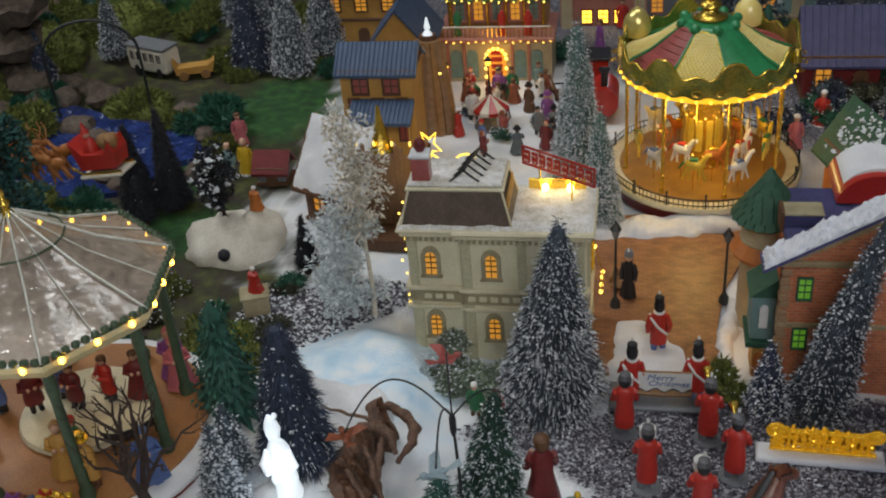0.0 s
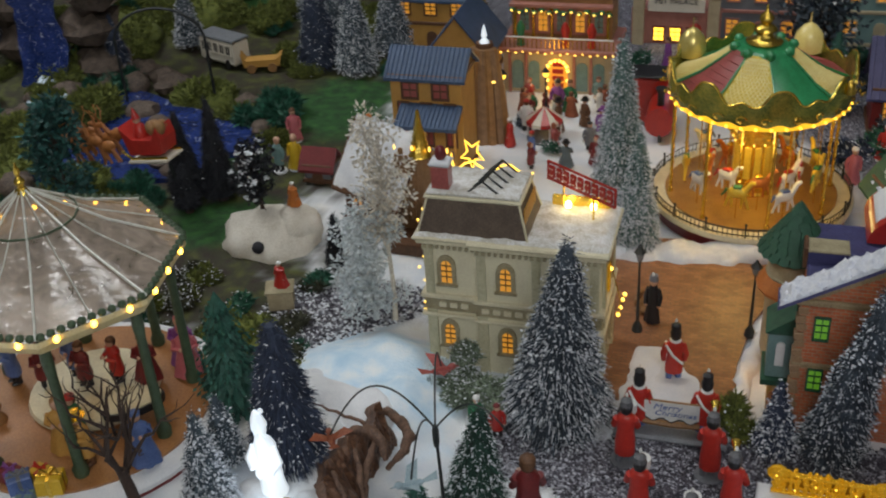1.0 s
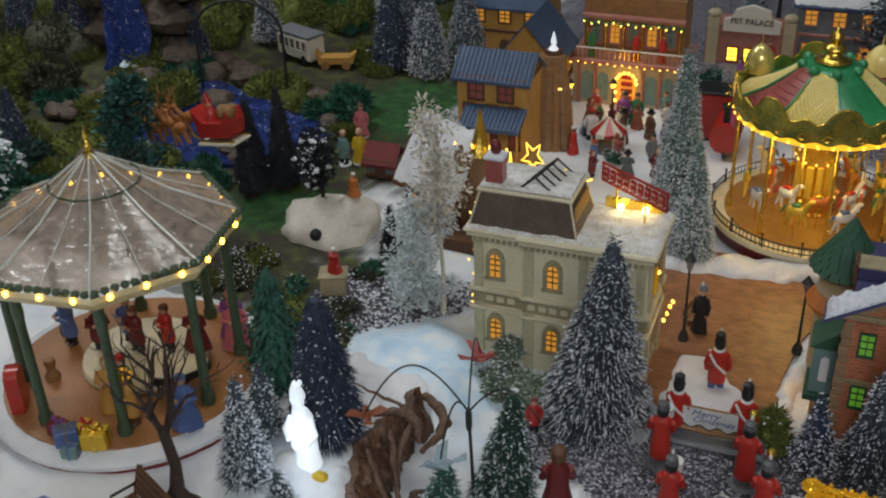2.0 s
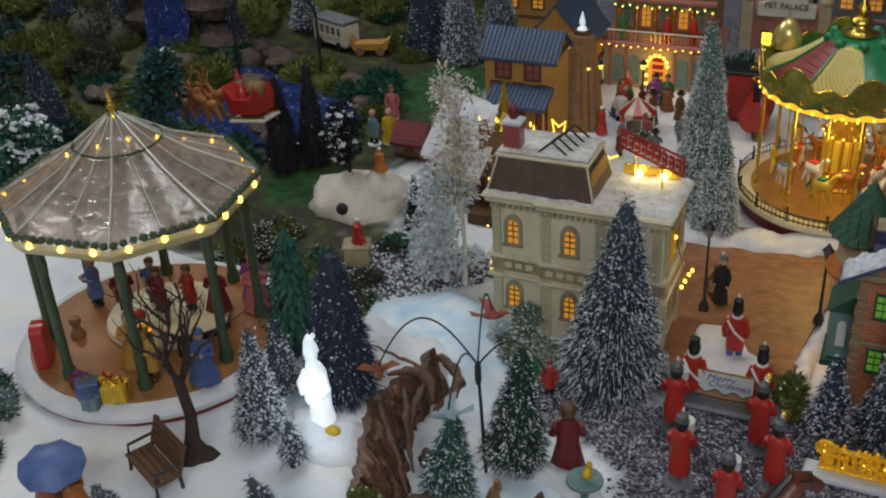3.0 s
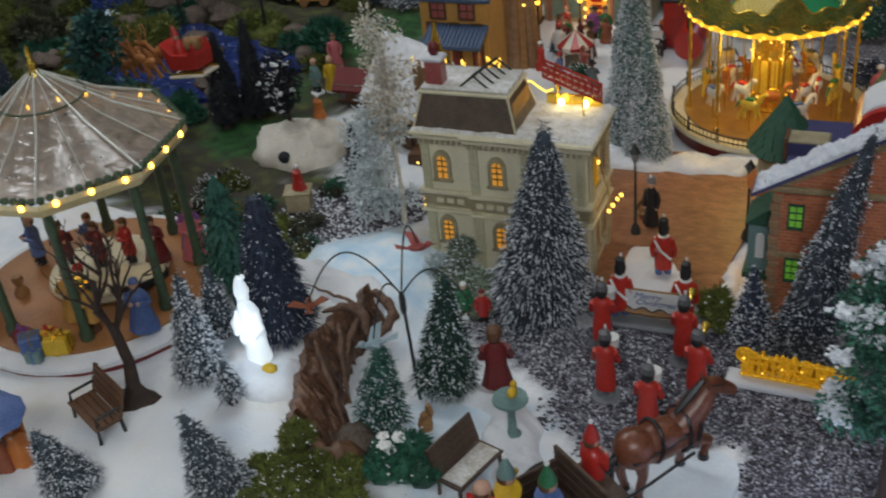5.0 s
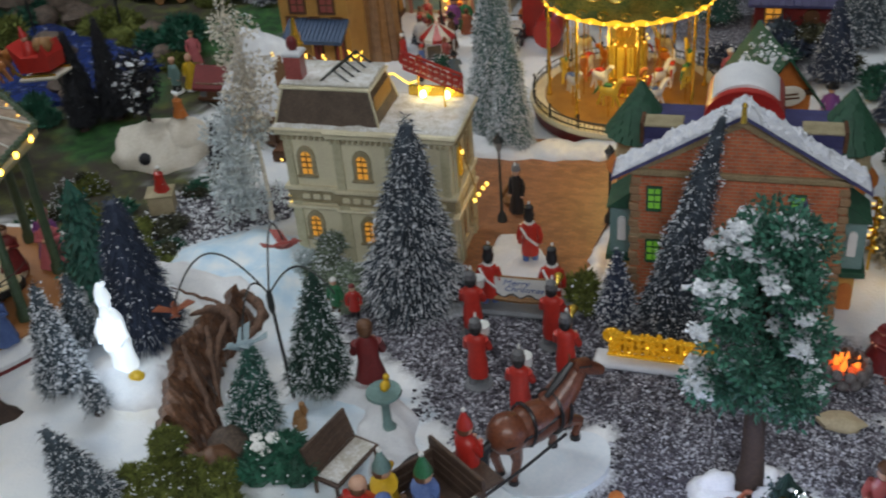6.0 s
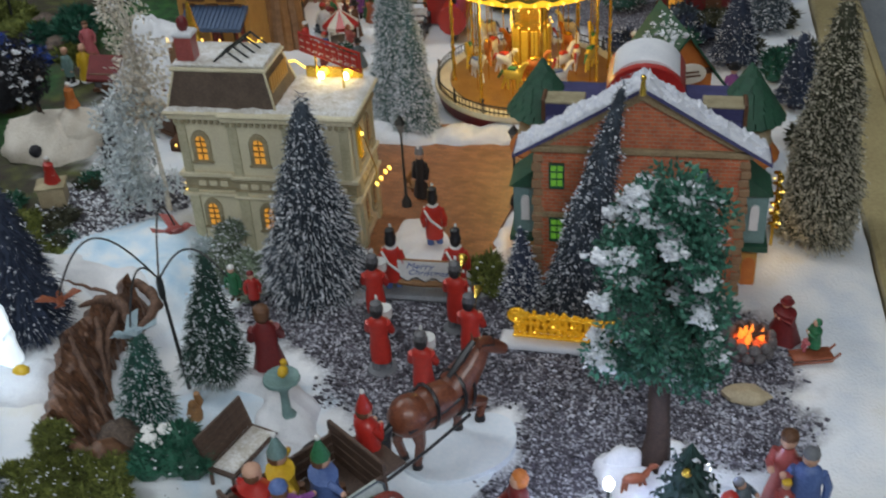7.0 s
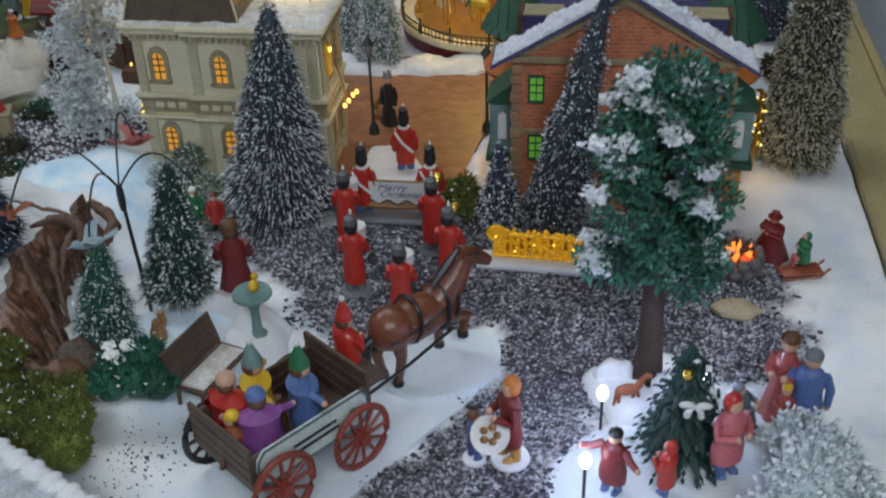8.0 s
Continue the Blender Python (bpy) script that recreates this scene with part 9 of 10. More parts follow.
horse()
ca, sa = math.cos(radians(HEAD)), math.sin(radians(HEAD))
for lx, ly, a, coat, hat, hm, lb, arms in ((-0.030, 0.012, 20, REDPAINT, "cap", SKIN, "wagon rider figurine in red coat", "down"), (-0.008, 0.014, -30, YELLOW, "cone", TEAL, "wagon rider figurine in yellow coat and teal cap", "wide"),
                                           (-0.026, -0.014, 60, PURPLE, "cap", BLUE, "wagon rider figurine in purple coat", "wide"), (0.012, -0.010, -20, BLUE, "cone", GREENPAINT, "wagon rider figurine in blue coat and green cap", "wide")):
    figurine("figurine", (0.244 + lx * ca - ly * sa, 0.545 + lx * sa + ly * ca, 0.030, 0, 0, HEAD - 90 + a), lb, coat, BROWN, hat, hm, 0.062, arms=arms, sit=True, wide=1.75, group="wagon riders", head=1.28)
figurine("figurine", (0.244 - 0.040 * ca + 0.004 * sa, 0.545 - 0.040 * sa - 0.004 * ca, 0.030, 0, 0, HEAD + 60), "small wagon rider figurine with golden hair", RUST, BROWN, "cap", YELLOW, 0.046, arms="front", sit=True, wide=1.5, group="wagon riders", head=1.3)
figurine("figurine", (0.244 + 0.066 * ca - 0.010 * sa, 0.545 + 0.066 * sa + 0.010 * ca, 0.030, 0, 0, HEAD - 90), "wagon driver figurine in red robe with white trim", REDPAINT, BLACK, "cone", REDPAINT, 0.060, arms="front", sit=True, group="wagon riders", wide=1.4, head=1.2)

# woman with a tray and a child
figurine("figurine", (0.3949, 0.5653, 0.001, 0, 0, 120), "woman figurine in maroon blouse, yellow trousers and orange scarf", MAROON, OCHRE, "hood", ORANGE, 0.0739, arms="front", base=SNOW, group="tray group")
figurine("figurine", (0.3706, 0.5619, 0.001, 0, 0, -60), "child figurine in blue coat", BLUE, BLUE, "cap", BROWN, 0.0454, arms="front", base=SNOW, group="tray group")
b = Build()
b.lathe([(0.006, 0), (0.0125, 0.002), (0.0135, 0.0045), (0.012, 0.0035), (0.002, 0.003)], 18)
for k in range(5):
    b.ball((0.005 * math.cos(k * 1.3), 0.005 * math.sin(k * 1.3), 0.005), 0.003, 6, 1)
solid("tray", b, [WHITE, WOOD], pose(0.3825, 0.5560, 0.0300, 42, 0, 0) @ grow(1.0), "round white tray of brown buns", "tray")

# fire pit and people round it
PALESTONE = mat("pale_stone", (0.24, 0.22, 0.22), (0.06, 0.05, 0.05), 0.7, 120, 700, 0.5)
t = thing("fire_pit", pose(0.567, 0.812, 0) @ grow(0.95), "stone ring fire pit with glowing embers", "fire pit")
st = Build()
st.ball((0, 0, 0), (0.0065, 0.005, 0.0055), 7)
pieces("ring_stone", st.mesh("ring_stone", PALESTONE, True), t, [pose(0.020 * math.cos(a), 0.020 * math.sin(a), 0.005 + 0.009 * (k % 2), 0, 0, math.degrees(a) + 90) for k, a in enumerate([2 * math.pi * q / 22 for q in range(22)])])
b = Build()
b.lathe([(0.016, 0.004), (0.015, 0.011), (0.008, 0.0145), (0.002, 0.0155)], 14)
b.v = [tuple(Vector(q) * (1 + 0.2 * noise.noise(Vector(q) * 260))) for q in b.v]
part("embers", b, FIRE, t, "glowing orange embers", True)
flame = Build()
flame.lathe([(0.0010, 0.0), (0.0034, 0.004), (0.0030, 0.008), (0.0012, 0.013), (0.0003, 0.016)], 7)
flame_me = flame.mesh("flame", FLAME, True)
rs = random.Random(14)
pieces("flame", flame_me, t, [pose(rs.uniform(-0.009, 0.009), rs.uniform(-0.009, 0.009), 0.009, rs.uniform(-16, 16), rs.uniform(-16, 16), rs.uniform(0, 90)) for k in range(8)], "small yellow-orange flame")
b = Build()
for k in range(4):
    b.tube([(-0.014 * math.cos(k * 0.8), -0.014 * math.sin(k * 0.8), 0.010), (0.014 * math.cos(k * 0.8), 0.014 * math.sin(k * 0.8), 0.021)], 0.002, 6)
part("log", b, BARK, t)
figurine("figurine", (0.597, 0.832, 0, 0, 0, 120), "crouching figurine in dark red coat and hat", MAROON, BROWN, "brim", MAROON, 0.044, skirt=True, arms="front", group="fireside figurines", wide=1.9)
figurine("figurine", (0.620, 0.808, 0.006, 0, 0, 100), "seated child figurine in green hood", GREENPAINT, PINK, "hood", GREENPAINT, 0.036, sit=True, arms="front", group="fireside figurines", wide=1.5)
b = Build()
for s in (-1, 1):
    b.tube([(-0.024, s * 0.008, 0.003), (0.018, s * 0.008, 0.003), (0.027, s * 0.008, 0.012)], 0.0014, 6)
b.box((-0.002, 0, 0.008), (0.044, 0.020, 0.003), 0, 0.001)
solid("sled", b, RUST, pose(0.620, 0.804, 0, 0, 0, 15) @ grow(0.8), "small rust-brown sled on the snow", "sled")
b = Build()
b.ball((0, 0, 0.003), (0.020, 0.011, 0.006), 14)
b.v = [tuple(Vector(q) * (1 + 0.5 * noise.noise(Vector(q) * 90))) for q in b.v]
solid("sack", b, BEIGE, pose(0.5646, 0.7469, 0) @ grow(1.03), "beige cloth bundle by the fire", "bundle")

# children with lanterns round the small fir
for x, y, a, coat, hat, hm, lb, arms, sz in ((0.538, 0.562, 215, PINK, "hood", REDPAINT, "girl figurine in pink coat and red hood", "front", 0.062), (0.464, 0.538, 150, MAROON, "cap", BLACK, "boy figurine in maroon coat", "wide", 0.050),
                                             (0.499, 0.54, 60, REDPAINT, "hood", REDPAINT, "child figurine in red bending down", "front", 0.042)):
    figurine("figurine", (x, y, 0.004, 0, 0, a), lb, coat, BLUE, hat, hm, sz * 1.15, arms=arms, group="children round the fir", wide=1.2)
for x, y in ((0.456, 0.598), (0.446, 0.532), (0.524, 0.622)):
    t = thing("lantern", (x, y, 0.003), "small lantern with a bright white lamp", "lantern", "white lanterns")
    b = Build()
    b.tube([(0, 0, 0), (0, 0, 0.030)], 0.0012, 5)
    part("post", b, IRON, t)
    b = Build()
    b.ball((0, 0, 0.034), (0.0042, 0.0042, 0.006), 8)
    part("lamp", b, BULBWHITE, t, "bright white lamp", True)
figurine("figurine", (0.580, 0.624, 0.002, 0, 0, 150), "woman figurine in red coat and brown hat", CANOPYRED, BROWN, "cap", BROWN, 0.078, True, "front", group="strolling couple", wide=0.85)
figurine("figurine", (0.594, 0.611, 0.002, 0, 0, 170), "man figurine in navy coat and olive trousers", BLUE, OLIVE, "cap", GREYPAINT, 0.0745, arms="down", group="strolling couple", wide=1.1)
figurine("figurine", (0.560, 0.606, 0.002, 14, 10, 250), "child figurine in slate coat leaning forward", SLATECOAT, SLATECOAT, "cap", GREYPAINT, 0.050, arms="front", group="strolling couple", wide=1.1)
figurine("figurine", (0.580, 0.608, 0.002, 0, 0, 170), "fair-haired child figurine in red coat", CANOPYRED, BROWN, "cap", YELLOW, 0.046, skirt=True, arms="front", group="strolling couple", wide=0.9)
b = Build()
b.ball((0, 0, 0.020), (0.014, 0.0055, 0.0065), 10)
b.tube([(0.011, 0, 0.023), (0.017, 0, 0.033)], [0.0042, 0.0026], 7)
b.ball((0.020, 0, 0.034), (0.0060, 0.0032, 0.0032), 8)
for lx, fx in ((0.010, 0.015), (0.008, 0.006), (-0.010, -0.013), (-0.008, -0.008)):
    b.tube([(lx, 0.002, 0.017), (fx, 0.002, 0)], [0.0026, 0.0014], 6)
solid("deer_ornament", b, RUST, pose(0.474, 0.622, 0.006, 0, 0, 15) @ grow(0.7), "small reddish-brown deer ornament under the tree", "ornament")
for k, (x, y, a, w, h) in enumerate(((0.466, 0.652, 12, 0.030, 0.034), (0.505, 0.640, -20, 0.026, 0.030), (0.498, 0.668, 30, 0.024, 0.022))):
    b = Build()
    b.ball((0, 0, h * 0.22), (w * 0.55, 0.011, h * 0.36), 16)
    b.v = [tuple(Vector(q) * (1 + 0.30 * noise.noise(Vector(q) * 70 + Vector((k * 4, 0, 0))) + 0.1 * noise.noise(Vector(q) * 300))) for q in b.v]
    solid("snow_slab", b, SNOW, (x, y, on_ground(x, y), -16, 0, a), "lump of white snow by the trunk", "snow", "snow slabs")
t = thing("fir_bow", (0.5145, 0.562, 0.062, 20, 0, 0), "white ribbon bow on the small fir", "bow")
for sgn in (-1, 1):
    b = Build()
    b.ball((sgn * 0.0055, 0, 0.0015), (0.0055, 0.0022, 0.0034), 8)
    part("loop", b, WHITE, t, "", True)
    b = Build()
    b.tube([(0, 0, 0), (sgn * 0.004, -0.001, -0.006), (sgn * 0.0045, -0.001, -0.011)], [0.0012, 0.0022, 0.0026], 6)
    part("tail", b, WHITE, t)
b = Build()
b.ball((0, 0, 0), 0.0038, 9)
solid("fir_bauble", b, GOLD, pose(0.5085, 0.572, 0.080), "small golden bauble on the fir", "bauble")

snow_bank("snow_bank", [(0.462, 0.648), (0.482, 0.625), (0.512, 0.632), (0.535, 0.618)], 0.020, 31, "white snow heaped at the leafy tree's foot", 0.010, 0.0)

# snowy scalloped stall roof close to the front edge
STALLROOF = mat("frosted_sheet", (0.62, 0.66, 0.7), (0.36, 0.4, 0.44), 0.5, 60, 500, 0.3)
t = thing("market_stall", pose(0.096, 0.408, 0, 0, 0, -28), "snowy ribbed stall roof with white scalloped edge", "market stall")
b = Build()
v, f = [], []
n = 34
for i in range(n + 1):
    x = -0.075 + 0.15 * i / n
    rib = 0.0034 * math.sin(i * 2 * math.pi / 4 + 0.6)
    for j in range(5):
        q = j / 4
        v.append((x, -0.055 + 0.105 * q, 0.098 - 0.034 * q + rib))
for i in range(n):
    for j in range(4):
        a = i * 5 + j
        f.append((a, a + 5, a + 6, a + 1))
v += [(x, y, z - 0.003) for x, y, z in v]
k = 5 * (n + 1)
f += [tuple(q + k for q in face[::-1]) for face in f]
b.add(v, f)
part("roof", b, STALLROOF, t, "snowy corrugated roof", True)
b = Build()
for i in range(18):
    b.ball((-0.073 + 0.0086 * i, 0.052 + 0.002 * (i % 2), 0.064), (0.0056, 0.009, 0.0055), 9)
part("snow_edge", b, SNOW, t, "white scalloped snow along the eave", True)
b = Build()
b.box((0, -0.02, 0.030), (0.12, 0.07, 0.060), 0, 0.002)
part("body", b, BROWN, t)

# ---- plaza things ----
figurine("figurine", (0.229, 1.037, 0.006, 0, 0, 170), "dark-clad gentleman figurine with top hat", BLACK, BLACK, "shako", GREYPAINT, 0.0614, True, "down", group="plaza figurines", wide=0.72)


def street_lamp(at, h, label, lit=True):
    t = thing("street_lamp", at, label, "street lamp", "street lamps")
    b = Build()
    b.lathe([(0.006, 0), (0.005, 0.008), (0.0018, 0.014), (0.0012, h * 0.82), (0.003, h * 0.84)], 8)
    part("post", b, IRON, t, "", True)
    b = Build()
    b.lathe([(0.003, h * 0.84), (0.005, h * 0.93), (0.006, h * 0.935)], 6)
    part("lantern", b, BULBGOLD if lit else GREYPAINT, t, "lantern glass")
    b = Build()
    b.lathe([(0.0066, h * 0.93), (0.003, h * 0.98), (0.0008, h * 1.02)], 6)
    part("lantern_cap", b, IRON, t)


street_lamp((0.332, 1.034, 0.004), 0.094, "black street lamp at the plaza's edge", False)
street_lamp((0.215, 1.020, 0.004), 0.108, "black street lamp beside the hall", False)
street_lamp((0.0136, 1.5361, 0), 0.0817, "black street lamp before the theatre")
street_lamp((-0.048, 1.5221, 0), 0.0807, "black street lamp before the theatre")
b = Build()
b.box((0, 0, 0.010), (0.030, 0.016, 0.003), 0, 0.001)
for s in (-1, 1):
    b.tube([(s * 0.012, 0, 0), (s * 0.012, 0.004, 0.022)], 0.0012, 5)
b.box((0, 0.007, 0.020), (0.030, 0.003, 0.010), 0, 0.001)
solid("small_bench", b, WOOD, pose(0.2174, 1.0597, 0.002, 0, 0, 80) @ grow(0.87), "small wooden bench by the hall", "bench")
for x, y, a, coat, hat, hm, sk, lb in ((0.025, 1.564, 180, PURPLE, "cap", BLACK, False, "figurine in purple coat before the theatre"), (0.044, 1.566, 180, GREENPAINT, "cap", BROWN, True, "figurine in green gown before the theatre"), (0.041, 1.49, 90, BROWN, "brim", BLACK, True, "figurine in brown coat by the tent"),
                                       (-0.005, 1.485, 0, WHITE, "cap", REDPAINT, False, "figurine in white coat by the tent"), (-0.324, 1.309, 160, TEAL, "cap", SKIN, False, "figurine in pale teal shirt"), (-0.304, 1.32, 180, YELLOW, "hood", SKIN, True, "figurine in yellow blouse"),
                                       (-0.341, 1.407, 200, PINK, "cap", BROWN, True, "figurine in coral dress"), (-0.219, 1.401, 180, YELLOW, "cap", ORANGE, False, "figurine in yellow coat by the ochre house"), (-0.188, 0.998, 150, REDPAINT, "cap", WHITE, True, "red-coated figurine on a stone block"),
                                       (-0.226, 1.138, 150, ORANGE, "cap", WHITE, True, "orange-clad figurine on the snowy mound"), (0.444, 1.4, 200, PINK, "cap", WHITE, True, "figurine beside the carousel"), (0.568, 1.305, 180, PURPLE, "brim", BLACK, True, "figurine in dark purple gown on snow"),
                                       (0.56, 1.157, 200, WHITE, "cap", REDPAINT, False, "figurine in white coat by the hut"), (0.581, 1.13, 160, TEAL, "cap", YELLOW, False, "figurine in teal coat by the hut"), (0.593, 1.219, 160, BLUE, "cap", BROWN, False, "figurine in blue coat on snow"), (0.488, 1.477, 160, REDPAINT, "cap", WHITE, True, "figurine in red gown on snow")):
    z = on_ground(x, y) + (0.050 if "mound" in lb else 0.028 if "block" in lb else 0.0)
    figurine("figurine", (x, y, z, 0, 0, a), lb, coat, BLACK, hat, hm, 0.034 if "mound" in lb or "block" in lb else 0.055 if y > 1.3 else 0.060, sk, "down", group="village figurines", base=SNOW, wide=1.5 if "mound" in lb or "block" in lb else 1.0)
b = Build()
b.box((0, 0, 0.015), (0.036, 0.030, 0.030), 0, 0.003)
b.box((0, 0, 0.031), (0.042, 0.036, 0.004), 1, 0.002)
solid("stone_block", b, [BEIGE, STONEBAND], pose(-0.190, 0.996, 0, 0, 0, 20) @ grow(0.8), "beige stone block with a darker cap", "pedestal")


def sleigh():
    t = thing("flying_sleigh", pose(-0.424, 1.160, 0.101, 0, -10, -8) @ grow(0.52, 1.25), "red toy sleigh with rider, sacks and tan reindeer", "sleigh")
    b = Build()
    b.slab([(-0.05, 0), (0.05, 0), (0.06, 0.03), (0.055, 0.055), (0.03, 0.03), (-0.03, 0.032), (-0.06, 0.06)], -0.03, 0.03)
    part("body", b, REDPAINT, t)
    b = Build()
    for s in (-1, 1):
        b.tube([(0.06, s * 0.028, -0.008), (-0.05, s * 0.028, -0.008), (-0.075, s * 0.028, 0.008)], 0.003, 6)
    part("runner", b, GOLD, t)
    b = Build()
    b.box((0, 0, -0.014), (0.12, 0.07, 0.008), 0, 0.003)
    part("tray", b, STRIPE, t, "cream tray beneath the sleigh")
    b = Build()
    b.lathe([(0.018, 0.02), (0.020, 0.035), (0.013, 0.055), (0.006, 0.06)], 10, (-0.02, 0, 0))
    b.ball((-0.02, 0, 0.066), 0.010, 8, 1)
    b.lathe([(0.011, 0.068), (0.002, 0.09)], 8, (-0.02, 0, 0))
    part("rider", b, [REDPAINT, SKIN], t, "", True)
    b = Build()
    for k in range(4):
        b.ball((0.02 + 0.011 * k, 0.012 * (-1) ** k, 0.045 + 0.006 * (k % 2)), 0.016, 8)
    part("sack", b, WOOD, t, "", True)
    b = Build()
    b.tube([(0, 0.05, -0.150), (0, 0.03, -0.01)], 0.003, 6)
    part("track_arm", b, IRON, t)
    d = Build()
    d.ball((0, 0, 0.032), (0.022, 0.009, 0.010), 8)
    d.tube([(0.018, 0, 0.036), (0.026, 0, 0.052)], [0.006, 0.004], 7)
    d.ball((0.031, 0, 0.054), (0.010, 0.005, 0.005), 7)
    for lx, fx in ((0.014, 0.028), (0.012, 0.006), (-0.014, -0.026), (-0.012, -0.016)):
        d.tube([(lx, 0.004, 0.028), (fx, 0.004, 0.006)], [0.004, 0.002], 6)
    for s in (-1, 1):
        d.tube([(0.027, s * 0.002, 0.058), (0.022, s * 0.010, 0.072), (0.028, s * 0.014, 0.082)], 0.0012, 5)
    me = d.mesh("reindeer", DEER, True)
    pieces("reindeer", me, t, [pose(-0.112 - 0.052 * k, s * 0.024 + 0.006 * k, -0.024 + 0.012 * ((k + (s > 0)) % 2), 0, 8 * (-1) ** k, 180 + 9 * s) @ Matrix.Scale(1.32, 4) for k in range(4) for s in (-1, 1)], "tan toy reindeer")


sleigh()
b = Build()
b.tube([(0.072, 0, 0)] + [(0.072 * math.cos(a), 0, 0.105 + 0.055 * math.sin(a)) for a in [math.pi * k / 20 for k in range(21)]] + [(-0.072, 0, 0)], 0.0024, 6)
solid("track_hoop", b, IRON, pose(-0.594, 1.498, 0.002, 0, 0, 14), "thin black wire hoop by the lake", "hoop")


def bus(at, label):
    t = thing("toy_coach", pose(*at) @ Matrix.Diagonal((0.42, 0.5, 0.62, 1)), label, "coach")
    b = Build()
    b.box((0, 0, 0.045), (0.20, 0.07, 0.07), 0, 0.008)
    part("body", b, STRIPE, t)
    b = Build()
    b.box((0, 0, 0.083), (0.21, 0.078, 0.008), 0, 0.003)
    part("roof", b, GREYPAINT, t)
    for k in range(5):
        square_window(t, -0.075 + 0.036 * k, -0.0352, 0.042, 0.024, 0.026, BLACK, STRIPE, bars=0)
    wh = Build()
    wh.tube([(0, -0.004, 0), (0, 0.004, 0)], 0.014, 12)
    pieces("wheel", wh.mesh("wheel", BLACK), t, [(x, y, 0.014) for x in (-0.06, 0.06) for y in (-0.034, 0.034)])


bus((-0.575, 1.665, 0.004, 0, 0, -22), "cream toy coach with dark windows")
b = Build()
b.slab([(-0.03, 0.010), (0.03, 0.010), (0.036, 0.03), (0.024, 0.022), (-0.026, 0.022), (-0.034, 0.034)], -0.012, 0.012)
for x in (-0.018, 0.018):
    b.tube([(x, -0.014, 0.008), (x, 0.014, 0.008)], 0.008, 12, 1)
solid("toy_cart", b, [OCHRE, WOOD], pose(-0.50, 1.65, 0.002, 0, 0, 18), "small golden toy cart behind the lake", "cart", smooth=False)
for k, (x, y, a, coat, hat, hm, sk) in enumerate(((-0.020, 1.44, 90, REDPAINT, "cap", WHITE, True), (0.075, 1.52, 140, BROWN, "brim", BLACK, True), (0.095, 1.44, 200, GREYPAINT, "cap", BLACK, False), (0.11, 1.40, 160, MAROON, "hood", MAROON, True), (0.082, 1.60, 180, TEAL, "cap", BROWN, False), (0.135, 1.57, 220, ORANGE, "cap", YELLOW, False), (0.02, 1.40, 120, BLUE, "cap", REDPAINT, False), (-0.01, 1.54, 170, GREENPAINT, "cone", REDPAINT, False), (0.105, 1.49, 170, PURPLE, "brim", PURPLE, True))):
    figurine("figurine", (x, y, on_ground(x, y), 0, 0, a), "small figurine in a " + ("red gown", "brown coat", "grey coat", "maroon cape", "teal coat", "orange coat", "blue coat", "green coat", "purple gown")[k] + " in the snowy street", coat, BLACK, hat, hm, 0.046, sk, "down", group="street figurines", wide=1.1)
for x, y, a in ((0.128, 1.53, 100),):
    bench((x, y, on_ground(x, y), 0, 0, a), "small dark bench in the snowy street", BROWN, True)
crowd = random.Random(17)
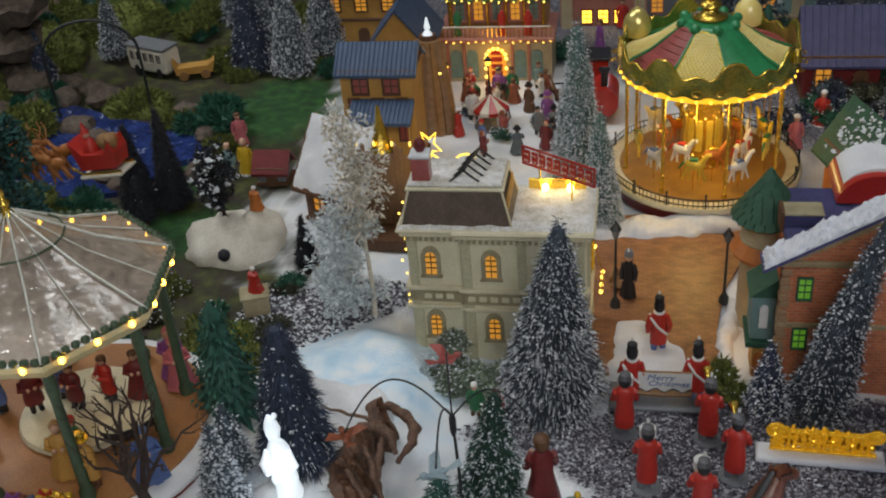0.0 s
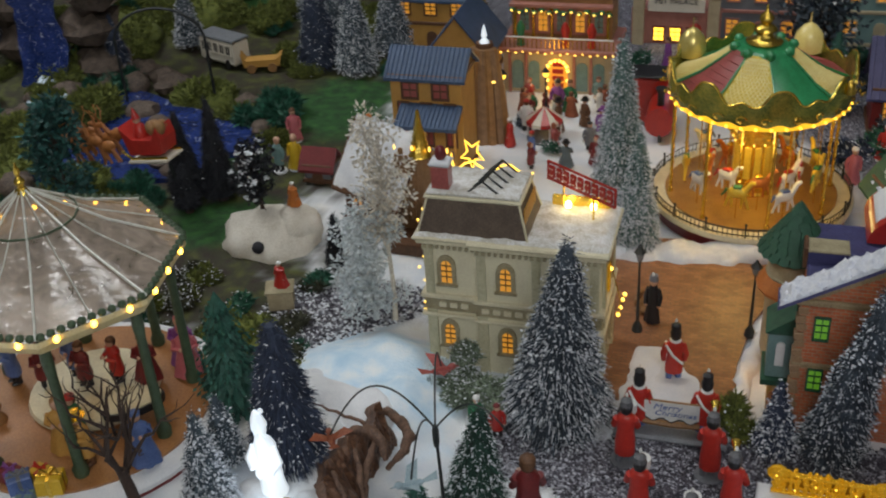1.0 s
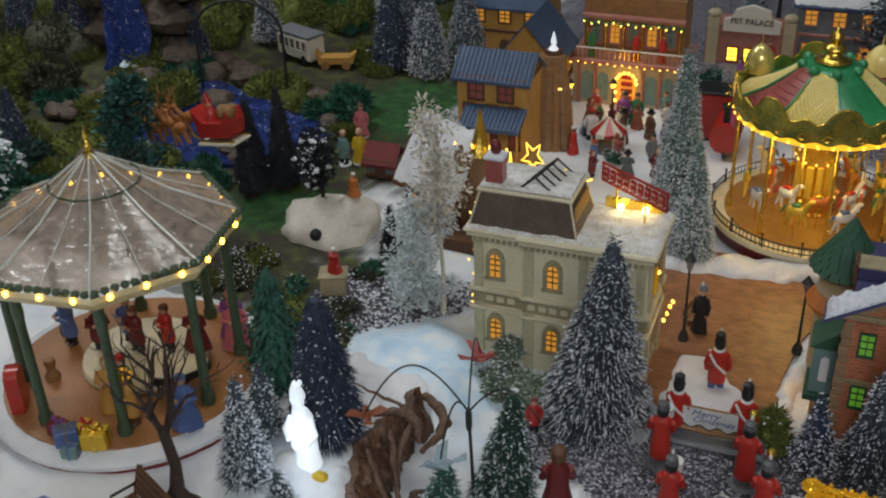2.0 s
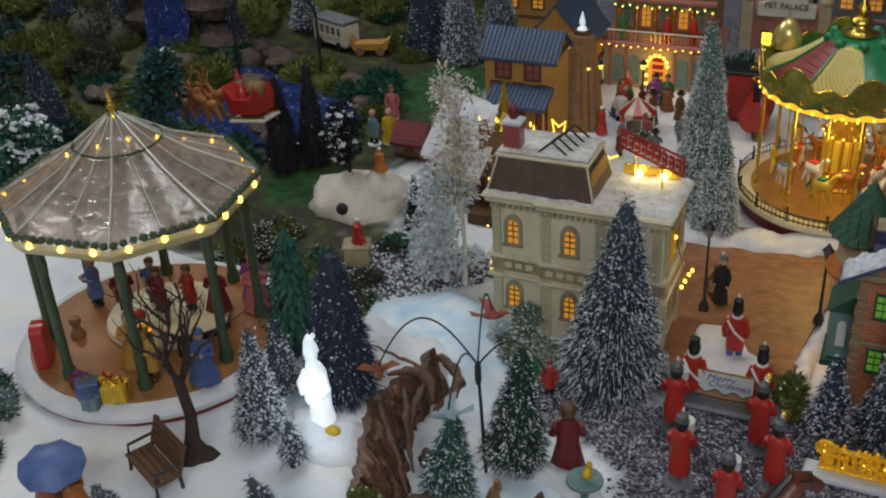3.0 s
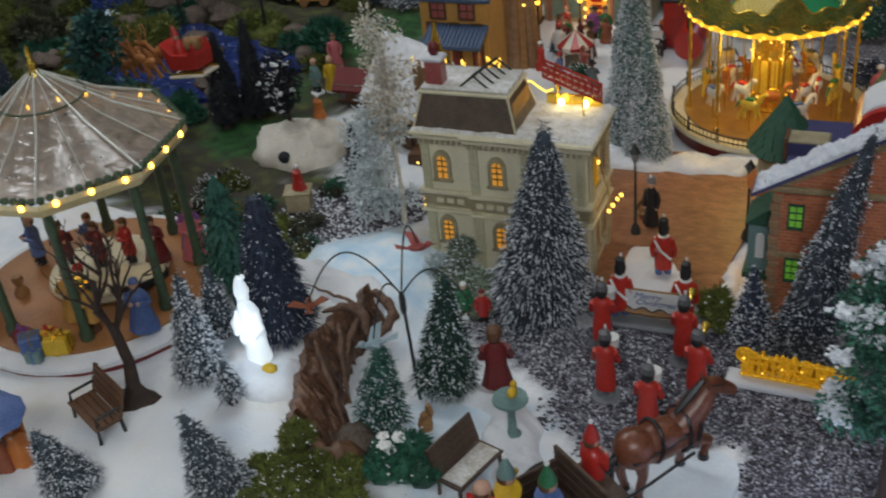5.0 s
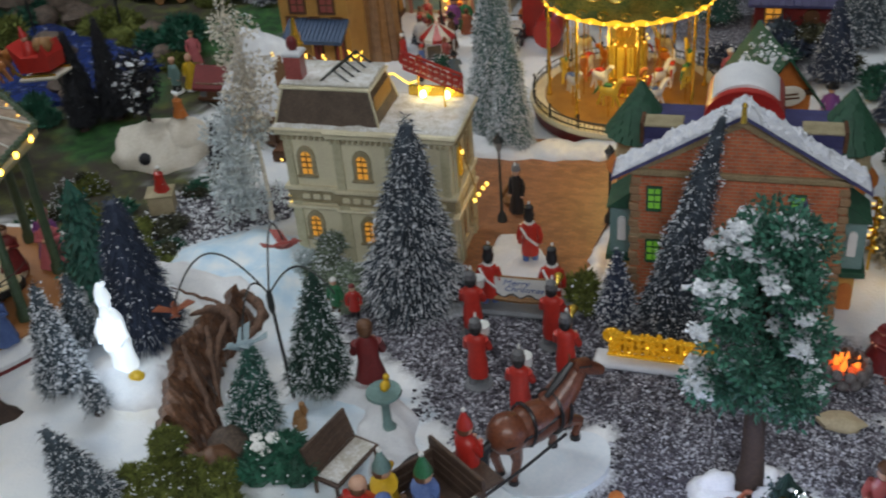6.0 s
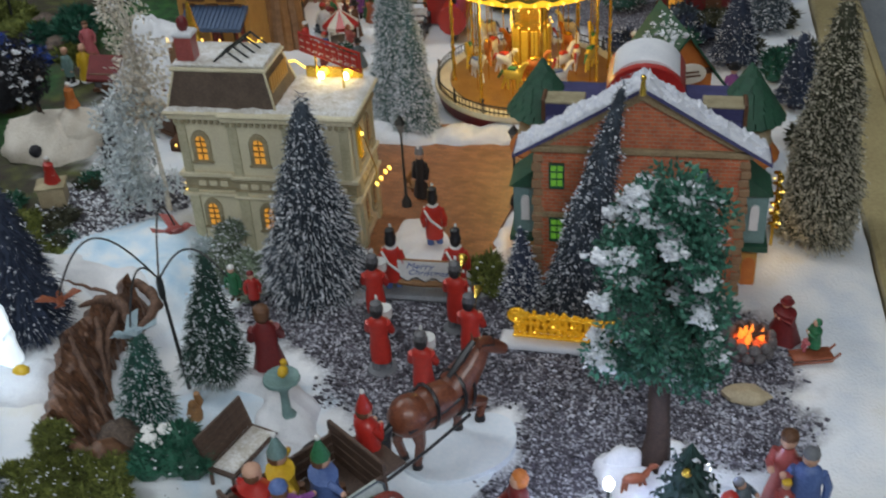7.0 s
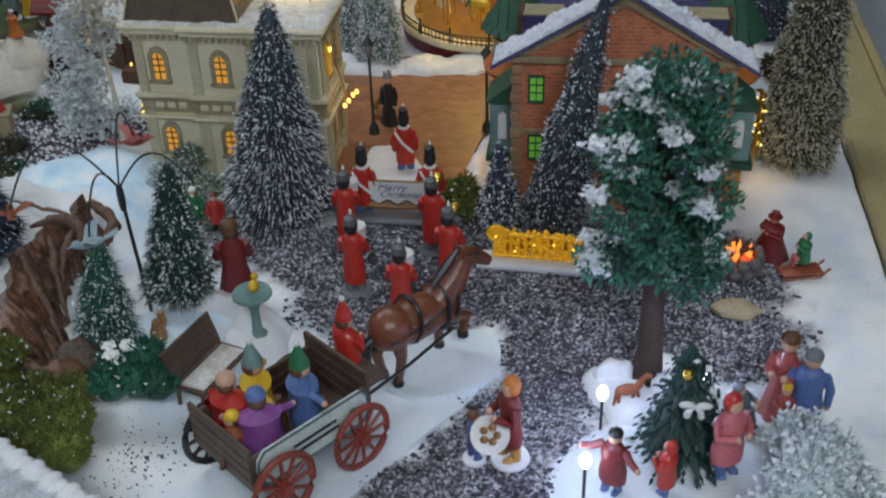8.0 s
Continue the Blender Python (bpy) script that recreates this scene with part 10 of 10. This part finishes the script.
for k in range(16):
    x, y = crowd.uniform(-0.035, 0.125), crowd.uniform(1.36, 1.60)
    if math.hypot(x - 0.024, y - 1.47) < 0.036:
        continue
    figurine("figurine", (x, y, on_ground(x, y), 0, 0, crowd.uniform(0, 360)), "small figurine in a " + ("rust", "maroon", "slate", "white", "red", "grey")[k % 6] + " coat in the snowy street", (RUST, MAROON, SLATECOAT, STRIPE, CANOPYRED, GREYPAINT)[k % 6], BLACK, ("cap", "hood", "brim")[k % 3], (BROWN, RUST, BLACK)[k % 3], 0.042, k % 2 == 0, "front", group="street figurines", wide=1.25)
for k, (x, y) in enumerate(((0.045, 1.425), (-0.012, 1.505), (0.095, 1.47))):
    bush((x, y, on_ground(x, y)), 0.013, (LEAF, DARKSLATE, PALELEAF)[k], 560 + k, "small snow-dusted shrub in the snowy street", 700, 160, 0.9, 0.004, "shrub", "street shrubs")
figs = random.Random(9)
for k in range(10):
    x, y = figs.uniform(-0.2, 0.6), figs.uniform(1.70, 1.86)
    figurine("figurine", (x, y, on_ground(x, y), 0, 0, figs.uniform(90, 270)), "small strolling figurine at the back", (PURPLE, REDPAINT, BLUE, BROWN, PINK)[k % 5], BLACK, "cap", BROWN, 0.052, k % 2 == 0, "down", group="far strollers")
for k, (x, y, z, m) in enumerate(((0.258, 1.939, 0.22, PURPLEBULB), (0.355, 1.967, 0.24, PURPLEBULB), (0.247, 1.99, 0.26, PURPLEBULB), (0.441, 1.978, 0.2, BULBWHITE), (0.204, 1.977, 0.25, BULBWHITE), (0.313, 2.045, 0.27, BULBWHITE))):
    t = thing("light_pole", (x, y, 0), "dark pole with a coloured globe light", "lamp", "globe lights")
    b = Build()
    b.tube([(0, 0, 0), (0, 0, z)], 0.004, 6)
    part("pole", b, IRON, t)
    b = Build()
    b.ball((0, 0, z), 0.010, 8)
    part("globe", b, m, t, "", True)

t = thing("garland_post", (0.596, 0.985, 0), "gilded garland post beside the brick hall", "decoration")
b = Build()
b.tube([(0, 0, 0), (0.0, 0, 0.085)], 0.0016, 6)
part("post", b, GOLD, t)
b = Build()
b.tube([(0.004 * math.cos(k * 0.9), 0.004 * math.sin(k * 0.9), 0.02 + 0.066 * k / 40) for k in range(41)], 0.0018, 6)
part("garland", b, GOLD, t, "glinting golden garland", True)
pieces("bulb", bulb_mesh(0.0011, BULB), t, [(0.006 * math.cos(k * 2.1), 0.006 * math.sin(k * 2.1), 0.026 + 0.012 * k) for k in range(5)])
